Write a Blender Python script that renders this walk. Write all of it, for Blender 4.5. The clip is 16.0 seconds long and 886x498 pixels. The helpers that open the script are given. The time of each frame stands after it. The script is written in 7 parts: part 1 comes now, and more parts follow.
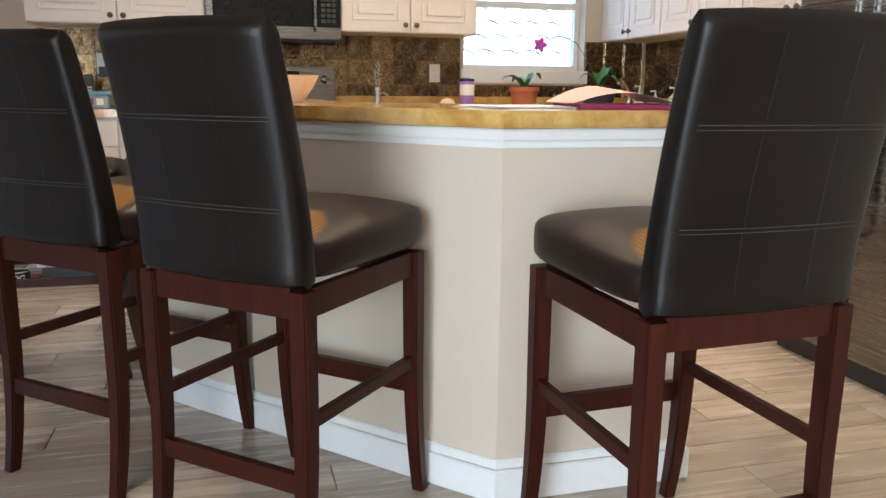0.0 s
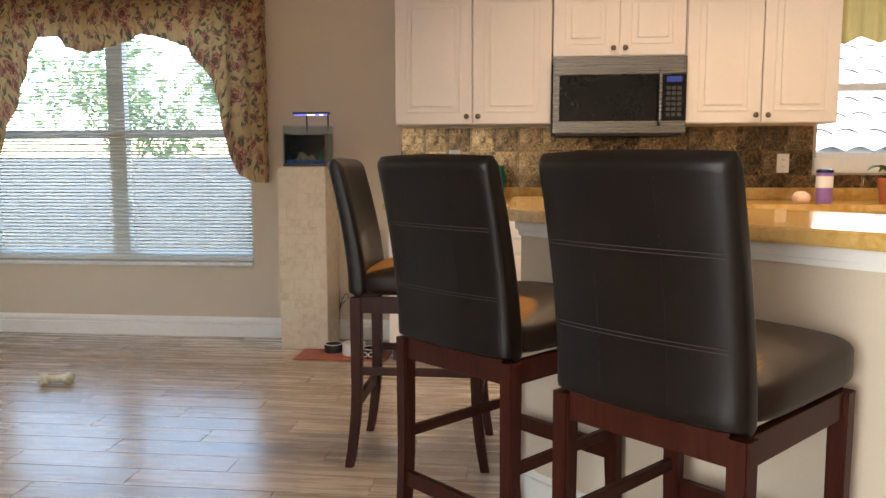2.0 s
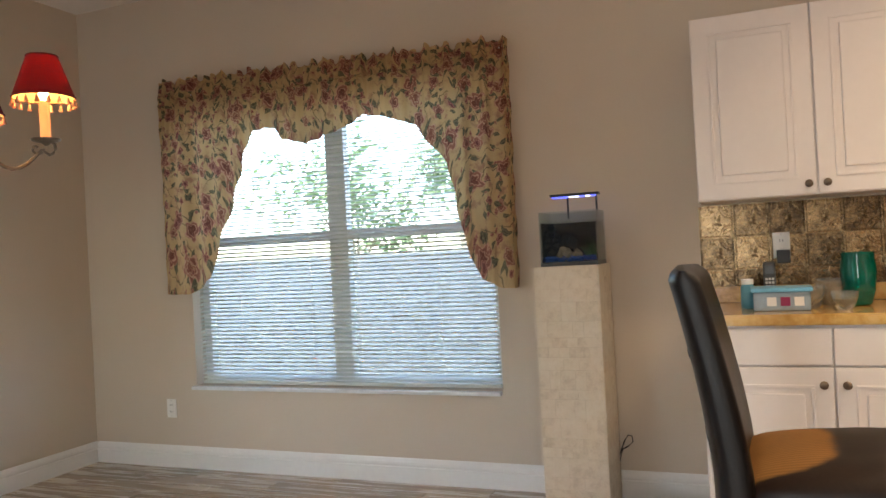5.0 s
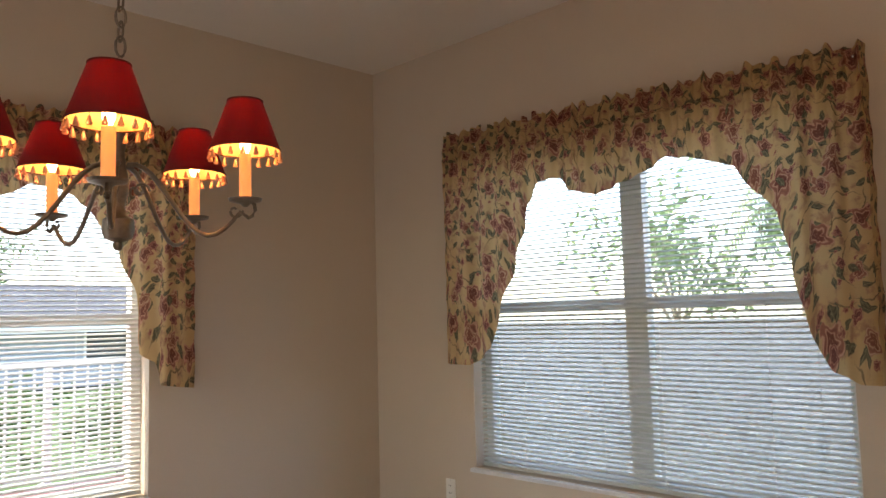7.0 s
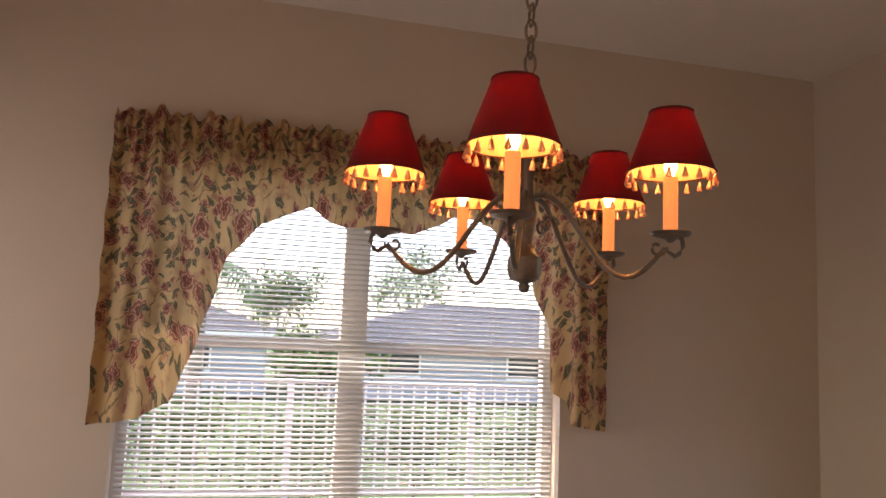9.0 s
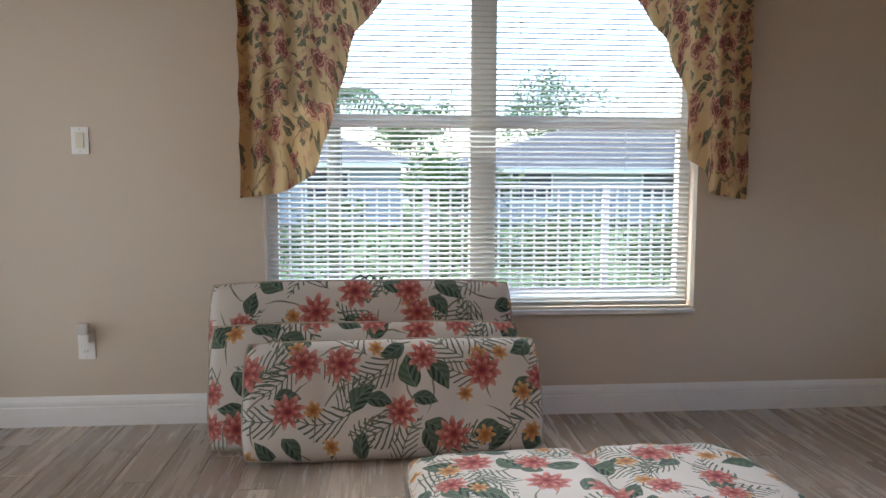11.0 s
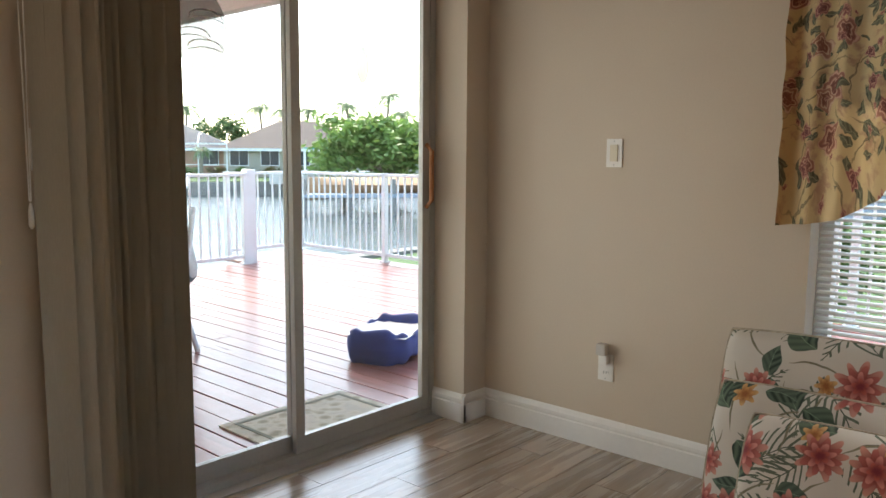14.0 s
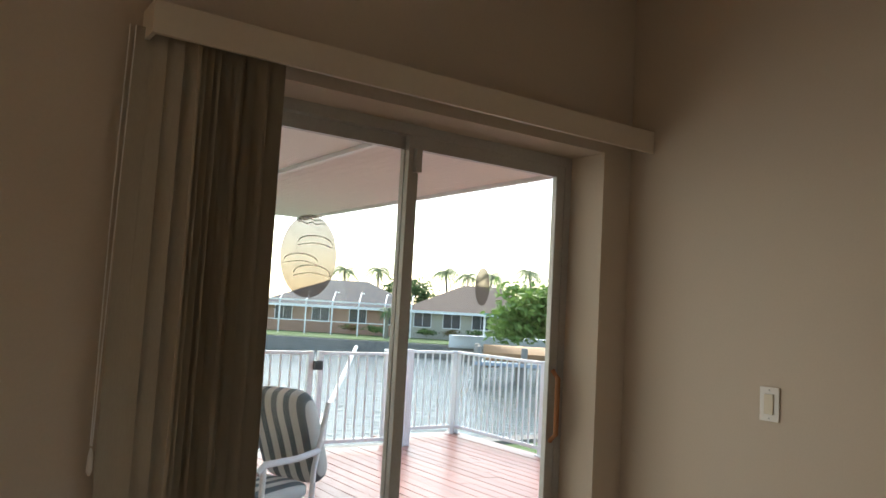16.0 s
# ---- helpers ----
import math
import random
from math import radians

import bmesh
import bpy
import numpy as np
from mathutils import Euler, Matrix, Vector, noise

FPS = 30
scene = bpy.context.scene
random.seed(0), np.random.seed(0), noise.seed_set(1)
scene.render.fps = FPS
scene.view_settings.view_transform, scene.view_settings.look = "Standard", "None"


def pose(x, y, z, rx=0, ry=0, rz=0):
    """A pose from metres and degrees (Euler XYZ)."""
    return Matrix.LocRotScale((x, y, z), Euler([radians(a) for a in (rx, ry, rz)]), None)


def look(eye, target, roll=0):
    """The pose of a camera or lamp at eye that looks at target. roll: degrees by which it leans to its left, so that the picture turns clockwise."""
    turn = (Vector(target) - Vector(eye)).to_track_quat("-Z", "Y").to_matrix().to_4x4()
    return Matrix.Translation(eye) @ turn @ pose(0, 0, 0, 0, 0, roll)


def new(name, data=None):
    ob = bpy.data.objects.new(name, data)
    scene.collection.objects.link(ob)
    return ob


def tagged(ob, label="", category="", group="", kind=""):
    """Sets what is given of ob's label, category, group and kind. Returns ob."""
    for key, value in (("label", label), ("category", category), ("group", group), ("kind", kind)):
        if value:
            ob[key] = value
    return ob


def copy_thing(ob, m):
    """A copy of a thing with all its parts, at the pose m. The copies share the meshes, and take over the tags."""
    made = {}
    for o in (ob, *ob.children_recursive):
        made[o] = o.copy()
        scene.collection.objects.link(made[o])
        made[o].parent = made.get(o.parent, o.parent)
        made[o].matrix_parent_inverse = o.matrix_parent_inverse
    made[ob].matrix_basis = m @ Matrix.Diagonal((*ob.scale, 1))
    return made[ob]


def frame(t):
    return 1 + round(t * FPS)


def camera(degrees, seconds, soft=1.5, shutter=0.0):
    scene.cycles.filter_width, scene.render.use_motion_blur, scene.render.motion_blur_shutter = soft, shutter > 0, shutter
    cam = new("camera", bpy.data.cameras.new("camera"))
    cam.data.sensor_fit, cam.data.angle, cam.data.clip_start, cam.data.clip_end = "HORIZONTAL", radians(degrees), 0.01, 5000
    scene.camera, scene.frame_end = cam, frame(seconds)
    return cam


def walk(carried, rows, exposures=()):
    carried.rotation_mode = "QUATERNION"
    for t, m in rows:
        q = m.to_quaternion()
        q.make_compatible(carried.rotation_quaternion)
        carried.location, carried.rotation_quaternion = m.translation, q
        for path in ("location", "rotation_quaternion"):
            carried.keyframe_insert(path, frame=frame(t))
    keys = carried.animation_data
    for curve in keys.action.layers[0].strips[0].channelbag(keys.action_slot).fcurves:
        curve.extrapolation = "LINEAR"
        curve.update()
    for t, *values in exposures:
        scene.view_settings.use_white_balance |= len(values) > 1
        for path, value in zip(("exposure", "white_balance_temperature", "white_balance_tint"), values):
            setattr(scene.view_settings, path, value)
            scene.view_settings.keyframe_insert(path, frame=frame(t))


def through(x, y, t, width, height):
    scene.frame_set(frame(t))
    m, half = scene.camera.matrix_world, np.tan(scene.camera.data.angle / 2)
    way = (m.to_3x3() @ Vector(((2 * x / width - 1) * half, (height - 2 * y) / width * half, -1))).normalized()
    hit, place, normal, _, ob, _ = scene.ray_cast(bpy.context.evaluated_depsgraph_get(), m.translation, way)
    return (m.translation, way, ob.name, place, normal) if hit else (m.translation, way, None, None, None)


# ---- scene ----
cam = camera(59.8, 16.0, soft=1.5)
PATH = [
    (0, (4.89, -5.102, 1.059), (5.402, -3.212, 0.656), 0.5),
    (0.5, (4.844, -5.092, 1.064), (5.196, -3.161, 0.68), 0.4),
    (1, (4.799, -5.085, 1.081), (4.995, -3.125, 0.732), 0.3),
    (1.5, (4.716, -5.069, 1.113), (4.734, -3.091, 0.823), 0.1),
    (2, (4.607, -5.004, 1.161), (4.4, -3.026, 0.945), -0.1),
    (2.5, (4.511, -4.828, 1.18), (4.093, -2.878, 1.026), 0.3),
    (3, (4.412, -4.632, 1.186), (3.863, -2.713, 1.054), 0.6),
    (3.2, (4.344, -4.561, 1.195), (3.781, -2.646, 1.06), 0.4),
    (5.3, (3.989, -3.683, 1.256), (3.224, -1.836, 1.29), -3.4),
    (5.5, (3.954, -3.59, 1.263), (3.177, -1.747, 1.31), -3.6),
    (6, (3.889, -3.42, 1.291), (3.018, -1.622, 1.373), -3.7),
    (6.5, (3.843, -3.263, 1.316), (2.674, -1.646, 1.454), -2.3),
    (7, (3.803, -3.16, 1.334), (2.388, -1.758, 1.512), -1.5),
    (7.5, (3.72, -3.106, 1.335), (2.162, -1.868, 1.536), -1.1),
    (8, (3.622, -3.052, 1.362), (1.928, -2.015, 1.593), -0.7),
    (8.5, (3.516, -3.032, 1.398), (1.676, -2.304, 1.687), 0.5),
    (8.7, (3.494, -3.007, 1.41), (1.608, -2.425, 1.726), 1.5),
    (10.8, (3.495, -3.017, 1.14), (1.513, -2.78, 1.008), 0.1),
    (11, (3.495, -2.999, 1.123), (1.513, -2.816, 0.931), 0.2),
    (11.5, (3.427, -2.97, 1.081), (1.444, -2.994, 0.821), 0.9),
    (12, (3.324, -2.899, 1.098), (1.374, -3.261, 0.842), 0.3),
    (12.5, (3.241, -2.793, 1.137), (1.406, -3.535, 0.853), 0.9),
    (13, (3.16, -2.671, 1.159), (1.463, -3.678, 0.833), 0.5),
    (13.5, (3.022, -2.639, 1.2), (1.417, -3.793, 0.893), 0.5),
    (14, (2.849, -2.651, 1.252), (1.369, -3.975, 1.01), 0.4),
    (14.5, (2.672, -2.661, 1.353), (1.28, -4.089, 1.199), 0.6),
    (15, (2.488, -2.692, 1.413), (1.213, -4.233, 1.361), 3.1),
    (15.5, (2.452, -2.687, 1.478), (1.285, -4.31, 1.541), 3.5),
    (16, (2.463, -2.695, 1.512), (1.338, -4.34, 1.679), 3.2),
]
# seconds, stops, kelvin, tint
EXPOSURES = [(0, 3.15, 5700, 4), (1.5, 3.15, 6200, 7), (2, 3.15, 6950, 10), (2.5, 3.25, 7350, 11), (3.2, 3.25, 7350, 11), (5.3, 3.2, 6450, 8), (6.5, 3.05, 6900, 13), (7.5, 2.7, 7300, 19), (8, 2.6, 7200, 25), (8.7, 2.6, 7600, 28), (11, 2.55, 6200, 11), (12.5, 2.5, 6700, 12), (13, 2.55, 6850, 11),
             (14, 2.5, 6950, 7), (14.5, 2.2, 7050, 7), (15.3, 2.1, 7100, 6), (16, 2.0, 7150, 6)]
SKY = 0.15     # strength of the sky
LIVING = 21.0  # daylight from the living room, watts
DOOR = 0.85     # daylight through the sliding door, watts
WEST = 1.5     # daylight through the west window, watts
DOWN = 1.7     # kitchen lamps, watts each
BULBS = 0.28   # chandelier bulbs, watts each
walk(cam, [(t, look(eye, target, roll)) for t, eye, target, roll in PATH], EXPOSURES)

# ---- world, sun and window light ----
world = bpy.data.worlds.new("sky")
scene.world = world
world.use_nodes = True
wn = world.node_tree
sky = wn.nodes.new("ShaderNodeTexSky")
sky.sky_type = "NISHITA"
sky.sun_disc = False
sky.sun_elevation = radians(50)
sky.sun_rotation = radians(200)
sky.dust_density = 1.5
sky.air_density = 1.0
wn.links.new(sky.outputs[0], wn.nodes["Background"].inputs[0])
wn.nodes["Background"].inputs[1].default_value = SKY

sun = new("sun", bpy.data.lights.new("sun", "SUN"))
sun.data.energy = 1.2
sun.data.angle = radians(20)
sun.data.color = (1.0, 0.95, 0.88)
sun.matrix_world = look((0, 0, 50), (14.3, 39.4, 0))


def area(name, m, w, h, power, colour):
    ob = new(name, bpy.data.lights.new(name, "AREA"))
    ob.data.shape, ob.data.size, ob.data.size_y = "RECTANGLE", w, h
    ob.data.energy, ob.data.color = power, colour
    ob.matrix_world = m
    return ob


# daylight through the glass doors of the living room, behind the walk's start
area("living_window_light", look((3.23, -6.8, 1.1), (8, -6.0, 1.1)), 2.4, 2.1, LIVING, (0.93, 0.97, 1.0))

# the sky's light through the glass door, slanting in along the west wall, and through the west window, down on the floor
door_light = area("door_sky_light", look((0.98, -5.0, 1.15), (0.98 - 0.60, -5.0 + 0.80, 1.10)), 1.5, 2.0, DOOR, (0.95, 0.98, 1.0))
door_light.data.spread = radians(110)
west_light = area("west_window_sky_light", look((0.012, -2.48, 1.36), (0.60, -2.48, 0.50)), 1.8, 1.2, WEST, (0.92, 0.97, 1.0))
west_light.data.spread = radians(66)

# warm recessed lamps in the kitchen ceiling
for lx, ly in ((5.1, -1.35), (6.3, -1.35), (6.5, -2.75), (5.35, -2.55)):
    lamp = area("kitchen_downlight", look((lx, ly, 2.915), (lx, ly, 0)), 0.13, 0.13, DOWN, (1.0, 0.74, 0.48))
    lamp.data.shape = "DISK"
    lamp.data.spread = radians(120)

# ---- materials ----


class Net:
    """Small helper round a node tree."""

    def __init__(self, name):
        self.m = bpy.data.materials.new(name)
        self.m.use_nodes = True
        self.t = self.m.node_tree
        self.b = self.t.nodes["Principled BSDF"]

    def node(self, kind, **kw):
        n = self.t.nodes.new(kind)
        for k, v in kw.items():
            n.inputs[k].default_value = v
        return n

    def link(self, a, b):
        self.t.links.new(a, b)

    def val(self, sock, v):
        if isinstance(v, (int, float)):
            sock.default_value = v
        else:
            self.link(v, sock)

    def math(self, op, a, b=0.0, c=None):
        n = self.t.nodes.new("ShaderNodeMath")
        n.operation = op
        self.val(n.inputs[0], a)
        self.val(n.inputs[1], b)
        if c is not None:
            self.val(n.inputs[2], c)
        return n.outputs[0]

    def mix(self, f, a, b, kind="MIX"):
        n = self.t.nodes.new("ShaderNodeMix")
        n.data_type = "RGBA"
        n.blend_type = kind
        self.val(n.inputs[0], f)
        for s, v in ((n.inputs[6], a), (n.inputs[7], b)):
            if isinstance(v, tuple):
                s.default_value = (*v, 1) if len(v) == 3 else v
            else:
                self.link(v, s)
        return n.outputs[2]

    def coords(self, kind="Object", scale=(1, 1, 1), loc=(0, 0, 0), rot=(0, 0, 0)):
        c = self.t.nodes.new("ShaderNodeTexCoord")
        m = self.t.nodes.new("ShaderNodeMapping")
        m.inputs["Scale"].default_value = scale
        m.inputs["Location"].default_value = loc
        m.inputs["Rotation"].default_value = rot
        self.link(c.outputs[kind], m.inputs[0])
        return m.outputs[0]

    def noise(self, vec, scale, detail=4, rough=0.6):
        n = self.node("ShaderNodeTexNoise", Scale=scale, Detail=detail, Roughness=rough)
        self.link(vec, n.inputs["Vector"])
        return n.outputs[0]

    def ramp(self, f, *stops):
        n = self.t.nodes.new("ShaderNodeValToRGB")
        e = n.color_ramp.elements
        while len(e) < len(stops):
            e.new(0.5)
        for s, (p, c) in zip(e, stops):
            s.position, s.color = p, (*c, 1)
        self.link(f, n.inputs[0])
        return n.outputs[0]

    def smooth(self, x, lo, hi):
        n = self.t.nodes.new("ShaderNodeMapRange")
        n.interpolation_type = "SMOOTHSTEP"
        self.val(n.inputs[0], x)
        n.inputs[1].default_value, n.inputs[2].default_value = lo, hi
        return n.outputs[0]

    def bump(self, h, strength, dist=0.002):
        n = self.node("ShaderNodeBump", Strength=strength, Distance=dist)
        self.link(h, n.inputs["Height"])
        self.link(n.outputs[0], self.b.inputs["Normal"])

    def set(self, colour=None, rough=None, metal=None, **kw):
        for key, v in (("Base Color", colour), ("Roughness", rough), ("Metallic", metal)):
            if v is None:
                continue
            if isinstance(v, tuple):
                self.b.inputs[key].default_value = (*v, 1)
            else:
                self.val(self.b.inputs[key], v)
        for k, v in kw.items():
            s = self.b.inputs[k.replace("_", " ")]
            if isinstance(v, tuple):
                s.default_value = (*v, 1) if len(v) == 3 else v
            else:
                self.val(s, v)
        return self.m


def plain(name, c, rough=0.5, metal=0.0, var=0.12, big=3.0, fine=60.0, bump=0.1, stretch=(1, 1, 1), dist=0.002, **kw):
    """Paint, metal, plastic or cloth: two scales of variation, fine relief, uneven gloss."""
    n = Net(name)
    v = n.coords("Object", stretch)
    a, b = n.noise(v, big, 3), n.noise(v, fine, 3)
    k = n.math("ADD", n.math("MULTIPLY", a, 0.6), n.math("MULTIPLY", b, 0.4))
    lo, hi = tuple(x * (1 - var) for x in c), tuple(min(1, x * (1 + var)) for x in c)
    col = n.ramp(k, (0.3, lo), (0.7, hi))
    r = n.math("ADD", rough - 0.06, n.math("MULTIPLY", a, 0.12))
    if bump:
        n.bump(b, bump, dist)
    return n.set(col, r, metal, **kw)


def wood(name, c1, c2, rough=0.35, axis=0, scale=1.0, bump=0.15, coat=0.0, rand=0.25):
    n = Net(name)
    s = [14 * scale] * 3
    s[axis] = 0.9 * scale
    info = n.t.nodes.new("ShaderNodeObjectInfo")
    v = n.coords("Object", tuple(s))
    add = n.t.nodes.new("ShaderNodeVectorMath")
    off = n.t.nodes.new("ShaderNodeCombineXYZ")
    n.link(n.math("MULTIPLY", info.outputs["Random"], 37.0), off.inputs[0])
    n.link(n.math("MULTIPLY", info.outputs["Random"], 91.0), off.inputs[1])
    n.link(n.math("MULTIPLY", info.outputs["Random"], 53.0), off.inputs[2])
    n.link(v, add.inputs[0])
    n.link(off.outputs[0], add.inputs[1])
    g = n.noise(add.outputs[0], 1.5, 7, 0.65)
    f = n.noise(add.outputs[0], 7.0, 5, 0.7)
    k = n.math("ADD", n.math("MULTIPLY", g, 0.65), n.math("MULTIPLY", f, 0.35))
    col = n.ramp(k, (0.32, c1), (0.68, c2))
    tone = n.math("ADD", 1 - rand / 2, n.math("MULTIPLY", info.outputs["Random"], rand))
    mul = n.t.nodes.new("ShaderNodeVectorMath")
    mul.operation = "SCALE"
    n.link(col, mul.inputs[0])
    n.link(tone, mul.inputs["Scale"])
    n.bump(f, bump, 0.001)
    return n.set(mul.outputs[0], n.math("ADD", rough - 0.08, n.math("MULTIPLY", g, 0.16)), Coat_Weight=coat, Coat_Roughness=0.24)


def cell(n, uv, scale, shift):
    """The offset from the nearest scattered centre, in metres: radius, angle and two random numbers."""
    m = n.t.nodes.new("ShaderNodeVectorMath")
    m.operation = "ADD"
    n.link(uv, m.inputs[0])
    m.inputs[1].default_value = (shift, shift * 0.7, 0)
    vor = n.node("ShaderNodeTexVoronoi", Scale=scale, Randomness=0.75)
    vor.voronoi_dimensions = "2D"
    n.link(m.outputs[0], vor.inputs["Vector"])
    d = n.t.nodes.new("ShaderNodeVectorMath")
    d.operation = "SUBTRACT"
    n.link(m.outputs[0], d.inputs[0])
    n.link(vor.outputs["Position"], d.inputs[1])
    s = n.t.nodes.new("ShaderNodeSeparateXYZ")
    n.link(d.outputs[0], s.inputs[0])
    c = n.t.nodes.new("ShaderNodeSeparateColor")
    n.link(vor.outputs["Color"], c.inputs[0])
    x, y = s.outputs[0], s.outputs[1]
    r = n.math("SQRT", n.math("ADD", n.math("MULTIPLY", x, x), n.math("MULTIPLY", y, y)))
    a = n.math("ADD", n.math("ARCTAN2", y, x), n.math("MULTIPLY", c.outputs[0], 6.283))
    return r, a, c.outputs[1], c.outputs[2]


def warp(n, uv, scale, amount):
    """Coordinates pushed about by noise, so that printed shapes come out hand-drawn."""
    t = n.node("ShaderNodeTexNoise", Scale=scale, Detail=2.0)
    n.link(uv, t.inputs["Vector"])
    m = n.t.nodes.new("ShaderNodeVectorMath")
    m.operation = "SUBTRACT"
    n.link(t.outputs["Color"], m.inputs[0])
    m.inputs[1].default_value = (0.5, 0.5, 0.5)
    k = n.t.nodes.new("ShaderNodeVectorMath")
    k.operation = "SCALE"
    n.link(m.outputs[0], k.inputs[0])
    k.inputs["Scale"].default_value = amount
    a = n.t.nodes.new("ShaderNodeVectorMath")
    n.link(uv, a.inputs[0])
    n.link(k.outputs[0], a.inputs[1])
    return a.outputs[0]


def rose(n, col, uv, scale, shift, radius, dark, mid, pale, share=0.7):
    """A full rose: ragged outline, curled petals as uneven rings, a dark heart."""
    r, a, r1, r2 = cell(n, uv, scale, shift)
    size = n.math("MULTIPLY", radius, n.math("ADD", 0.7, n.math("MULTIPLY", r2, 0.5)))
    lobe = n.math("ADD", 0.84, n.math("MULTIPLY", n.math("SINE", n.math("MULTIPLY", a, 5.0)), 0.16))
    q = n.math("DIVIDE", r, n.math("MULTIPLY", size, lobe))
    curl = n.math("SINE", n.math("ADD", n.math("MULTIPLY", q, 15.0), n.math("MULTIPLY", n.math("SINE", n.math("MULTIPLY", a, 3.0)), 1.6)))
    tint = n.mix(n.smooth(n.math("ADD", q, n.math("MULTIPLY", curl, 0.22)), 0.1, 1.0), dark, mid)
    tint = n.mix(n.smooth(n.math("ADD", curl, q), 0.9, 1.7), tint, pale)
    mask = n.math("MULTIPLY", n.math("SUBTRACT", 1.0, n.smooth(q, 0.93, 1.05)), n.math("LESS_THAN", r1, share))
    return n.mix(mask, col, tint)


def lotus(n, col, uv, scale, shift, radius, rows, share=0.7):
    """A many-petalled bloom: rows of pointed petals, dark where they meet and pale at the tips."""
    r, a, r1, r2 = cell(n, uv, scale, shift)
    size = n.math("MULTIPLY", radius, n.math("ADD", 0.8, n.math("MULTIPLY", r2, 0.35)))
    keep = n.math("LESS_THAN", r1, share)
    for part_of, petals, turn, dark, light in rows:
        saw = n.math("ABSOLUTE", n.math("SINE", n.math("ADD", n.math("MULTIPLY", a, petals / 2), turn)))
        tip = n.math("SUBTRACT", 1.0, n.math("POWER", saw, 2.2))
        edge = n.math("MULTIPLY", n.math("MULTIPLY", size, part_of), n.math("ADD", 0.58, n.math("MULTIPLY", tip, 0.42)))
        q = n.math("DIVIDE", r, edge)
        f = n.math("MULTIPLY", n.smooth(q, 0.25, 1.0), n.math("ADD", 0.25, n.math("MULTIPLY", tip, 0.75)))
        mask = n.math("MULTIPLY", n.math("SUBTRACT", 1.0, n.smooth(q, 0.95, 1.03)), keep)
        col = n.mix(mask, col, n.mix(f, dark, light))
    return col


def leaf(n, col, uv, scale, shift, length, width, ribs, dark, light, share=0.7, frond=0.0):
    r, a, r1, r2 = cell(n, uv, scale, shift)
    x = n.math("MULTIPLY", r, n.math("COSINE", a))
    side = n.math("ADD", n.math("MULTIPLY", r, n.math("SINE", a)), n.math("MULTIPLY", n.math("MULTIPLY", x, x), 3.0))
    y = n.math("ABSOLUTE", side)
    q = n.math("DIVIDE", x, length)
    prof = n.math("MULTIPLY", n.math("MULTIPLY", width, n.math("SUBTRACT", 1.0, n.math("MULTIPLY", q, q))), n.math("SUBTRACT", 1.0, n.math("MULTIPLY", q, 0.35)))
    mask = n.math("SUBTRACT", 1.0, n.smooth(n.math("SUBTRACT", y, prof), -0.001, 0.002))
    rib = n.math("SINE", n.math("MULTIPLY", n.math("SUBTRACT", x, n.math("MULTIPLY", y, 1.2)), ribs))
    if frond:
        keep = n.math("MAXIMUM", n.math("GREATER_THAN", rib, frond - 0.6), n.math("LESS_THAN", y, 0.0016))
        mask = n.math("MULTIPLY", mask, keep)
    tint = n.mix(n.math("ADD", 0.5, n.math("MULTIPLY", rib, 0.5)), dark, light)
    if not frond:
        half = n.smooth(side, -0.004, 0.004)
        tint = n.mix(n.math("MULTIPLY", half, 0.55), tint, light)
        tint = n.mix(n.math("MULTIPLY", n.math("LESS_THAN", y, 0.0012), 0.7), tint, tuple(min(1, v * 2.2) for v in light))
    mask = n.math("MULTIPLY", mask, n.math("LESS_THAN", r1, share))
    return n.mix(mask, col, tint)


def swap_uv(n, kind="UV"):
    c = n.t.nodes.new("ShaderNodeTexCoord")
    return c.outputs[kind]


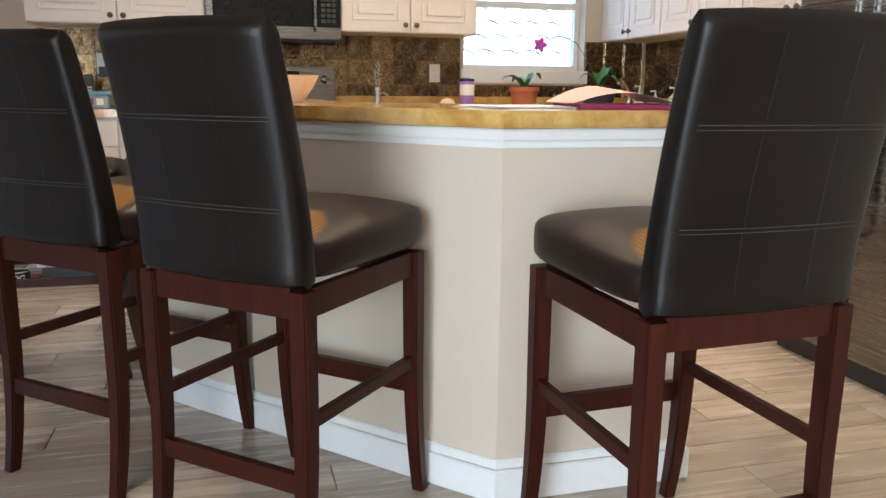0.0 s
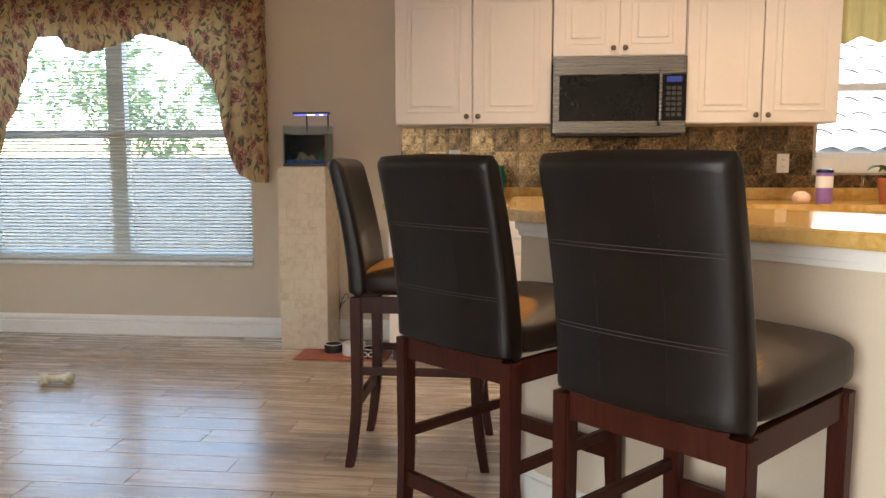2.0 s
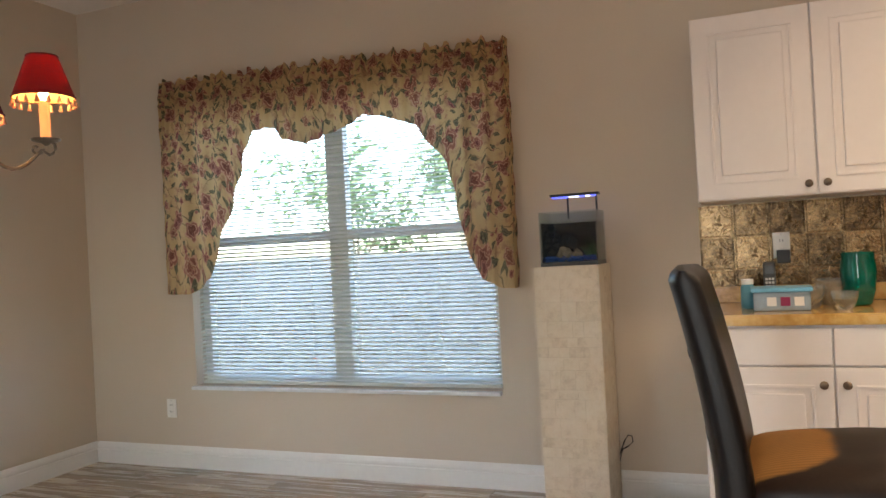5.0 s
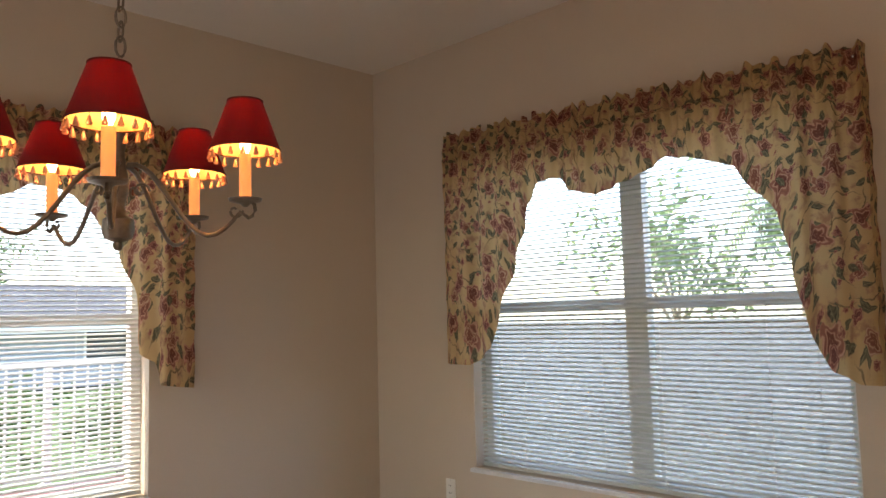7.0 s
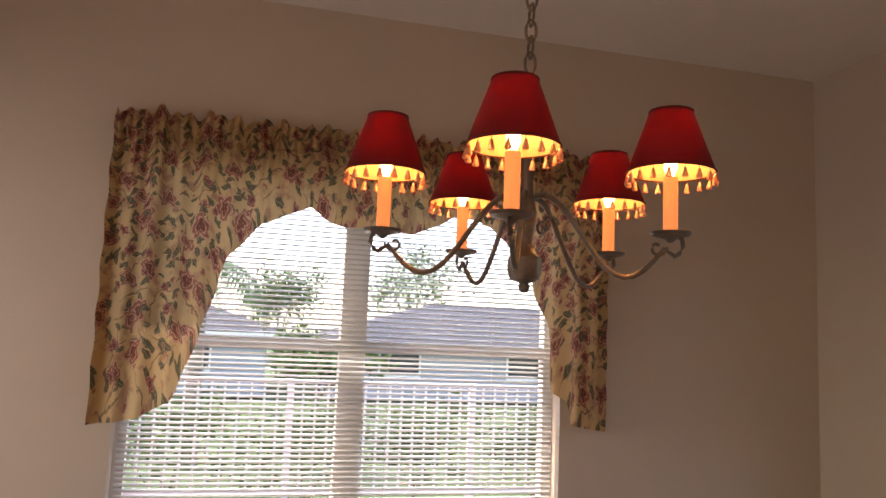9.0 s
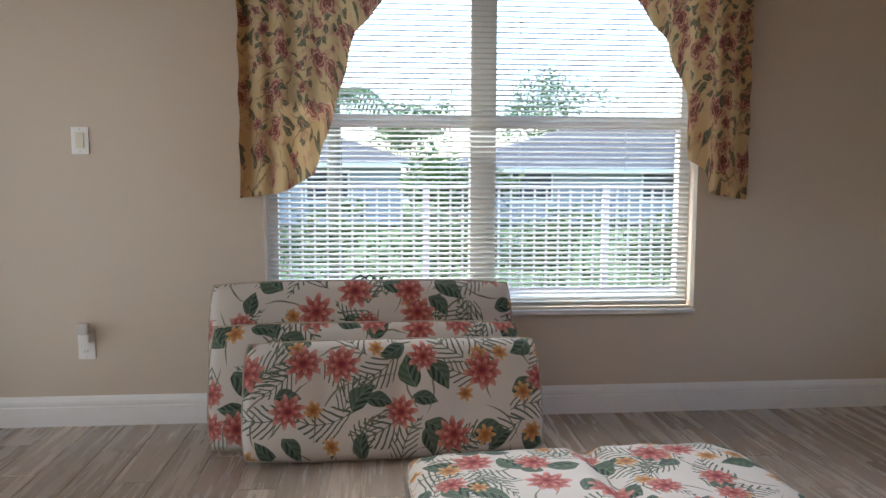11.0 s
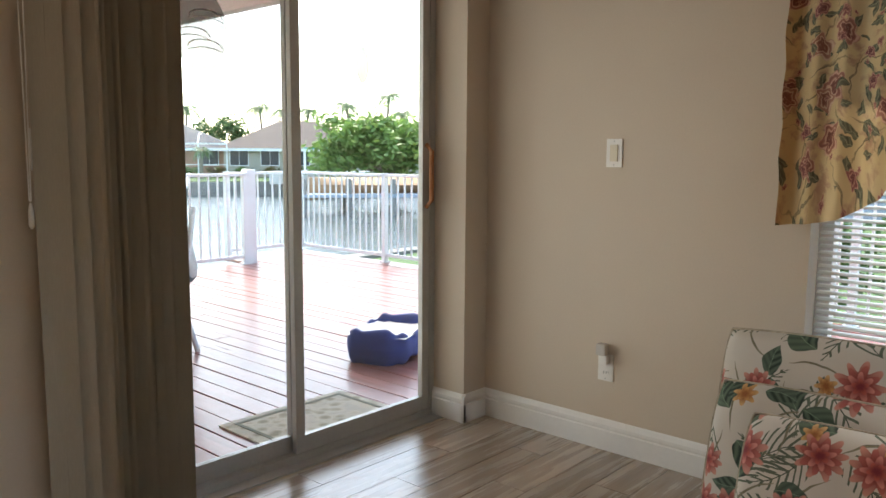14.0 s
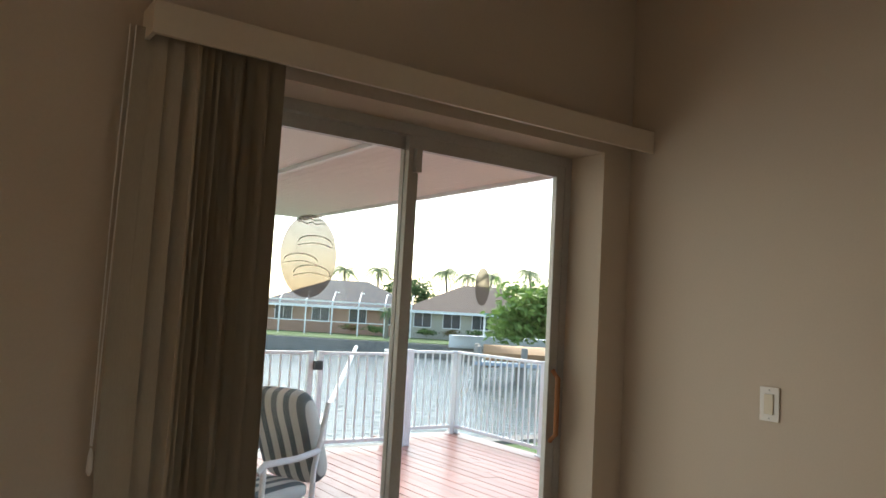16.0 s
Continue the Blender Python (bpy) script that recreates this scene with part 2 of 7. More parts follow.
def curtain_cloth(name):
    n = Net(name)
    flat = swap_uv(n)
    uv = warp(n, flat, 22.0, 0.045)
    base = n.mix(n.noise(flat, 3.0, 3), (0.52, 0.335, 0.15), (0.64, 0.45, 0.235))
    base = n.mix(n.smooth(n.noise(uv, 15.0, 4), 0.50, 0.66), base, (0.40, 0.22, 0.125))
    stem, moss, ink = (0.16, 0.11, 0.055), (0.13, 0.12, 0.07), (0.045, 0.045, 0.03)
    col = leaf(n, base, uv, 6.0, 3.1, 0.085, 0.0026, 60, ink, stem, 0.9)
    col = leaf(n, col, uv, 6.8, 14.1, 0.070, 0.0024, 60, ink, stem, 0.8)
    for scale, shift, size, share in ((9.5, 1.3, 0.026, 0.8), (10.5, 8.8, 0.022, 0.8), (8.6, 33.3, 0.028, 0.75)):
        col = leaf(n, col, uv, scale, shift, size, size * 0.42, 300, ink, moss, share)
    col = rose(n, col, uv, 5.4, 7.7, 0.055, (0.14, 0.032, 0.028), (0.38, 0.15, 0.10), (0.58, 0.32, 0.22), 0.85)
    col = rose(n, col, uv, 5.9, 19.7, 0.046, (0.20, 0.06, 0.04), (0.42, 0.19, 0.12), (0.60, 0.38, 0.25), 0.5)
    col = leaf(n, col, uv, 9.0, 5.9, 0.027, 0.011, 300, ink, moss, 0.65)
    col = rose(n, col, uv, 8.4, 12.4, 0.026, (0.12, 0.022, 0.03), (0.31, 0.10, 0.08), (0.50, 0.25, 0.18), 0.55)
    col = rose(n, col, uv, 12.0, 25.4, 0.012, (0.18, 0.04, 0.04), (0.40, 0.16, 0.11), (0.55, 0.30, 0.20), 0.5)
    col = n.mix(0.08, col, base)
    weave = n.noise(n.coords("UV", (900, 900, 1)), 1.0, 2)
    n.bump(weave, 0.25, 0.001)
    m = n.set(col, 0.85)
    tr = n.t.nodes.new("ShaderNodeBsdfTranslucent")
    n.link(col, tr.inputs[0])
    mx = n.t.nodes.new("ShaderNodeMixShader")
    mx.inputs[0].default_value = 0.45
    n.link(n.b.outputs[0], mx.inputs[1])
    n.link(tr.outputs[0], mx.inputs[2])
    n.link(mx.outputs[0], n.t.nodes["Material Output"].inputs[0])
    return m


def tropical_cloth(name):
    n = Net(name)
    flat = swap_uv(n)
    uv = warp(n, flat, 11.0, 0.022)
    base = n.mix(n.noise(flat, 5.0, 3), (0.50, 0.45, 0.40), (0.60, 0.55, 0.49))
    ink, moss = (0.035, 0.05, 0.035), (0.10, 0.12, 0.085)
    for scale, shift, length, width, ribs, share, cut in ((4.2, 2.2, 0.13, 0.065, 190, 0.7, 1.1), (4.8, 9.2, 0.12, 0.055, 210, 0.6, 1.15), (4.5, 41.3, 0.11, 0.05, 200, 0.5, 1.2)):
        col = leaf(n, base if shift == 2.2 else col, uv, scale, shift, length, width, ribs, ink, moss, share, cut)
    col = leaf(n, col, uv, 6.5, 31.0, 0.095, 0.0030, 100, (0.07, 0.06, 0.03), (0.12, 0.11, 0.07), 0.9)
    col = leaf(n, col, uv, 4.6, 4.7, 0.068, 0.040, 190, (0.012, 0.026, 0.018), (0.09, 0.13, 0.085), 0.6)
    col = leaf(n, col, uv, 5.6, 51.7, 0.056, 0.031, 210, (0.014, 0.03, 0.02), (0.08, 0.115, 0.08), 0.45)
    gold, tan = (0.26, 0.09, 0.02), (0.60, 0.36, 0.15)
    col = lotus(n, col, uv, 5.4, 15.1, 0.042, ((1.0, 7, 0.0, gold, tan), (0.62, 5, 0.7, gold, (0.54, 0.27, 0.09))), 0.6)
    deep, coral, blush = (0.16, 0.02, 0.018), (0.40, 0.11, 0.085), (0.54, 0.24, 0.19)
    col = lotus(n, col, uv, 4.4, 6.6, 0.072, ((1.0, 9, 0.0, deep, blush), (0.80, 8, 0.5, deep, coral), (0.58, 7, 0.2, (0.20, 0.02, 0.02), (0.58, 0.22, 0.18)), (0.34, 5, 0.9, (0.16, 0.012, 0.02), (0.42, 0.09, 0.06))), 0.88)
    weave = n.noise(n.coords("UV", (700, 700, 1)), 1.0, 2)
    n.bump(weave, 0.2, 0.001)
    return n.set(col, 0.8)


def seat_leather(name):
    """Brown leather whose surface is worn through to a golden woven backing near the backrest."""
    n = Net(name)
    v = n.coords("Object")
    a, b = n.noise(v, 7.0, 3), n.noise(v, 140.0, 3)
    col = n.ramp(n.math("ADD", n.math("MULTIPLY", a, 0.6), n.math("MULTIPLY", b, 0.4)), (0.3, (0.009, 0.0045, 0.003)), (0.7, (0.021, 0.0105, 0.0065)))
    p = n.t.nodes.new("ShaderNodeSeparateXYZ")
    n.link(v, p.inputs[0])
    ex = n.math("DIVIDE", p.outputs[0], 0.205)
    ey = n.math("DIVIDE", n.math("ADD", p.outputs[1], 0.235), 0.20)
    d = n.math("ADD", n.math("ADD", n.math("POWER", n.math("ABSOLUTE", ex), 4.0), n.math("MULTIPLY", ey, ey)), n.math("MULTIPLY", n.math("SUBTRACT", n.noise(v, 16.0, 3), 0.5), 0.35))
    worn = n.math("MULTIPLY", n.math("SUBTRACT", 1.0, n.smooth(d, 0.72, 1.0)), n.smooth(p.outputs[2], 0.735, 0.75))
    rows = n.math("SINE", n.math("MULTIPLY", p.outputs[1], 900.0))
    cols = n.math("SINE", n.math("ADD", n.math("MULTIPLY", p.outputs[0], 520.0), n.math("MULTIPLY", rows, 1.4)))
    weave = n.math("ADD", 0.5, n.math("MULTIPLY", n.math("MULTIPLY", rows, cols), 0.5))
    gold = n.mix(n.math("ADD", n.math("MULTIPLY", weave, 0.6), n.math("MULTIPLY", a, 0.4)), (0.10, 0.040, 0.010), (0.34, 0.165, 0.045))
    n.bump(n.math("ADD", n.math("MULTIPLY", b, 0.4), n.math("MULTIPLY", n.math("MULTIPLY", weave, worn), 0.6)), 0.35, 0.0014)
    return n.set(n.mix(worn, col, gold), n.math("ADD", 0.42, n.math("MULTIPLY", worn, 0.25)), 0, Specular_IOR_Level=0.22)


def stone_top(name):
    n = Net(name)
    v = n.coords("Object")
    a, b = n.noise(v, 4.0, 8, 0.65), n.noise(v, 22.0, 6, 0.7)
    k = n.math("ADD", n.math("MULTIPLY", a, 0.6), n.math("MULTIPLY", b, 0.4))
    col = n.ramp(k, (0.3, (0.20, 0.09, 0.025)), (0.45, (0.50, 0.28, 0.07)), (0.56, (0.66, 0.43, 0.15)), (0.7, (0.72, 0.55, 0.28)))
    return n.set(col, 0.16, 0, Coat_Weight=0.4)


def tin(name, c1, c2):
    n = Net(name)
    w = n.coords("Object")
    info = n.t.nodes.new("ShaderNodeObjectInfo")
    a = n.noise(w, 9.0, 5)
    b = n.noise(w, 60.0, 4)
    k = n.math("ADD", n.math("MULTIPLY", a, 0.5), n.math("ADD", n.math("MULTIPLY", b, 0.35), n.math("MULTIPLY", info.outputs["Random"], 0.15)))
    n.bump(n.math("ADD", n.noise(w, 45.0, 2), n.math("MULTIPLY", b, 0.25)), 0.4, 0.004)
    return n.set(n.ramp(k, (0.38, c1), (0.62, c2)), n.math("ADD", 0.16, n.math("MULTIPLY", b, 0.2)), 0.9)


def travertine(name):
    n = Net(name)
    info = n.t.nodes.new("ShaderNodeObjectInfo")
    off = n.t.nodes.new("ShaderNodeCombineXYZ")
    n.link(n.math("MULTIPLY", info.outputs["Random"], 60.0), off.inputs[0])
    add = n.t.nodes.new("ShaderNodeVectorMath")
    n.link(n.coords("Object"), add.inputs[0])
    n.link(off.outputs[0], add.inputs[1])
    a, b = n.noise(add.outputs[0], 18.0, 6), n.noise(add.outputs[0], 90.0, 4)
    k = n.math("ADD", n.math("MULTIPLY", a, 0.45), n.math("ADD", n.math("MULTIPLY", b, 0.2), n.math("MULTIPLY", info.outputs["Random"], 0.08)))
    col = n.ramp(k, (0.20, (0.46, 0.37, 0.27)), (0.36, (0.64, 0.55, 0.43)), (0.6, (0.74, 0.67, 0.56)))
    n.bump(b, 0.2, 0.001)
    return n.set(col, 0.4)


def glass(name, tint=(1, 1, 1), rough=0.0):
    """Thin window glass: clear, with a grazing reflection."""
    n = Net(name)
    tr = n.t.nodes.new("ShaderNodeBsdfTransparent")
    tr.inputs[0].default_value = (*tint, 1)
    gl = n.t.nodes.new("ShaderNodeBsdfGlossy")
    gl.inputs["Roughness"].default_value = rough
    lw = n.node("ShaderNodeLayerWeight", Blend=0.5)
    fac = n.math("ADD", 0.04, n.math("MULTIPLY", n.math("POWER", lw.outputs["Facing"], 5.0), 0.85))
    mx = n.t.nodes.new("ShaderNodeMixShader")
    n.link(fac, mx.inputs[0])
    n.link(tr.outputs[0], mx.inputs[1])
    n.link(gl.outputs[0], mx.inputs[2])
    n.link(mx.outputs[0], n.t.nodes["Material Output"].inputs[0])
    return n.m


def glow(name, c, power):
    n = Net(name)
    return n.set(c, 0.6, 0, Emission_Color=c, Emission_Strength=power)


def shade_cloth(name, c, through=0.5):
    n = Net(name)
    col = n.mix(n.noise(n.coords("Object", (60, 60, 8)), 2.0, 3), tuple(x * 0.8 for x in c), c)
    tr = n.t.nodes.new("ShaderNodeBsdfTranslucent")
    n.link(col, tr.inputs[0])
    mx = n.t.nodes.new("ShaderNodeMixShader")
    mx.inputs[0].default_value = through
    n.set(col, 0.8)
    n.link(n.b.outputs[0], mx.inputs[1])
    n.link(tr.outputs[0], mx.inputs[2])
    n.link(mx.outputs[0], n.t.nodes["Material Output"].inputs[0])
    return n.m


def foliage(name, c1, c2):
    n = Net(name)
    g = n.t.nodes.new("ShaderNodeNewGeometry")
    col = n.mix(g.outputs["Random Per Island"], c1, c2)
    tr = n.t.nodes.new("ShaderNodeBsdfTranslucent")
    n.link(col, tr.inputs[0])
    mx = n.t.nodes.new("ShaderNodeMixShader")
    mx.inputs[0].default_value = 0.35
    n.set(col, 0.5)
    n.link(n.b.outputs[0], mx.inputs[1])
    n.link(tr.outputs[0], mx.inputs[2])
    n.link(mx.outputs[0], n.t.nodes["Material Output"].inputs[0])
    return n.m


M_WALL = plain("wall_paint", (0.60, 0.51, 0.41), 0.7, var=0.04, big=1.2, fine=120, bump=0.25, dist=0.0015)
M_CEIL = plain("ceiling_paint", (0.80, 0.76, 0.71), 0.85, var=0.03, big=1.0, fine=70, bump=0.4, dist=0.003)
M_TRIM = plain("white_trim", (0.80, 0.79, 0.77), 0.4, var=0.04, fine=40, bump=0.05)
M_PLANK = wood("plank_tile", (0.30, 0.235, 0.185), (0.50, 0.42, 0.345), 0.27, 0, 1.0, 0.08, 0.45, 0.32)
M_GROUT = plain("grout", (0.46, 0.39, 0.30), 0.9)
M_CAB = plain("cabinet_white", (0.76, 0.69, 0.65), 0.35, var=0.03, fine=30, bump=0.03)
M_TOP = stone_top("stone_counter")
M_STEEL = plain("stainless_steel", (0.23, 0.215, 0.20), 0.27, 1.0, var=0.08, big=2, fine=30, bump=0.04, stretch=(1, 1, 60))
M_BLACK = plain("black_glass", (0.006, 0.006, 0.0065), 0.10, var=0.2, bump=0, Specular_IOR_Level=0.25)
M_BLKPL = plain("black_plastic", (0.02, 0.02, 0.022), 0.4, var=0.2, bump=0.1)
M_KNOB = plain("knob_bronze", (0.16, 0.12, 0.09), 0.35, 0.8)
M_TIN = tin("embossed_tin", (0.045, 0.026, 0.014), (0.34, 0.23, 0.12))
M_LEATH = plain("dark_leather", (0.0070, 0.0044, 0.0035), 0.36, var=0.35, big=6, fine=160, bump=0.3, dist=0.0012, Specular_IOR_Level=0.24)
M_SEAT = seat_leather("brown_leather")
M_STITCH = plain("stitching", (0.05, 0.042, 0.038), 0.8)
M_STAIN = wood("mahogany_stain", (0.018, 0.0036, 0.002), (0.054, 0.0115, 0.0058), 0.42, 2, 2.0, 0.04, 0.0, 0.15)
M_STAIN.node_tree.nodes["Principled BSDF"].inputs["Specular IOR Level"].default_value = 0.16
M_TRAV = travertine("travertine")
M_CURT = curtain_cloth("floral_curtain")
M_TROP = tropical_cloth("tropical_canvas")
M_PIPE = plain("cushion_piping", (0.42, 0.36, 0.28), 0.85, var=0.4, big=25)
M_SLAT = plain("blind_slat", (0.62, 0.63, 0.57), 0.4, var=0.04, bump=0.05)
M_MARB = plain("sill_marble", (0.68, 0.68, 0.69), 0.3, var=0.15, big=9, fine=40, bump=0.03)
M_GLASS = glass("window_glass", (0.97, 0.99, 0.98))
M_ALU = plain("grey_aluminium", (0.50, 0.49, 0.47), 0.45, 0.45, var=0.1, fine=90)
M_VANE = plain("vane_fabric", (0.42, 0.37, 0.29), 0.7, var=0.08, big=4, fine=200, bump=0.2, stretch=(1, 1, 0.2))
M_VALN = plain("ivory_vinyl", (0.66, 0.58, 0.47), 0.5, var=0.04)
M_PLATE = plain("white_plastic", (0.80, 0.78, 0.74), 0.35, var=0.03, bump=0)
M_TOGGLE = plain("almond_plastic", (0.70, 0.64, 0.50), 0.35, var=0.03, bump=0)
M_IRON = plain("aged_pewter", (0.20, 0.17, 0.14), 0.38, 0.85, var=0.3, big=20, fine=120, bump=0.15)
M_SHADE = shade_cloth("red_shade", (0.16, 0.003, 0.008), 0.16)
M_SHLIN = shade_cloth("shade_lining", (0.85, 0.60, 0.32), 0.4)
M_CANDLE_LIT = glow("candle_sleeve", (0.80, 0.25, 0.08), 0.16)
M_BULB = glow("bulb", (1.0, 0.56, 0.20), 5.0)
M_BEAD = plain("amber_bead", (0.78, 0.42, 0.28), 0.15, var=0.1, bump=0, Transmission_Weight=0.4)
M_DECK = wood("red_deck", (0.20, 0.075, 0.06), (0.36, 0.15, 0.125), 0.30, 0, 0.8, 0.25, 0.0, 0.3)
M_RAIL = plain("white_rail", (0.82, 0.82, 0.82), 0.4, var=0.04)
M_SOFFIT = plain("soffit_paint", (0.80, 0.75, 0.72), 0.7, var=0.04)
M_SOFFITW = plain("fascia_white", (0.86, 0.84, 0.81), 0.6, var=0.04)

# ---- mesh helpers ----


def box(bm, x0, y0, z0, x1, y1, z1, bevel=0.0):
    r = bmesh.ops.create_cube(bm, size=1.0)
    vs = r["verts"]
    for v in vs:
        v.co = Vector((x0 + (v.co.x + 0.5) * (x1 - x0), y0 + (v.co.y + 0.5) * (y1 - y0), z0 + (v.co.z + 0.5) * (z1 - z0)))
    if bevel:
        es = list({e for v in vs for e in v.link_edges})
        bmesh.ops.bevel(bm, geom=es, offset=bevel, segments=2, affect="EDGES", profile=0.7)
    return vs


def boxm(*a, bevel=0.0):
    bm = bmesh.new()
    box(bm, *a, bevel=bevel)
    return bm


def lathe(bm, profile, seg=24, centre=(0, 0, 0), flute=None):
    """Turns (radius, z) pairs round the z axis."""
    rings = []
    for r, z in profile:
        ring = []
        for i in range(seg):
            a = 2 * math.pi * i / seg
            k = r * (flute(a, z) if flute else 1)
            ring.append(bm.verts.new((centre[0] + k * math.cos(a), centre[1] + k * math.sin(a), centre[2] + z)))
        rings.append(ring)
    for a, b in zip(rings, rings[1:]):
        for i in range(seg):
            j = (i + 1) % seg
            bm.faces.new((a[i], a[j], b[j], b[i]))
    for ring, flip in ((rings[0], True), (rings[-1], False)):
        if profile[0 if flip else -1][0] > 1e-4:
            bm.faces.new(ring[::-1] if flip else ring)
    return bm


def tube(bm, pts, radius, seg=10, closed=False):
    """A round rod along points; radius is a number or a function of 0..1."""
    pts = [Vector(p) for p in pts]
    rings = []
    n = len(pts)
    for i, p in enumerate(pts):
        d = (pts[(i + 1) % n] - pts[i - 1]) if closed else (pts[min(i + 1, n - 1)] - pts[max(i - 1, 0)])
        d.normalize()
        ref = Vector((0, 0, 1)) if abs(d.z) < 0.9 else Vector((1, 0, 0))
        u = d.cross(ref).normalized()
        w = d.cross(u)
        r = radius(i / max(1, n - 1)) if callable(radius) else radius
        rings.append([bm.verts.new(p + r * (math.cos(2 * math.pi * k / seg) * u + math.sin(2 * math.pi * k / seg) * w)) for k in range(seg)])
    pairs = list(zip(rings, rings[1:])) + ([(rings[-1], rings[0])] if closed else [])
    for a, b in pairs:
        for k in range(seg):
            bm.faces.new((a[k], a[(k + 1) % seg], b[(k + 1) % seg], b[k]))
    if not closed:
        bm.faces.new(rings[0][::-1])
        bm.faces.new(rings[-1])
    return bm


def sheet(bm, nu, nv, f, uvf=None):
    """A grid of points f(u, v)."""
    layer = bm.loops.layers.uv.verify() if uvf else None
    g = [[bm.verts.new(f(i / nu, j / nv)) for j in range(nv + 1)] for i in range(nu + 1)]
    for i in range(nu):
        for j in range(nv):
            fc = bm.faces.new((g[i][j], g[i + 1][j], g[i + 1][j + 1], g[i][j + 1]))
            if layer:
                for lp, (a, b) in zip(fc.loops, ((i, j), (i + 1, j), (i + 1, j + 1), (i, j + 1))):
                    lp[layer].uv = uvf(a / nu, b / nv)
    return g


def prism(bm, outline, z0, z1, bevel=0.0):
    a = [bm.verts.new((x, y, z0)) for x, y in outline]
    b = [bm.verts.new((x, y, z1)) for x, y in outline]
    n = len(outline)
    top = bm.faces.new(b)
    low = bm.faces.new(a[::-1])
    for i in range(n):
        bm.faces.new((a[i], a[(i + 1) % n], b[(i + 1) % n], b[i]))
    bmesh.ops.recalc_face_normals(bm, faces=bm.faces)
    if bevel:
        bmesh.ops.bevel(bm, geom=list({e for f in (top, low) for e in f.edges}), offset=bevel, segments=2, affect="EDGES")


def mesh_of(name, bm, material, smooth=False):
    bmesh.ops.recalc_face_normals(bm, faces=bm.faces)
    me = bpy.data.meshes.new(name)
    bm.to_mesh(me)
    bm.free()
    for m in (material if isinstance(material, (list, tuple)) else [material]):
        me.materials.append(m)
    if smooth:
        me.polygons.foreach_set("use_smooth", [True] * len(me.polygons))
        me.set_sharp_from_angle(angle=radians(40))
    return me


def part(name, bm, material, parent=None, label="", m=None, smooth=False):
    ob = new(name, mesh_of(name, bm, material, smooth))
    if parent:
        ob.parent = parent
    if m is not None:
        ob.matrix_basis = m
    if label:
        tagged(ob, label)
    return ob


def thing(name, m, label, category, group="", kind=""):
    ob = new(name)
    ob.empty_display_size = 0.1
    ob.matrix_basis = m
    return tagged(ob, label, category, group, kind)


def setting(name, bm, material, label, category, smooth=False):
    return tagged(part(name, bm, material, smooth=smooth), label, category, kind="structure")


def interp(x, xs, ys):
    return float(np.interp(x, xs, ys))


# ---- the shell of the room ----
H = 2.93          # ceiling
EAST = 7.75       # kitchen's east wall
SOUTH = -4.92     # wall with the sliding door
LIV = -8.6        # far end of the living room
W1 = (0.83, 2.80, 0.51, 2.22)      # window in the north wall: x, x, z, z
W2 = (-3.48, -1.48, 0.50, 2.22)    # window in the west wall: y, y, z, z
W3 = (6.40, 7.28, 1.20, 2.35)      # kitchen window
DR = (0.16, 1.80, 0.0, 2.21)       # sliding door


def wall_ns(y0, y1, x0, x1, holes):
    bm = bmesh.new()
    x = x0
    for a, b, lo, hi in holes:
        box(bm, x, y0, 0, a, y1, H)
        if lo > 0.01:
            box(bm, a, y0, 0, b, y1, lo)
        box(bm, a, y0, hi, b, y1, H)
        x = b
    box(bm, x, y0, 0, x1, y1, H)
    return bm


def wall_ew(x0, x1, y0, y1, holes):
    bm = bmesh.new()
    y = y0
    for a, b, lo, hi in holes:
        box(bm, x0, y, 0, x1, a, H)
        if lo > 0.01:
            box(bm, x0, a, 0, x1, b, lo)
        box(bm, x0, a, hi, x1, b, H)
        y = b
    box(bm, x0, y, 0, x1, y1, H)
    return bm


setting("wall_north", wall_ns(0, 0.2, -0.2, EAST + 0.2, [W1, W3]), M_WALL, "beige painted wall with window openings", "wall")
setting("wall_west", wall_ew(-0.2, 0, SOUTH - 0.22, 0, [W2]), M_WALL, "beige painted wall with one wide window opening", "wall")
setting("wall_south", wall_ns(SOUTH - 0.22, SOUTH, 0, 3.2, [DR]), M_WALL, "beige painted wall with sliding door opening", "wall")
setting("wall_living_west", wall_ew(3.0, 3.2, LIV, SOUTH - 0.22, [(-8.0, -5.6, 0, 2.2)]), M_WALL, "beige painted wall of the living room", "wall")
setting("wall_living_south", wall_ns(LIV - 0.2, LIV, 3.0, EAST + 0.2, []), M_WALL, "beige painted wall of the living room", "wall")
setting("wall_east", wall_ew(EAST, EAST + 0.2, LIV, 0, []), M_WALL, "beige painted kitchen wall", "wall")
bm = bmesh.new()
box(bm, -0.2, SOUTH - 0.22, H, EAST + 0.2, 0.2, H + 0.15)
box(bm, 3.0, LIV - 0.2, H, EAST + 0.2, SOUTH - 0.22, H + 0.15)
setting("ceiling", bm, M_CEIL, "matte off-white textured ceiling", "ceiling")


def baseboard(length):
    """A moulded board along x, facing -y."""
    bm = bmesh.new()
    prof = ((0, 0), (-0.016, 0), (-0.016, 0.085), (-0.011, 0.09), (-0.014, 0.1), (-0.014, 0.112), (-0.006, 0.128), (0, 0.135))
    a = [bm.verts.new((0, y, z)) for y, z in prof]
    b = [bm.verts.new((length, y, z)) for y, z in prof]
    for i in range(len(prof) - 1):
        bm.faces.new((a[i], b[i], b[i + 1], a[i + 1]))
    bm.faces.new(a)
    bm.faces.new(b[::-1])
    return bm


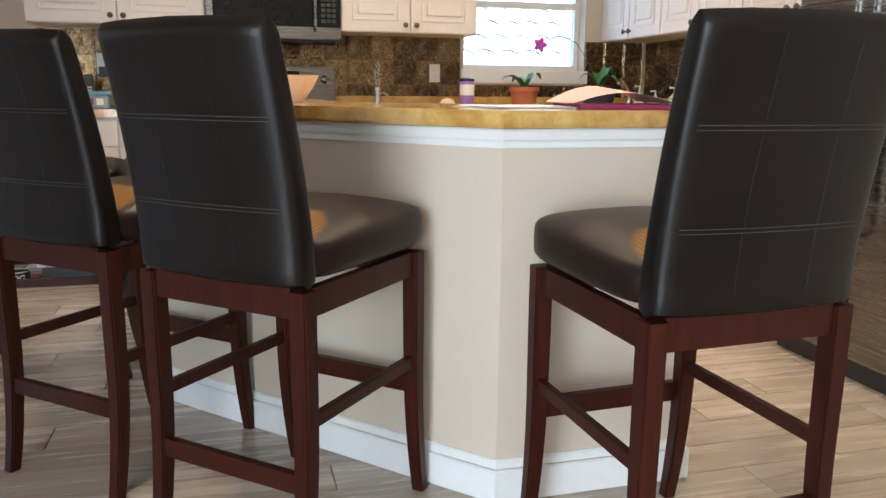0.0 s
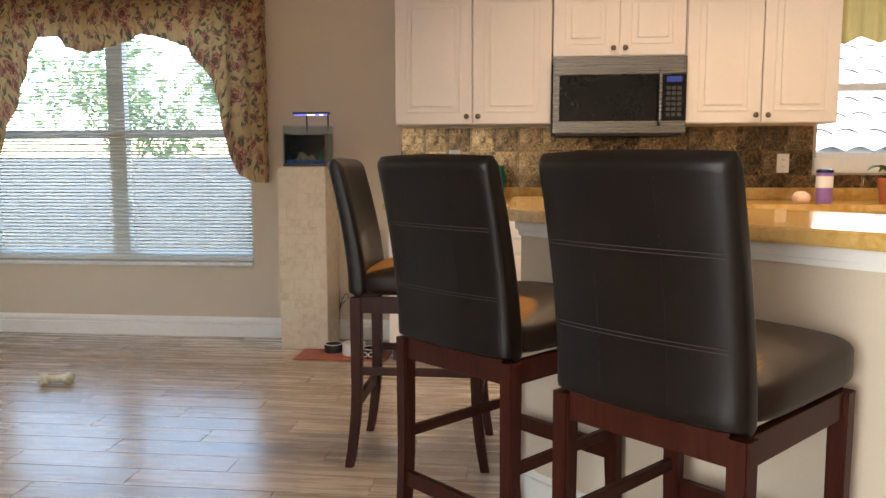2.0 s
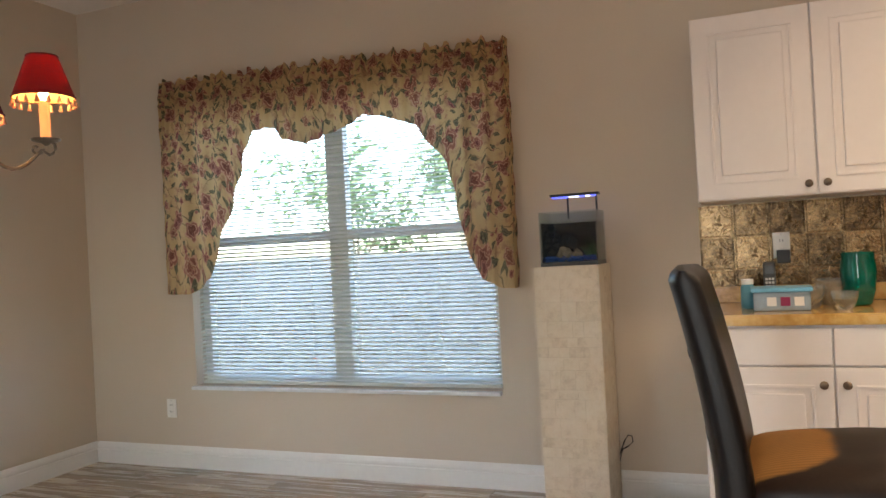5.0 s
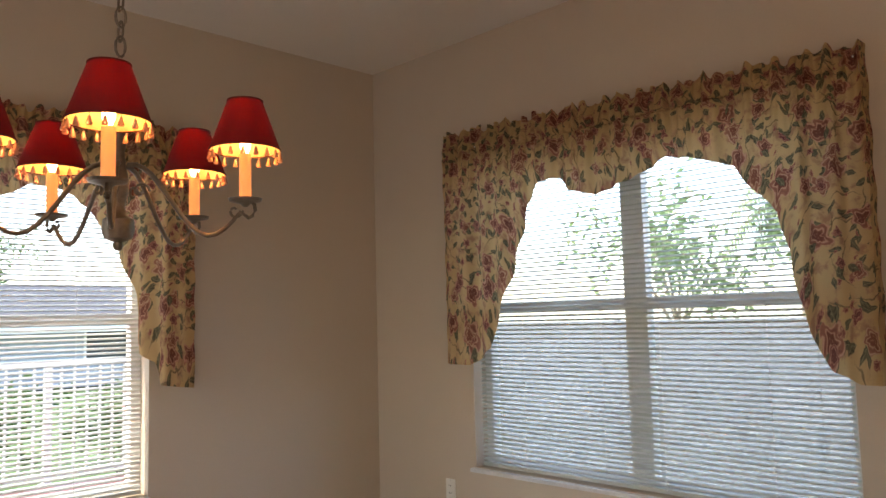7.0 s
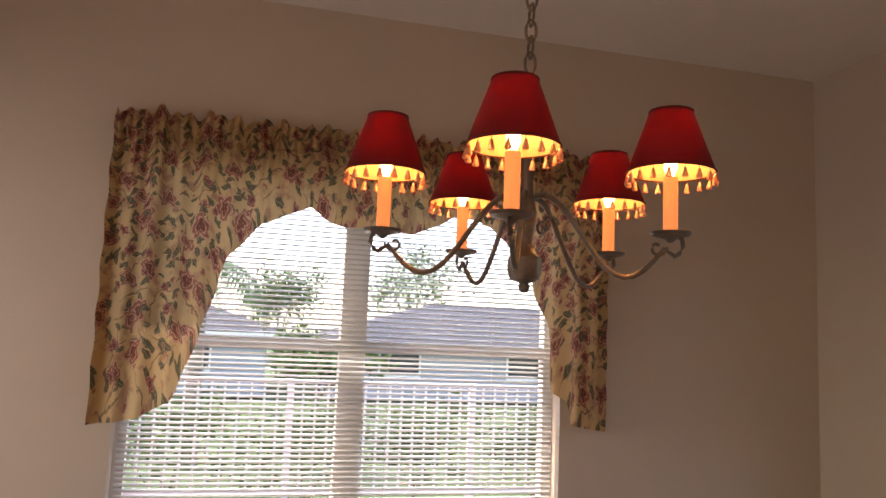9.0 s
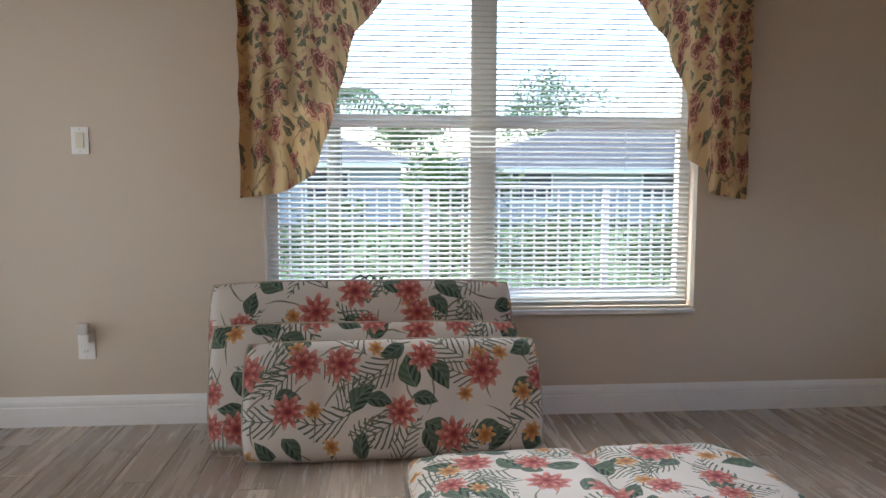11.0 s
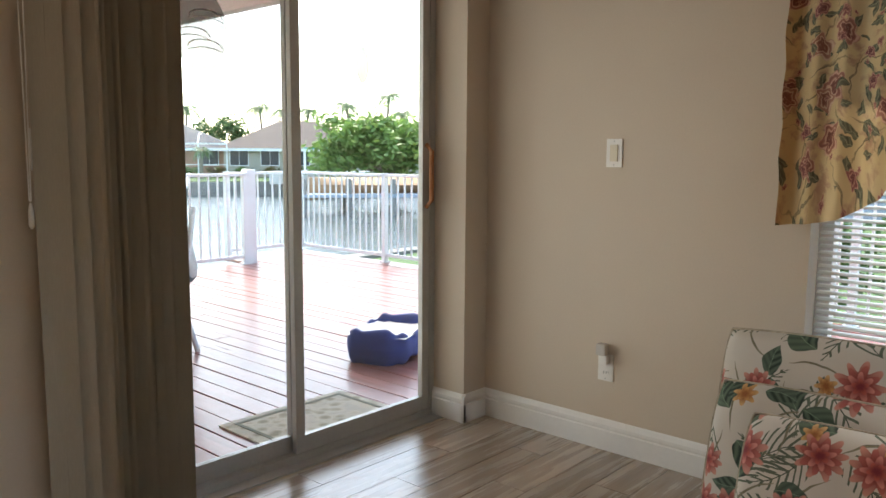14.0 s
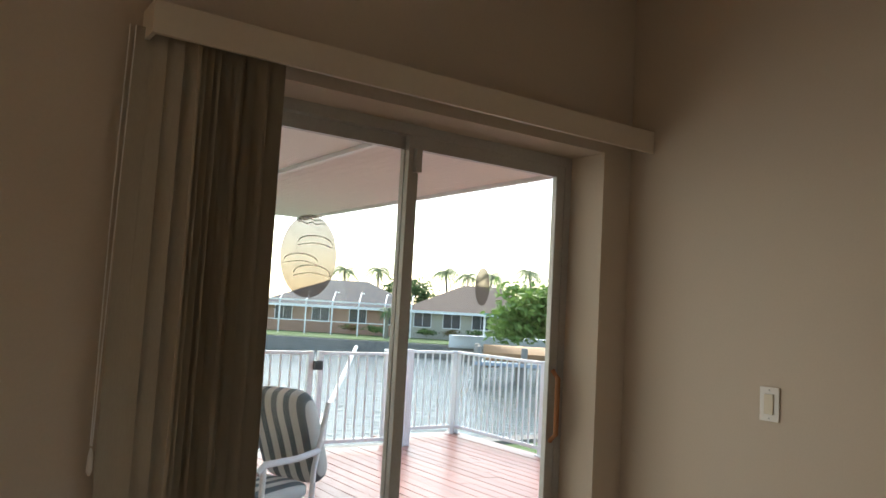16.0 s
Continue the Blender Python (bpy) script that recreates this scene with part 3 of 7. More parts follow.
def skirting(x0, y0, x1, y1):
    """Runs from one corner to another with the room on its right hand."""
    d = math.hypot(x1 - x0, y1 - y0)
    ob = part("baseboard", baseboard(d), M_TRIM, m=pose(x0, y0, 0, 0, 0, math.degrees(math.atan2(y1 - y0, x1 - x0))))
    return tagged(ob, "white moulded baseboard along the wall", "baseboard", kind="structure")


skirting(0.016, 0, 3.84, 0)
skirting(0, SOUTH, 0, 0)
skirting(0.176, SOUTH, 0.0, SOUTH)
skirting(DR[0], SOUTH - 0.19, DR[0], SOUTH + 0.016)
skirting(3.2, SOUTH, DR[1], SOUTH)
skirting(3.2, LIV, 3.2, SOUTH)


# ---- windows ----
def window(m, w, h, name, label):
    """A white two-wing sash window; local x along the wall, y outwards, z up from the sill."""
    t = thing(name, m, label, "window", kind="structure")
    bm = bmesh.new()
    f = 0.05
    box(bm, 0, 0.1, 0, f, 0.16, h)
    box(bm, w - f, 0.1, 0, w, 0.16, h)
    box(bm, f, 0.1, 0, w - f, 0.16, f)
    box(bm, f, 0.1, h - f, w - f, 0.16, h)
    part("window_frame", bm, M_TRIM, t)
    part("mullion", boxm(w / 2 - 0.06, 0.1, f, w / 2 + 0.06, 0.16, h - f), M_TRIM, t)
    zr = 0.87
    for a, b in ((f, w / 2 - 0.06), (w / 2 + 0.06, w - f)):
        part("sash_rail", boxm(a, 0.105, zr - 0.03, b, 0.155, zr + 0.03), M_TRIM, t)
        for lo, hi in ((f, zr - 0.03), (zr + 0.03, h - f)):
            p = part("pane", boxm(a, 0.128, lo, b, 0.134, hi), M_GLASS, t)
            p.visible_shadow = False
    part("window_sill", boxm(-0.015, -0.035, -0.022, w - 0.005, 0.1, -0.001, bevel=0.004), M_MARB, t, "pale grey marble sill")
    return t


window(pose(W1[0], 0, W1[2], 0, 0, 0), W1[1] - W1[0], W1[3] - W1[2], "window_1", "white framed double window above a marble sill")
window(pose(0, W2[0], W2[2], 0, 0, 90), W2[1] - W2[0], W2[3] - W2[2], "window_2", "white framed double window above a marble sill")

SLAT = None


def blind(m, w, h, name):
    """A horizontal slat blind inside the reveal: head rail, slats, bottom rail, cords."""
    t = thing(name, m, "white horizontal slat blind, lowered with open slats", "blind")
    part("head_rail", boxm(0.012, 0.03, h - 0.045, w - 0.012, 0.07, h - 0.003, bevel=0.003), M_SLAT, t)
    bm = bmesh.new()
    tilt, hw = radians(22), 0.0128
    pitch = 0.0235
    for k in (-1, 0, 1):
        y, z = k * hw * math.cos(tilt), k * hw * math.sin(tilt) + (0.0022 if k == 0 else 0)
        for x in (0.02, w - 0.02):
            bm.verts.new((x, y, z))
    v = list(bm.verts)
    bm.faces.new((v[0], v[1], v[3], v[2]))
    bm.faces.new((v[2], v[3], v[5], v[4]))
    r = bmesh.ops.extrude_face_region(bm, geom=list(bm.faces))
    for q in r["geom"]:
        if isinstance(q, bmesh.types.BMVert):
            q.co.z += 0.0012
    me = mesh_of("slat", bm, M_SLAT)
    n = int((h - 0.09) / pitch)
    for i in range(n):
        s = new("slat", me)
        s.parent = t
        s.matrix_basis = pose(0, 0.05, 0.045 + i * pitch)
    part("bottom_rail", boxm(0.02, 0.036, 0.008, w - 0.02, 0.064, 0.028, bevel=0.003), M_SLAT, t)
    for x in (0.17 * w, 0.42 * w, 0.58 * w, 0.83 * w):
        part("cord", tube(bmesh.new(), [(x, 0.034, 0.02), (x, 0.034, h - 0.03)], 0.0012, 5), M_PLATE, t)
    return t


blind(pose(W1[0], 0, W1[2]), W1[1] - W1[0], W1[3] - W1[2], "window_blind")
blind(pose(0, W2[0], W2[2], 0, 0, 90), W2[1] - W2[0], W2[3] - W2[2], "window_blind")


def valance(m, w, drop_u, drop_z, top, seed, label, lean=0.0):
    """A gathered swag: ruffled header on a rod, scalloped lower edge, long side tails. Local x along the wall, y out to the room is -."""
    rnd = random.Random(seed)
    ph = [rnd.uniform(0, 6.28) for _ in range(6)]
    t = thing("swag_valance", m, label, "curtain")

    def low(u):
        return interp(u, drop_u, drop_z)

    def pt(u, v):
        z0 = low(u)
        ztop = top + 0.03 * (0.5 - u) * 2 * lean + 0.012 * max(0.0, noise.noise(Vector((u * w * 14, 0, seed)))) + 0.008 * math.sin(u * 61 + ph[0]) + 0.010 * math.sin(u * 137 + ph[1]) + 0.012 * math.sin(u * 223 + ph[4])
        s = v ** 0.75
        z = z0 + (ztop - z0) * s
        gather = 0.35 + 0.65 * max(0.0, min(1.0, (top - z) / 0.5))
        fold = 0.015 * math.sin(u * w * 56 + 2.4 * math.sin(u * 9 + ph[2]) + ph[3]) + 0.012 * math.sin(u * w * 23 + 1.5 * math.sin(u * 15) + ph[4])
        fold = fold * gather + 0.009 * math.sin(u * w * 165 + 3 * math.sin(u * 21) + ph[5]) * max(0, 1 - (top - z) / 0.45)
        rod = 0.012 * math.exp(-((z - (top - 0.075)) / 0.03) ** 2)
        out = 0.085 + rod + fold + (0.02 if z < top - 0.12 else 0)
        return (u * w + 0.004 * math.sin(z * 31 + ph[1]), -out, z)

    bm = bmesh.new()
    sheet(bm, 420, 34, pt, lambda u, v: (u * w * 1.35 + seed, low(u) + (top - low(u)) * v))
    for s, u in ((0, 0.0), (1, 1.0)):
        sheet(bm, 4, 30, lambda a, v: (pt(u, v)[0], pt(u, v)[1] * (1 - a), pt(u, v)[2]), lambda a, v: (u * w * 1.35 + a * 0.09 + seed, low(u) + (top - low(u)) * v))
    part("fabric", bm, M_CURT, t, smooth=True)
    part("curtain_rod", tube(bmesh.new(), [(0.01, -0.07, top - 0.075), (w - 0.01, -0.07, top - 0.075)], 0.008, 10), M_PLATE, t)
    return t


# tail, inner edge, small arch, centre dip, large arch, inner edge, tail
valance(pose(0.72, 0, 0), 2.20,
        (0.0, 0.026, 0.088, 0.155, 0.234, 0.268, 0.275, 0.315, 0.374, 0.397, 0.47, 0.574, 0.637, 0.695, 0.773, 0.811, 0.853, 0.869, 0.876, 0.895, 0.93, 0.973, 1.0),
        (1.08, 1.077, 1.076, 1.167, 1.57, 1.76, 1.9, 2.007, 2.007, 1.94, 1.896, 1.952, 2.017, 1.988, 1.927, 1.818, 1.71, 1.54, 1.38, 1.235, 1.096, 1.052, 1.048),
        2.345, 3, "cream floral gathered swag valance with long tails", 1.0)
valance(pose(0, -3.56, 0, 0, 0, 90), 2.27,
        (0.0, 0.044, 0.086, 0.135, 0.165, 0.194, 0.218, 0.28, 0.364, 0.392, 0.436, 0.479, 0.569, 0.626, 0.654, 0.71, 0.766, 0.824, 0.852, 0.87, 0.875, 0.903, 0.922, 0.98, 1.0),
        (1.02, 1.03, 1.05, 1.12, 1.3, 1.53, 1.73, 1.883, 1.97, 1.925, 1.887, 1.899, 1.881, 1.937, 1.981, 1.964, 1.891, 1.7, 1.56, 1.48, 1.2, 1.154, 1.04, 1.02, 1.015),
        2.335, 11, "cream floral gathered swag valance with long tails")

# ---- sliding door ----
YD = SOUTH - 0.2
sd = thing("door_1", pose(0, 0, 0), "grey aluminium sliding glass door to the deck", "sliding door", kind="structure")
bm = bmesh.new()
box(bm, DR[0], YD - 0.06, 0, DR[0] + 0.035, YD + 0.01, DR[3])
box(bm, DR[1] - 0.035, YD - 0.06, 0, DR[1], YD + 0.01, DR[3])
box(bm, DR[0] + 0.035, YD - 0.06, DR[3] - 0.04, DR[1] - 0.035, YD + 0.01, DR[3])
box(bm, DR[0] + 0.035, YD - 0.06, 0, DR[1] - 0.035, YD + 0.015, 0.03)
part("door_frame", bm, M_ALU, sd)


def leaf_door(x0, x1, y, name):
    s, top, bot = 0.045, DR[3] - 0.04, 0.03
    bm = bmesh.new()
    box(bm, x0, y - 0.014, bot, x0 + s, y + 0.014, top, bevel=0.003)
    box(bm, x1 - s, y - 0.014, bot, x1, y + 0.014, top, bevel=0.003)
    box(bm, x0 + s, y - 0.013, bot, x1 - s, y + 0.013, bot + 0.07)
    box(bm, x0 + s, y - 0.013, top - 0.05, x1 - s, y + 0.013, top)
    p = part(name, bm, M_ALU, sd)
    g = part("pane", boxm(x0 + s, y - 0.003, bot + 0.07, x1 - s, y + 0.003, top - 0.05), M_GLASS, p)
    g.visible_shadow = False
    return p


fixed = leaf_door(0.94, DR[1] - 0.035, YD - 0.042, "door_panel")
slide = leaf_door(DR[0] + 0.035, 0.985, YD - 0.008, "door_panel")
bm = bmesh.new()
tube(bm, [(0.222, YD + 0.012, 1.30), (0.222, YD + 0.045, 1.27), (0.222, YD + 0.045, 1.04), (0.222, YD + 0.012, 1.01)], 0.011, 8)
part("door_handle", bm, wood("oak_handle", (0.28, 0.11, 0.04), (0.42, 0.18, 0.07), 0.4, 2), slide, "reddish wooden pull handle")
part("latch", boxm(0.94, YD + 0.006, 2.03, 0.965, YD + 0.03, 2.12, bevel=0.003), M_ALU, slide)


def oval(bm, w, h, m, seg=36):
    vs = [bm.verts.new(m @ Vector((w * math.cos(2 * math.pi * i / seg), 0, h * math.sin(2 * math.pi * i / seg)))) for i in range(seg)]
    bm.faces.new(vs)


FX, FZ, SX, SZ = 1.34, 1.685, 0.603, 1.627   # centres of the two films
M_ETCH = Net("etched_film")
tr = M_ETCH.t.nodes.new("ShaderNodeBsdfTransparent")
tr.inputs[0].default_value = (0.29, 0.265, 0.255, 1)
df = M_ETCH.t.nodes.new("ShaderNodeBsdfTranslucent")
df.inputs[0].default_value = (0.26, 0.24, 0.225, 1)
mxs = M_ETCH.t.nodes.new("ShaderNodeMixShader")
mxs.inputs[0].default_value = 0.35
M_ETCH.link(tr.outputs[0], mxs.inputs[1])
M_ETCH.link(df.outputs[0], mxs.inputs[2])
M_ETCH.link(mxs.outputs[0], M_ETCH.t.nodes["Material Output"].inputs[0])
M_ETCH = M_ETCH.m
for cx, cz, w, h, y, lab in ((FX, FZ, 0.106, 0.145, YD - 0.037, "oval frosted film with pale curved lines"), (SX, SZ, 0.036, 0.075, YD - 0.003, "small oval frosted film on glass")):
    bm = bmesh.new()
    oval(bm, w, h, pose(cx, y, cz))
    part("frosted_film", bm, M_ETCH, fixed if cx > 1 else slide, lab).visible_shadow = False
bm = bmesh.new()
for k, (ox, oz, s) in enumerate(((0.02, 0.045, 1.0), (-0.03, -0.02, 0.95), (0.015, -0.06, 1.05))):
    pts = [(FX - ox - s * 0.065 * math.cos(a), YD - 0.034, FZ + oz + s * 0.028 * math.sin(a)) for a in [0.15 * i for i in range(22)]]
    tube(bm, pts, 0.0016, 5)
    pts = [(FX - ox + s * (0.065 - 0.13 * i / 12), YD - 0.034, FZ + oz - 0.01 + s * 0.012 * math.sin(i / 12 * 3.1)) for i in range(13)]
    tube(bm, pts, 0.0013, 5)
for k in range(3):
    tube(bm, [(FX + 0.05 - 0.011 * i, YD - 0.034, FZ + 0.115 + 0.012 * k + 0.004 * math.sin(i * 1.7 + k)) for i in range(10)], 0.0015, 5)
part("film_lines", bm, shade_cloth("etched_line", (0.92, 0.91, 0.88), 0.9), fixed, "pale curved lines")

vb = thing("vertical_blind", pose(0, SOUTH, 0), "beige vertical vane blind drawn aside below an ivory headrail", "blind")
bm = bmesh.new()
box(bm, 0.004, 0.11, 2.215, 2.0, 0.125, 2.305, bevel=0.002)
box(bm, 0.004, 0.004, 2.293, 2.0, 0.11, 2.305)
box(bm, 1.988, 0.004, 2.215, 2.0, 0.11, 2.293)
part("headrail_cover", bm, M_VALN, vb)
part("headrail", boxm(0.02, 0.04, 2.25, 1.97, 0.08, 2.285), M_ALU, vb)
rv = random.Random(5)
for i in range(21):
    x = 1.635 + i * 0.0145 if i < 18 else 1.635 + 18 * 0.0145 + (i - 18) * 0.045
    bm = bmesh.new()
    a = radians(rv.uniform(118, 134)) if i < 18 else radians(rv.uniform(150, 165))
    sheet(bm, 6, 8, lambda u, v: ((u - 0.5) * 0.089, 0.008 * math.sin(u * math.pi) + 0.002 * math.sin(v * 6 + i), 0.03 + v * 2.22))
    part("vane", bm, M_VANE, vb, m=pose(x, 0.06 + rv.uniform(-0.006, 0.006), 0, 0, 0, math.degrees(a)), smooth=True)
bm = bmesh.new()
tube(bm, [(2.03, 0.07, 2.24), (2.035, 0.06, 1.7), (2.04, 0.05, 1.12)], 0.002, 5)
tube(bm, [(2.045, 0.07, 2.24), (2.048, 0.06, 1.7), (2.044, 0.05, 1.12)], 0.002, 5)
part("pull_cord", bm, M_PLATE, vb)
part("cord_weight", lathe(bmesh.new(), ((0.003, 1.115), (0.007, 1.095), (0.008, 1.055), (0.003, 1.045)), 12, (2.042, 0.05, 0)), M_PLATE, vb)


def plate(name, m, label, kind):
    t = thing(name, m, label, "socket" if kind == "o" else "light switch")
    part("plate", boxm(-0.036, -0.006, -0.058, 0.036, 0.0, 0.058, bevel=0.002), M_PLATE, t)
    if kind == "s":
        part("rocker", boxm(-0.017, -0.011, -0.034, 0.017, -0.005, 0.034, bevel=0.002), M_TOGGLE, t)
    else:
        for z in (-0.021, 0.021):
            s = part("outlet_face", lathe(bmesh.new(), ((0.0, -0.002), (0.016, -0.002), (0.017, 0.003)), 16), M_PLATE, t, m=pose(0, -0.006, z, 90))
            for x in (-0.006, 0.006):
                part("slot", boxm(x - 0.0012, -0.0095, z - 0.005, x + 0.0012, -0.0065, z + 0.005), M_BLKPL, t)
    for z in (-0.048, 0.048):
        part("screw", lathe(bmesh.new(), ((0.003, 0), (0.003, 0.001), (0.0, 0.0015)), 8), M_ALU, t, m=pose(0, -0.006, z, 90))
    return t


plate("light_switch", pose(0, -4.255, 1.265, 0, 0, 90), "white rocker light switch on the beige wall", "s")
ds = thing("double_light_switch", pose(1.95, SOUTH, 1.26, 0, 0, 180), "white double rocker light switch beside the blind", "light switch")
part("plate", boxm(-0.068, -0.006, -0.058, 0.068, 0.0, 0.058, bevel=0.002), M_PLATE, ds)
for x in (-0.024, 0.024):
    part("rocker", boxm(x - 0.017, -0.011, -0.034, x + 0.017, -0.005, 0.034, bevel=0.002), M_TOGGLE, ds)
plate("wall_outlet", pose(0, -4.262, 0.36, 0, 0, 90), "white double wall outlet on the beige wall", "o")
plate("wall_outlet", pose(0.63, 0, 0.365), "white double wall outlet below the window", "o")
nl = thing("night_light", pose(0.006, -4.262, 0.40, 0, 0, 90), "small plug-in night light with clear shade", "night light")
part("plug_body", boxm(-0.02, -0.03, -0.02, 0.02, -0.003, 0.02, bevel=0.004), M_PLATE, nl)
part("shade", boxm(-0.022, -0.05, 0.02, 0.022, -0.012, 0.07, bevel=0.008), plain("cloudy_plastic", (0.55, 0.52, 0.48), 0.25, var=0.08, bump=0), nl)

# ---- kitchen ----
YB = -0.61     # front of the base cabinets
YU = -0.33     # front of the wall cabinets


def door_leaf(parent, x0, x1, z0, z1, y, knob=None, name="door"):
    """A raised-panel door facing -y."""
    bm = bmesh.new()
    box(bm, x0, y - 0.019, z0, x1, y - 0.001, z1, bevel=0.004)
    d = part(name, bm, M_CAB, parent)
    w = min(0.065, (x1 - x0) * 0.22, (z1 - z0) * 0.25)
    bm = bmesh.new()
    for (a, b, c, e) in ((x0 + w, x1 - w, z0 + w, z0 + w + 0.012), (x0 + w, x1 - w, z1 - w - 0.012, z1 - w)):
        box(bm, a, y - 0.024, c, b, y - 0.018, e, bevel=0.002)
    for a in (x0 + w, x1 - w - 0.012):
        box(bm, a, y - 0.024, z0 + w + 0.012, a + 0.012, y - 0.018, z1 - w - 0.012, bevel=0.002)
    part("moulding", bm, M_CAB, d)
    i = w + 0.035
    if x1 - x0 > 2.4 * i and z1 - z0 > 2.4 * i:
        part("raised_panel", boxm(x0 + i, y - 0.025, z0 + i, x1 - i, y - 0.018, z1 - i, bevel=0.006), M_CAB, d)
    if knob:
        kb = lathe(bmesh.new(), ((0.005, 0), (0.006, 0.012), (0.015, 0.017), (0.016, 0.024), (0.010, 0.030), (0, 0.031)), 16)
        part("knob", kb, M_KNOB, d, "dark bronze knob", m=pose(knob[0], y - 0.019, knob[1], 90), smooth=True)
    return d


def wall_cabinet(m, w, z0, z1, knobs, label):
    t = thing("wall_cabinet", m, label, "cabinet", "kitchen wall cabinets")
    part("body", boxm(0, YU, z0, w, -0.004, z1), M_CAB, t)
    n = len(knobs)
    for i, k in enumerate(knobs):
        a, b = i * w / n + 0.004, (i + 1) * w / n - 0.004
        kx = b - 0.03 if k == "r" else a + 0.03
        door_leaf(t, a, b, z0 + 0.004, z1 - 0.004, YU, (kx, z0 + 0.045))
    return t


def base_cabinet(m, w, label, n=2, drawer=True):
    t = thing("base_cabinet", m, label, "cabinet", "kitchen base cabinets")
    part("body", boxm(0, YB, 0.1, w, -0.004, 0.90), M_CAB, t)
    part("toe_kick", boxm(0.01, YB + 0.07, 0.0, w - 0.01, -0.01, 0.1), M_BLKPL, t)
    for i in range(n):
        a, b = i * w / n + 0.004, (i + 1) * w / n - 0.004
        if drawer:
            part("drawer_front", boxm(a, YB - 0.019, 0.75, b, YB - 0.001, 0.89, bevel=0.004), M_CAB, t)
        door_leaf(t, a, b, 0.11, 0.742 if drawer else 0.89, YB, ((b - 0.035 if i % 2 == 0 else a + 0.035), 0.68))
    return t


LBL = "white raised-panel wall cabinet with bronze knobs"
wall_cabinet(pose(3.83, 0, 0), 0.935, 1.405, 2.19, "rl", LBL)
wall_cabinet(pose(4.77, 0, 0), 0.76, 1.79, 2.19, "rl", "white short wall cabinet above the microwave")
wall_cabinet(pose(5.535, 0, 0), 0.85, 1.40, 2.19, "rl", LBL)
R = lambda y: pose(EAST, y, 0, 0, 0, -90)
wall_cabinet(R(-0.005), 0.78, 1.40, 2.19, "rl", LBL)
wall_cabinet(R(-0.79), 0.78, 1.40, 2.19, "rl", LBL)
wall_cabinet(R(-1.575), 0.78, 1.40, 2.19, "rl", LBL)
wall_cabinet(R(-2.40), 0.95, 1.82, 2.19, "rl", "white short wall cabinet above the refrigerator")

BL = "white raised-panel base cabinet with drawer fronts"
base_cabinet(pose(3.83, 0, 0), 0.935, BL)
base_cabinet(pose(5.54, 0, 0), 0.79, BL)
base_cabinet(pose(6.335, 0, 0), 0.75, BL)
base_cabinet(R(-0.665), 0.8, BL)
base_cabinet(R(-1.47), 0.88, BL)


def counter(name, outline, label, back=()):
    bm = bmesh.new()
    prism(bm, outline, 0.902, 0.945, 0.006)
    ob = tagged(part(name, bm, M_TOP, smooth=True), label, "countertop")
    for b in back:
        part("upstand", boxm(*b, bevel=0.003), M_TOP, ob)
    return ob


counter("countertop", [(3.80, -0.64), (4.768, -0.64), (4.768, -0.004), (3.80, -0.004)], "golden brown polished stone countertop on the cabinets",
        [(3.80, -0.024, 0.946, 4.768, -0.004, 1.02)])
counter("countertop", [(5.537, -0.64), (7.11, -0.64), (7.11, -2.37), (7.746, -2.37), (7.746, -0.004), (5.537, -0.004)], "golden brown polished stone countertop on the cabinets",
        [(5.537, -0.024, 0.946, 7.746, -0.004, 1.02), (7.726, -2.37, 0.946, 7.746, -0.026, 1.02)])

# microwave
mw = thing("microwave", pose(4.772, -0.005, 1.345), "stainless over-range microwave with black window", "microwave")
part("body", boxm(0, -0.37, 0, 0.756, 0, 0.435), M_BLKPL, mw)
bm = bmesh.new()
box(bm, 0.0, -0.40, 0.0, 0.756, -0.371, 0.07, bevel=0.004)
box(bm, 0.0, -0.40, 0.335, 0.756, -0.371, 0.435, bevel=0.004)
box(bm, 0.0, -0.40, 0.071, 0.035, -0.371, 0.334)
part("face", bm, M_STEEL, mw)
part("window", boxm(0.036, -0.398, 0.072, 0.60, -0.371, 0.333, bevel=0.003), M_BLACK, mw, "black glass door window")
part("control_panel", boxm(0.62, -0.398, 0.072, 0.755, -0.371, 0.333, bevel=0.002), M_BLACK, mw)
part("display", boxm(0.645, -0.401, 0.29, 0.73, -0.3985, 0.32), glow("blue_display", (0.004, 0.012, 0.07), 0.3), mw)
for r in range(6):
    for c in range(3):
        part("button", boxm(0.643 + c * 0.031, -0.400, 0.095 + r * 0.03, 0.667 + c * 0.031, -0.3985, 0.115 + r * 0.03), plain("grey_print", (0.03, 0.03, 0.03), 0.5) if r + c == 0 else bpy.data.materials["grey_print"], mw)
bm = bmesh.new()
tube(bm, [(0.605, -0.40, 0.05), (0.605, -0.435, 0.07), (0.605, -0.44, 0.2), (0.605, -0.435, 0.34), (0.605, -0.40, 0.36)], 0.010, 10)
part("handle", bm, M_STEEL, mw, "curved steel handle", smooth=True)
part("vent_grille", boxm(0.02, -0.36, -0.012, 0.736, -0.02, -0.001), M_BLKPL, mw)

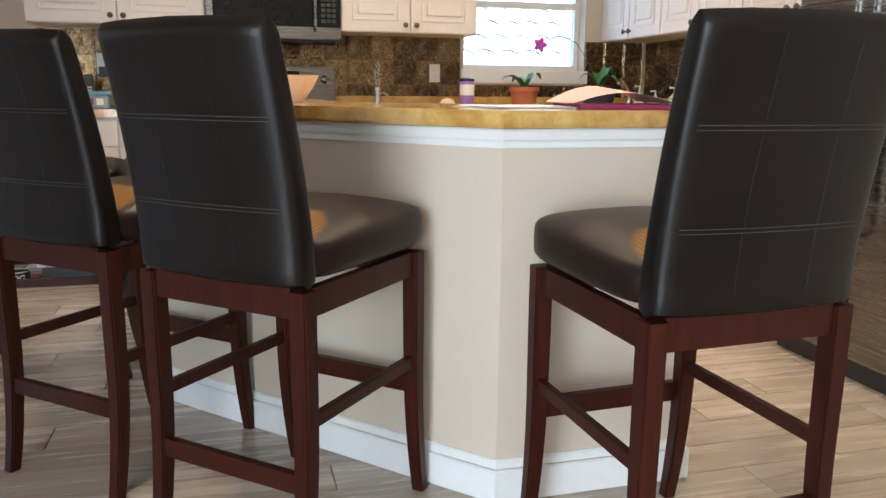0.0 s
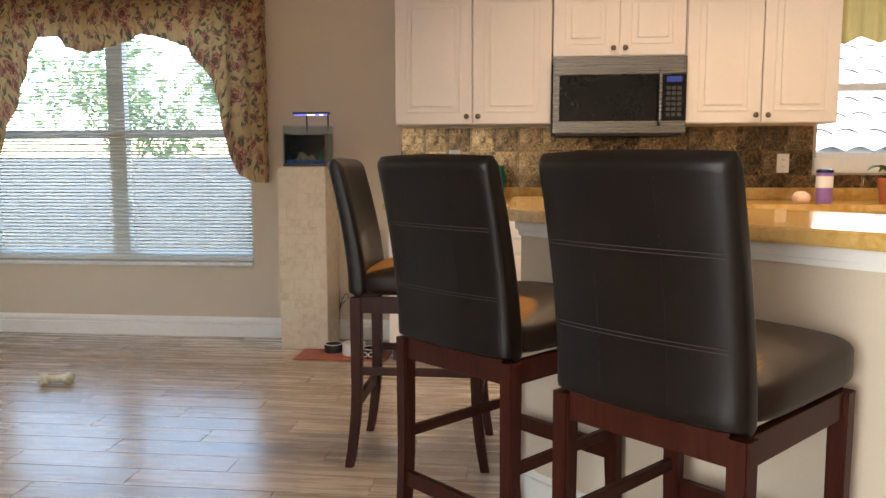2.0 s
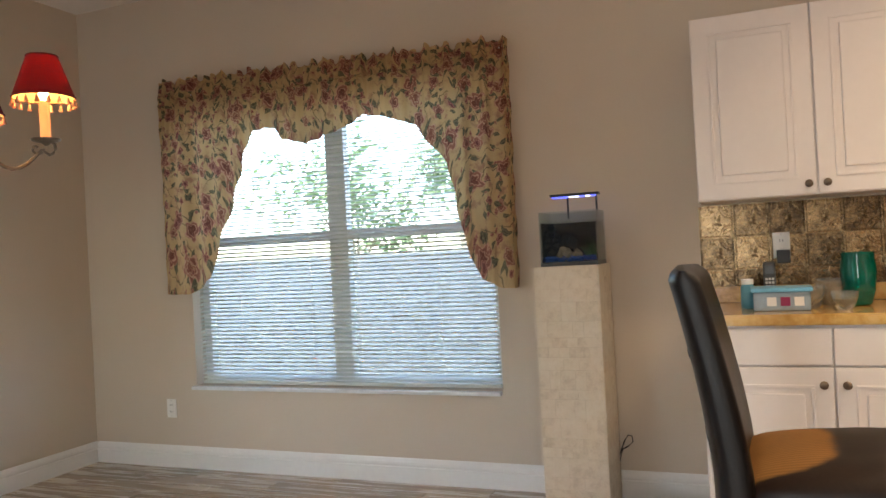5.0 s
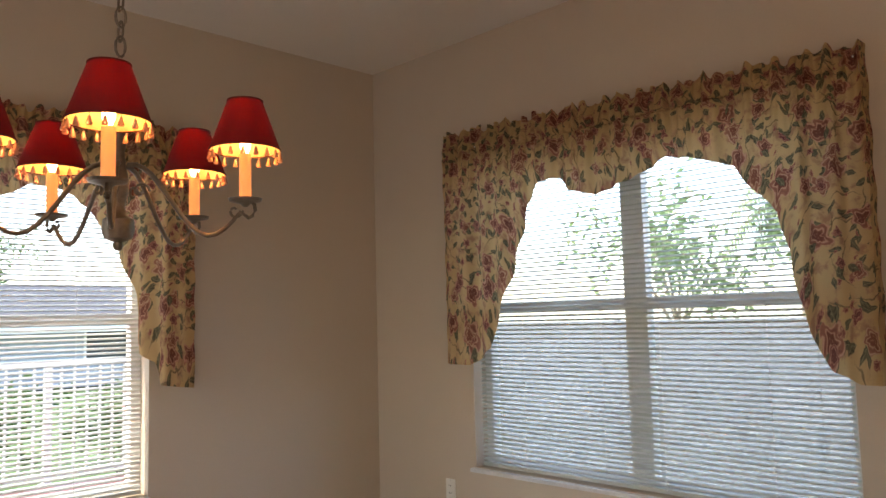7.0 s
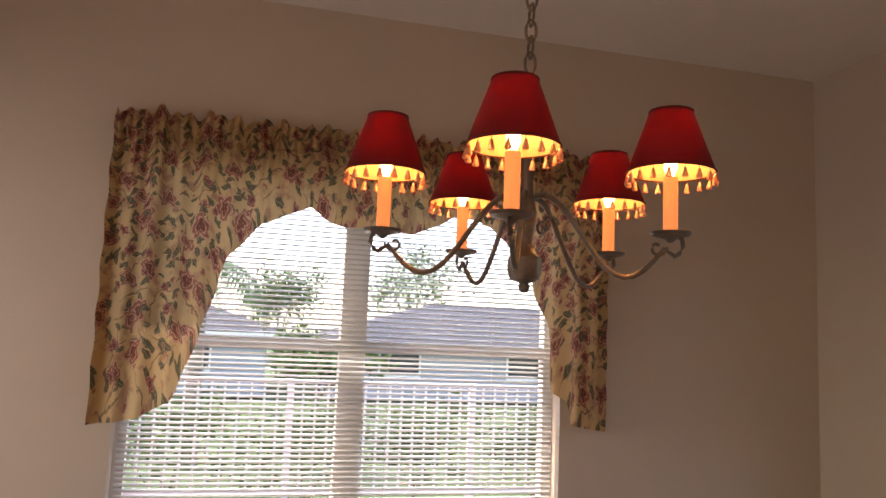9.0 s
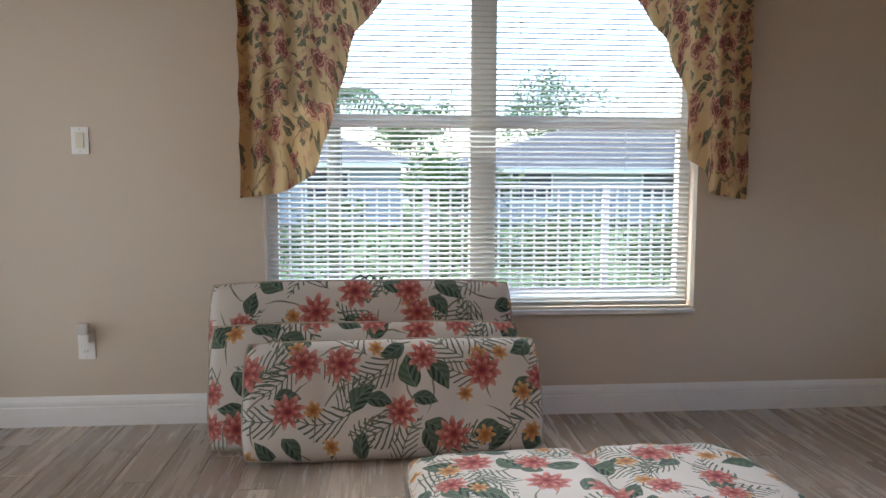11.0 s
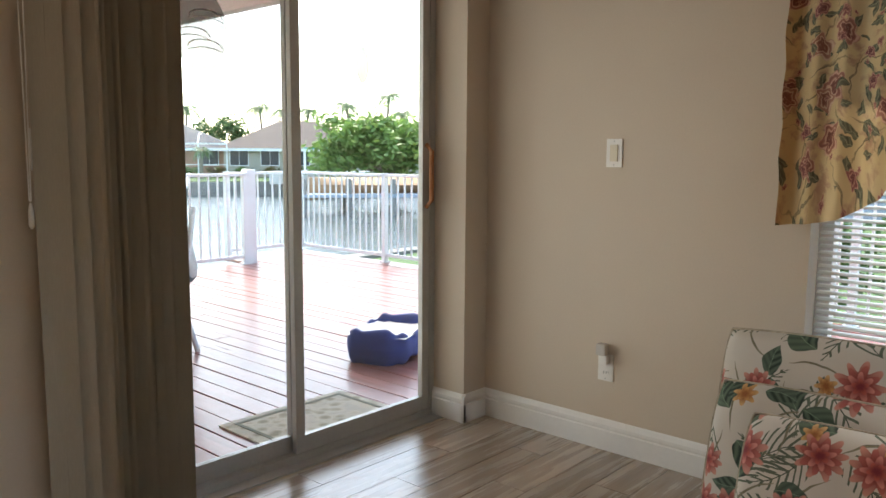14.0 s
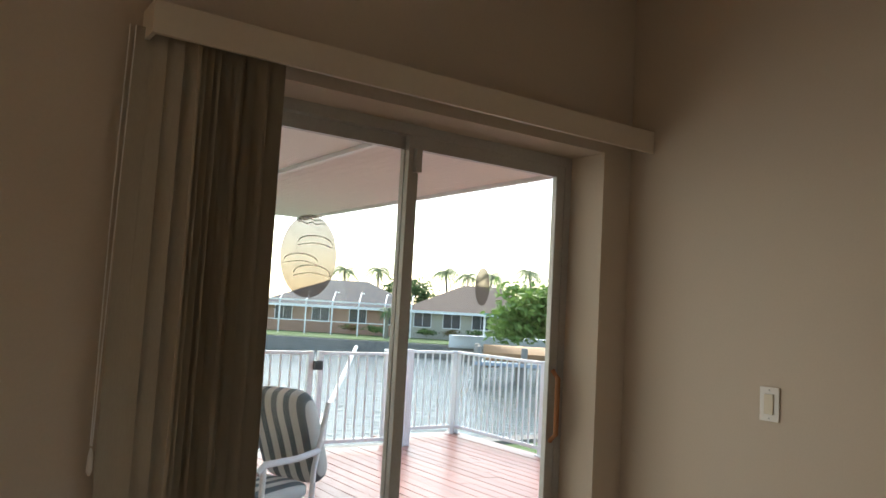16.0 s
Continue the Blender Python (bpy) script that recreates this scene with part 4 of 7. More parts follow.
# range
rg = thing("kitchen_range", pose(4.775, -0.01, 0), "stainless electric range with black glass cooktop", "range")
part("body", boxm(0, -0.62, 0.08, 0.755, 0, 0.915), M_STEEL, rg)
part("cooktop", boxm(-0.002, -0.66, 0.916, 0.757, -0.05, 0.94, bevel=0.005), M_BLACK, rg)
part("oven_door", boxm(0.01, -0.655, 0.22, 0.745, -0.622, 0.88, bevel=0.006), M_BLACK, rg)
part("drawer", boxm(0.01, -0.65, 0.09, 0.745, -0.622, 0.21, bevel=0.005), M_STEEL, rg)
part("oven_handle", tube(bmesh.new(), [(0.06, -0.655, 0.82), (0.06, -0.70, 0.82), (0.695, -0.70, 0.82), (0.695, -0.655, 0.82)], 0.012, 10), M_STEEL, rg)
bm = bmesh.new()
box(bm, 0, -0.075, 0.941, 0.755, 0, 1.20, bevel=0.008)
part("backguard", bm, M_STEEL, rg)
part("clock_panel", boxm(0.22, -0.080, 1.09, 0.53, -0.0755, 1.17), M_BLACK, rg)
part("clock", boxm(0.36, -0.0825, 1.12, 0.42, -0.0805, 1.145), bpy.data.materials["blue_display"], rg)
for x in (0.06, 0.15, 0.60, 0.69):
    part("burner_knob", lathe(bmesh.new(), ((0.026, 0), (0.024, 0.02), (0.019, 0.024), (0, 0.025)), 18), M_STEEL, rg, m=pose(x, -0.076, 1.12, 90), smooth=True)

# refrigerator
fr = thing("refrigerator", pose(EAST, -2.42, 0, 0, 0, -90), "stainless side-by-side refrigerator beside the counter", "refrigerator")
part("body", boxm(0.0, -0.62, 0.05, 0.91, -0.02, 1.77), plain("grey_case", (0.25, 0.25, 0.25), 0.5), fr)
for a, b, hx in ((0.0, 0.40, 0.365), (0.41, 0.91, 0.445)):
    d = part("door", boxm(a, -0.69, 0.09, b, -0.625, 1.775, bevel=0.012), M_STEEL, fr)
    part("handle", tube(bmesh.new(), [(hx, -0.69, 0.55), (hx, -0.74, 0.58), (hx, -0.74, 1.45), (hx, -0.69, 1.48)], 0.012, 10), M_STEEL, d)
part("base_grille", boxm(0.0, -0.64, 0.0, 0.91, -0.05, 0.085), M_BLKPL, fr)

# peninsula
PEN = [(4.60, -1.42), (4.60, -2.378), (5.513, -3.348), (6.06, -3.348), (6.06, -2.80), (5.78, -2.80), (5.22, -2.18), (5.22, -1.42)]
bm = bmesh.new()
prism(bm, PEN, 0, 0.972)
pen = tagged(part("peninsula", bm, M_WALL), "beige painted peninsula base under the stone top", "kitchen island")


def offset(poly, d):
    out = []
    n = len(poly)
    for i in range(n):
        p, a, b = Vector(poly[i]), Vector(poly[i - 1]), Vector(poly[(i + 1) % n])
        u, v = (p - a).normalized(), (b - p).normalized()
        n1, n2 = Vector((u.y, -u.x)), Vector((v.y, -v.x))
        k = (n1 + n2) / (1 + n1.dot(n2))
        out.append(tuple(p - k * d))
    return out


area2 = sum(PEN[i - 1][0] * PEN[i][1] - PEN[i][0] * PEN[i - 1][1] for i in range(len(PEN)))
SGN = -1 if area2 > 0 else 1
bm = bmesh.new()
prism(bm, offset(PEN, SGN * 0.05), 0.974, 1.015, 0.008)
tagged(part("peninsula_countertop", bm, M_TOP, smooth=True), "golden brown polished stone countertop on the peninsula", "countertop")
for z0, z1, d, nm in ((0.944, 0.972, 0.022, "crown_trim"), (0.924, 0.944, 0.010, "crown_trim"), (0.0, 0.092, 0.016, "baseboard_trim"), (0.092, 0.119, 0.009, "baseboard_trim")):
    bm = bmesh.new()
    prism(bm, offset(PEN, SGN * d), z0 + 0.0005, z1 - 0.0005, 0.003)
    part(nm, bm, M_TRIM, pen, "white painted moulding")


# ---- bar stools ----
def bar_stool():
    t = thing("bar_stool", pose(0, 0, 0), "dark brown leather counter stool with mahogany legs", "bar stool", "stools round the peninsula")
    # faces +y
    hw, zs = 0.205, 0.665

    def leg(x, y, flare):
        bm = bmesh.new()
        n = 10
        rings = []
        for i in range(n + 1):
            z = 0.665 * (1 - i / n)
            k = (max(0, i / n - 0.45) / 0.55) ** 2
            cy, s = y + flare * 0.035 * k, 0.0215 - 0.005 * (i / n) ** 2
            rings.append([bm.verts.new((x + a * s, cy + b * s, z)) for a, b in ((-1, -1), (1, -1), (1, 1), (-1, 1))])
        for a, b in zip(rings, rings[1:]):
            for k in range(4):
                bm.faces.new((a[k], a[(k + 1) % 4], b[(k + 1) % 4], b[k]))
        bm.faces.new(rings[0])
        bm.faces.new(rings[-1][::-1])
        bmesh.ops.recalc_face_normals(bm, faces=bm.faces)
        bmesh.ops.bevel(bm, geom=[e for e in bm.edges if abs((e.verts[0].co - e.verts[1].co).z) > 0.02], offset=0.004, segments=2, affect="EDGES")
        part("leg", bm, M_STAIN, t)

    for x in (-hw, hw):
        leg(x, 0.21, 1.0)
        leg(x, -0.245, -1.0)
    z1 = 0.668
    part("apron", boxm(-hw + 0.02, 0.20, z1 - 0.062, hw - 0.02, 0.222, z1, bevel=0.003), M_STAIN, t)
    part("apron", boxm(-hw + 0.02, -0.257, z1 - 0.062, hw - 0.02, -0.233, z1 + 0.006, bevel=0.003), M_STAIN, t)
    for x in (-hw, hw):
        part("apron", boxm(x - 0.011, -0.225, z1 - 0.062, x + 0.011, 0.19, z1, bevel=0.003), M_STAIN, t)
        part("stretcher", boxm(x - 0.009, -0.24, 0.365, x + 0.009, 0.20, 0.395, bevel=0.003), M_STAIN, t)
    part("stretcher", boxm(-hw + 0.018, -0.262, 0.225, hw - 0.018, -0.242, 0.27, bevel=0.003), M_STAIN, t)
    part("stretcher", boxm(-hw + 0.018, 0.212, 0.285, hw - 0.018, 0.234, 0.335, bevel=0.003), M_STAIN, t)

    def cushion(u, v):
        # superellipse slab, domed on top
        a, b = u * 2 * math.pi, (v - 0.5) * math.pi
        ca, sa, cb, sb = math.cos(a), math.sin(a), math.cos(b), math.sin(b)
        f = lambda q, e: math.copysign(abs(q) ** e, q)
        x, y, z = f(cb, 0.3) * f(ca, 0.32), f(cb, 0.3) * f(sa, 0.32), f(sb, 0.45)
        dome = 0.032 * max(0, 1 - x * x) * max(0, 1 - y * y) if sb > 0 else 0
        return (0.232 * x, 0.255 * y + 0.018, zs + 0.058 + 0.052 * z + dome + (0.010 * y if sb > 0 else 0))

    bm = bmesh.new()
    sheet(bm, 56, 24, cushion)
    bmesh.ops.remove_doubles(bm, verts=bm.verts, dist=0.0005)
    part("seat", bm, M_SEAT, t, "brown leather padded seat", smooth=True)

    rake = lambda z: -0.245 - 0.02 * ((z - 0.66) / 0.5) - 0.068 * max(0, (z - 0.74) / 0.45) ** 1.5
    zb, zt = 0.668, 1.190

    def backpad(u, v):
        a = u * 2 * math.pi
        f = lambda q, e: math.copysign(abs(q) ** e, q)
        z = zb + (zt - zb) * v
        end = min(1.0, ((1 - v) / 0.05)) ** 0.5 if v > 0.95 else (min(1.0, v / 0.03) ** 0.5 if v < 0.03 else 1.0)
        th = (0.040 - 0.008 * v) * (0.25 + 0.75 * end)
        w = 0.219 * (0.985 + 0.015 * end) * (1 - 0.02 * v)
        x = w * f(math.cos(a), 0.22)
        y = th * f(math.sin(a), 0.5) - 0.02 * (1 - (x / w) ** 2) + 0.010
        return (x, rake(z) + y, z - 0.006 * (x / w) ** 2 * v)

    bm = bmesh.new()
    g = sheet(bm, 60, 40, backpad)
    bmesh.ops.remove_doubles(bm, verts=bm.verts, dist=0.0004)
    bmesh.ops.holes_fill(bm, edges=[e for e in bm.edges if e.is_boundary])
    back = part("backrest", bm, M_LEATH, t, "dark leather padded backrest", smooth=True)
    for z in (0.826, 0.834, 1.000, 1.008):
        bm = bmesh.new()
        v = (z - zb) / (zt - zb)
        pts = []
        for i in range(13):
            x = -0.195 + 0.39 * i / 12
            w = 0.232
            pts.append((x, rake(z) - (0.040 - 0.008 * v) * (max(0.0, 1 - abs(x / w) ** 9)) ** 0.25 - 0.02 * (1 - (x / w) ** 2) + 0.0095, z))
        tube(bm, pts, 0.0009, 4)
        part("stitch_line", bm, M_STITCH, back)
    for x0 in (-0.078, 0.078):
        bm = bmesh.new()
        pts = []
        for i in range(12):
            z = 0.71 + 0.44 * i / 11
            v = (z - zb) / (zt - zb)
            pts.append((x0 * (1 - 0.02 * v), rake(z) - (0.040 - 0.008 * v) - 0.02 * (1 - (x0 / 0.232) ** 2) + 0.0098, z))
        tube(bm, pts, 0.0003, 4)
        part("seam", bm, M_LEATH, back)
    return t


first = bar_stool()
first.matrix_basis = pose(5.02, -3.278, 0, 0, 0, -42)
for x, y, a in ((4.585, -2.775, -41), (4.225, -1.968, -90), (5.78, -3.685, 3)):
    copy_thing(first, pose(x, y, 0, 0, 0, a))

# ---- pedestal and aquarium ----
pd = thing("stone_pedestal", pose(3.085, -0.325, 0), "beige travertine mosaic pedestal against the wall", "pedestal")
PW, PD, PH = 0.30, 0.30, 1.155
part("core", boxm(0.006, 0.006, 0, PW - 0.006, PD, PH - 0.006), plain("stone_grout", (0.66, 0.58, 0.46), 0.85), pd)
rp = random.Random(8)
tile_cache = {}


def tile(parent, w, d, h, m, material, name="tile"):
    key = (name, round(w, 3), round(d, 3), round(h, 3), material.name)
    if key not in tile_cache:
        tile_cache[key] = mesh_of(name, boxm(0, 0, 0, w, d, h, bevel=0), material)
    o = new(name, tile_cache[key])
    o.parent = parent
    o.matrix_basis = m
    return o


for face in (0, 1, 2):
    L = PW if face == 0 else PD
    z = 0.0
    while z < PH - 0.007:
        rh = min(rp.choice((0.045, 0.06, 0.075, 0.09)), PH - 0.006 - z)
        if PH - 0.006 - z - rh < 0.03:
            rh = PH - 0.006 - z
        x = 0.0
        while x < L - 0.001:
            w = min(rp.choice((0.05, 0.07, 0.09, 0.12)), L - x)
            if L - x - w < 0.03:
                w = L - x
            jit = rp.uniform(0, 0.0008)
            size = (w - 0.0006, 0.007, rh - 0.0006) if face == 0 else (0.007, w - 0.0006, rh - 0.0006)
            at = (pose(x, -0.001 - jit, z), pose(PW - 0.006 + jit, x + 0.0065, z), pose(-0.001 - jit, x + 0.0065, z))[face]
            tile(pd, *size, at, M_TRAV)
            x += w
        z += rh
part("top_slab", boxm(0, 0, PH - 0.006, PW, PD, PH, bevel=0.001), M_TRAV, pd)

aq = thing("aquarium", pose(3.11, -0.29, PH), "small glass aquarium with blue gravel and clip-on lamp", "aquarium")
AW, AD, AH = 0.27, 0.22, 0.255
part("base", boxm(0.0, 0.0, 0.0, AW, AD, 0.018, bevel=0.003), M_BLKPL, aq)
M_WATER = plain("dark_water", (0.006, 0.012, 0.022), 0.05, var=0.3, big=8, bump=0)
M_TANK = glass("tank_glass", (0.88, 0.93, 0.94))
part("back_panel", boxm(0.009, AD - 0.012, 0.019, AW - 0.009, AD - 0.004, AH - 0.05), M_WATER, aq)
# sheets added at the sides to darken the tank's inside like deep water
for x in (0.0056, AW - 0.0086):
    part("side_panel", boxm(x, 0.022, 0.019, x + 0.003, AD - 0.004, AH - 0.05), M_WATER, aq)
for nm, b in (("glass_side", (0, 0, 0.019, 0.005, AD, AH)), ("glass_side", (AW - 0.005, 0, 0.019, AW, AD, AH)), ("glass_side", (0.0055, 0, 0.019, AW - 0.0055, 0.005, AH)), ("glass_side", (0.0055, AD - 0.0035, 0.019, AW - 0.0055, AD, AH))):
    part(nm, boxm(*b), M_TANK, aq)
M_GRAV = plain("blue_gravel", (0.02, 0.10, 0.42), 0.5, var=0.6, big=80, fine=200, bump=0.3)
bm = bmesh.new()
rg2 = random.Random(3)
for i in range(170):
    r = rg2.uniform(0.004, 0.008)
    bmesh.ops.create_icosphere(bm, subdivisions=1, radius=r, matrix=Matrix.Translation((rg2.uniform(0.012, AW - 0.012), rg2.uniform(0.012, AD - 0.02), 0.022 + rg2.uniform(0, 0.02))))
tagged(part("gravel", bm, M_GRAV, aq), "blue glass gravel", kind="stuff")
M_ROCK = plain("aquarium_rock", (0.28, 0.22, 0.14), 0.8, var=0.4, big=30, bump=0.5)
M_WEED = foliage("water_plant", (0.03, 0.12, 0.04), (0.12, 0.25, 0.10))
for cx, s in ((0.09, 0.045), (0.15, 0.03)):
    bm = bmesh.new()
    bmesh.ops.create_icosphere(bm, subdivisions=3, radius=s)
    for v in bm.verts:
        v.co *= 0.75 + 0.5 * noise.noise(v.co * 40 + Vector((cx * 50, 0, 0)))
    part("rock", bm, M_ROCK, aq, m=pose(cx, 0.12, 0.05))
bm = bmesh.new()
for i in range(22):
    a, l = rg2.uniform(0, 6.28), rg2.uniform(0.05, 0.1)
    x, y = 0.22 + rg2.uniform(-0.03, 0.04), 0.11 + rg2.uniform(-0.03, 0.03)
    tube(bm, [(x + 0.04 * math.cos(a) * k * k, y + 0.02 * math.sin(a) * k * k, 0.035 + l * k) for k in (0, 0.33, 0.66, 1)], lambda k: 0.003 * (1.05 - k), 4)
part("water_plant", bm, M_WEED, aq)
for x in (0.10, 0.24):
    part("lamp_arm", tube(bmesh.new(), [(x, AD - 0.02, AH - 0.03), (x, AD - 0.02, AH + 0.075), (x, AD - 0.06, AH + 0.085)], 0.005, 8), M_BLKPL, aq)
lb = part("lamp_bar", boxm(0.03, AD - 0.10, AH + 0.075, 0.265, AD - 0.05, AH + 0.088, bevel=0.003), M_BLKPL, aq)
for i in range(8):
    part("led", boxm(0.04 + i * 0.027, AD - 0.09, AH + 0.069, 0.057 + i * 0.027, AD - 0.06, AH + 0.0745), glow("led_blue", (0.06, 0.07, 0.8), 0.55) if i == 0 else (glow("led_white", (0.6, 0.6, 0.9), 0.5) if i == 3 else bpy.data.materials["led_white" if i in (4, 6) else "led_blue"]), lb)
cb = tagged(part("power_cord", tube(bmesh.new(), [(3.33, -0.012, 0.012), (3.375, -0.012, 0.15), (3.40, -0.012, 0.24), (3.43, -0.03, 0.26), (3.455, -0.035, 0.285), (3.45, -0.03, 0.31), (3.43, -0.02, 0.31), (3.41, -0.012, 0.28), (3.38, -0.012, 0.20)], 0.003, 6), M_BLKPL), "thin black power cord behind the pedestal", "cord")

# ---- chandelier ----
CH = (2.030, -2.452)
ch = thing("chandelier", pose(CH[0], CH[1], 1.518, 0, 0, 4), "five-armed pewter chandelier with red beaded shades", "chandelier")
part("column", lathe(bmesh.new(), ((0, -0.012), (0.008, -0.01), (0.012, 0.0), (0.010, 0.008), (0.03, 0.016), (0.036, 0.035), (0.034, 0.06), (0.02, 0.07), (0.014, 0.09), (0.02, 0.12), (0.024, 0.15), (0.016, 0.18), (0.012, 0.22), (0.018, 0.245), (0.012, 0.27), (0.007, 0.40), (0.010, 0.42), (0.004, 0.435), (0, 0.44)), 24), M_IRON, ch, smooth=True)
links = 26
for i in range(links):
    z = 0.455 + i * (H - 1.518 - 0.455 - 0.03) / links
    a = 0 if i % 2 else 90
    pts = [(0.012 * math.cos(q), 0, 0.025 * math.sin(q)) for q in [2 * math.pi * k / 14 for k in range(14)]]
    part("chain_link", tube(bmesh.new(), pts, 0.0032, 6, True), M_IRON, ch, m=pose(0, 0, z + 0.015, 0, 0, a))
part("ceiling_canopy", lathe(bmesh.new(), ((0.0, H - 1.518 - 0.035), (0.02, H - 1.518 - 0.033), (0.05, H - 1.518 - 0.015), (0.06, H - 1.518 - 0.001)), 28), M_IRON, ch, smooth=True)
hd = math.atan2(0.359, -0.93)
for k in range(5):
    # angle from the forward direction, turning right
    a = hd - radians(44.5 + 72 * k)
    rot = math.degrees(a)
    arm = part("arm", bmesh.new(), M_IRON, ch)
    bm = bmesh.new()
    pts = []
    for i in range(15):
        q = i / 14
        pts.append((0.02 + 0.259 * q, 0, 0.115 + 0.075 * math.sin(q * 4.8 + 1.3) - 0.03 * q))
    pts += [(0.292 + 0.022 * math.sin(q), 0, 0.078 - 0.022 * math.cos(q)) for q in (0.3, 0.8, 1.4, 2.0, 2.6)]
    pts += [(0.291, 0, 0.098)]
    tube(bm, pts, lambda q: 0.0062 - 0.002 * q, 8)
    sp = [(0.05 + (0.022 - 0.0016 * i) * math.cos(0.5 * i), 0, 0.125 + (0.022 - 0.0016 * i) * math.sin(0.5 * i)) for i in range(13)]
    tube(bm, sp, 0.0035, 6)
    sp = [(0.267 + (0.019 - 0.0014 * i) * math.cos(-0.5 * i), 0, 0.075 + (0.019 - 0.0014 * i) * math.sin(-0.5 * i)) for i in range(12)]
    tube(bm, sp, 0.0033, 6)
    old = arm.data
    arm.data = mesh_of("arm", bm, M_IRON, True)
    bpy.data.meshes.remove(old)
    arm.matrix_basis = pose(0, 0, 0, 0, 0, rot)
    X = 0.291
    part("drip_pan", lathe(bmesh.new(), ((0.004, 0.083), (0.012, 0.090), (0.036, 0.096), (0.039, 0.102), (0.035, 0.100), (0.012, 0.095), (0, 0.095)), 24, (X, 0, 0)), M_IRON, arm, smooth=True)
    part("candle_sleeve", lathe(bmesh.new(), ((0.0135, 0.096), (0.0135, 0.205), (0.0115, 0.207), (0.004, 0.207)), 20, (X, 0, 0)), M_CANDLE_LIT, arm, "amber candle sleeve", smooth=True)
    part("bulb", lathe(bmesh.new(), ((0.006, 0.2075), (0.013, 0.225), (0.011, 0.25), (0.002, 0.275)), 14, (X, 0, 0)), M_BULB, arm, smooth=True)
    part("shade", lathe(bmesh.new(), ((0.0800, 0.215), (0.0805, 0.218), (0.0405, 0.331), (0.039, 0.333)), 40, (X, 0, 0)), M_SHADE, arm, "red fabric empire shade", smooth=True)
    sh = arm.children[-1]
    part("shade_lining", lathe(bmesh.new(), ((0.0780, 0.216), (0.0385, 0.329)), 40, (X, 0, 0)), M_SHLIN, arm, smooth=True)
    for me_ in (arm.children[-1].data, sh.data):
        bm = bmesh.new()
        bm.from_mesh(me_)
        bmesh.ops.delete(bm, geom=[f for f in bm.faces if len(f.verts) > 6], context="FACES")
        bm.to_mesh(me_)
        bm.free()
    for z, r in ((0.216, 0.0807), (0.332, 0.0402)):
        part("braid", tube(bmesh.new(), [(X + r * math.cos(q), r * math.sin(q), z) for q in [2 * math.pi * i / 36 for i in range(36)]], 0.0022, 6, True), plain("dark_red_braid", (0.10, 0.012, 0.012), 0.8) if k == 0 and r > 0.05 else bpy.data.materials["dark_red_braid"], arm)
    bead = None
    for i in range(18):
        q = 2 * math.pi * i / 18
        l = 0.016 if i % 2 else 0.008
        if bead is None:
            bead = mesh_of("bead", lathe(bmesh.new(), ((0.0008, 0.0), (0.0008, -0.005), (0.0030, -0.007), (0.0040, -0.013), (0.0062, -0.020), (0.0050, -0.023), (0, -0.021)), 8), M_BEAD, True)
        o = new("bead", bead)
        o.parent = arm
        o.matrix_basis = pose(X + 0.0800 * math.cos(q), 0.0800 * math.sin(q), 0.214 - (0 if i % 2 else 0.0))
    lamp = new("chandelier_light", bpy.data.lights.new("chandelier_light", "POINT"))
    lamp.data.energy, lamp.data.color, lamp.data.shadow_soft_size = BULBS, (1.0, 0.52, 0.19), 0.012
    lamp.matrix_basis = Matrix.Translation((CH[0], CH[1], 1.518)) @ pose(0, 0, 0, 0, 0, rot + 4) @ Matrix.Translation((X, 0, 0.295))


# ---- cushions on the floor ----
def pad(parent, w, h, t, puff, tufts, seed, name="pad"):
    """A stuffed cushion lying flat: x across, y up its length, z thick."""
    rnd = random.Random(seed)

    def f(side):
        def g(u, v):
            x, y = (u - 0.5) * w, (v - 0.5) * h
            ex, ey = abs(2 * u - 1), abs(2 * v - 1)
            k = max(0.0, (1 - ex ** 7) * (1 - ey ** 6)) ** 0.42
            z = side * (t / 2) * k
            for tu in tufts:
                dx, dy = (u - tu[0]) * w, (v - tu[1]) * h
                z -= side * (t * tu[2]) * math.exp(-(dx * dx + dy * dy * tu[3]) / (2 * 0.03 ** 2)) * (k > 0.2)
            z += side * 0.006 * noise.noise(Vector((x * 9, y * 9, seed + side)))
            cx = 1 - 0.03 * ey ** 4
            cy = 1 - 0.05 * ex ** 4
            return (x * cx, y * cy, z)
        return g

    bm = bmesh.new()
    for s in (1, -1):
        sheet(bm, 64, 40, f(s), lambda u, v: (u * w + seed * 0.37 + (0 if s > 0 else 3), v * h + seed * 0.21))
    bmesh.ops.remove_doubles(bm, verts=bm.verts, dist=0.002)
    p = part(name, bm, M_TROP, parent, smooth=True)
    pts = []
    for i in range(160):
        q = i / 160 * 4
        sd_, r = int(q), q % 1
        u, v = ((r, 0), (1, r), (1 - r, 1), (0, 1 - r))[sd_]
        c = f(1)(u, v)
        pts.append((c[0], c[1], c[2] * 0 + 0.003 * noise.noise(Vector((c[0] * 30, c[1] * 30, seed)))))
    part("piping", tube(bmesh.new(), pts, 0.0045, 6, True), M_PIPE, p)
    return p


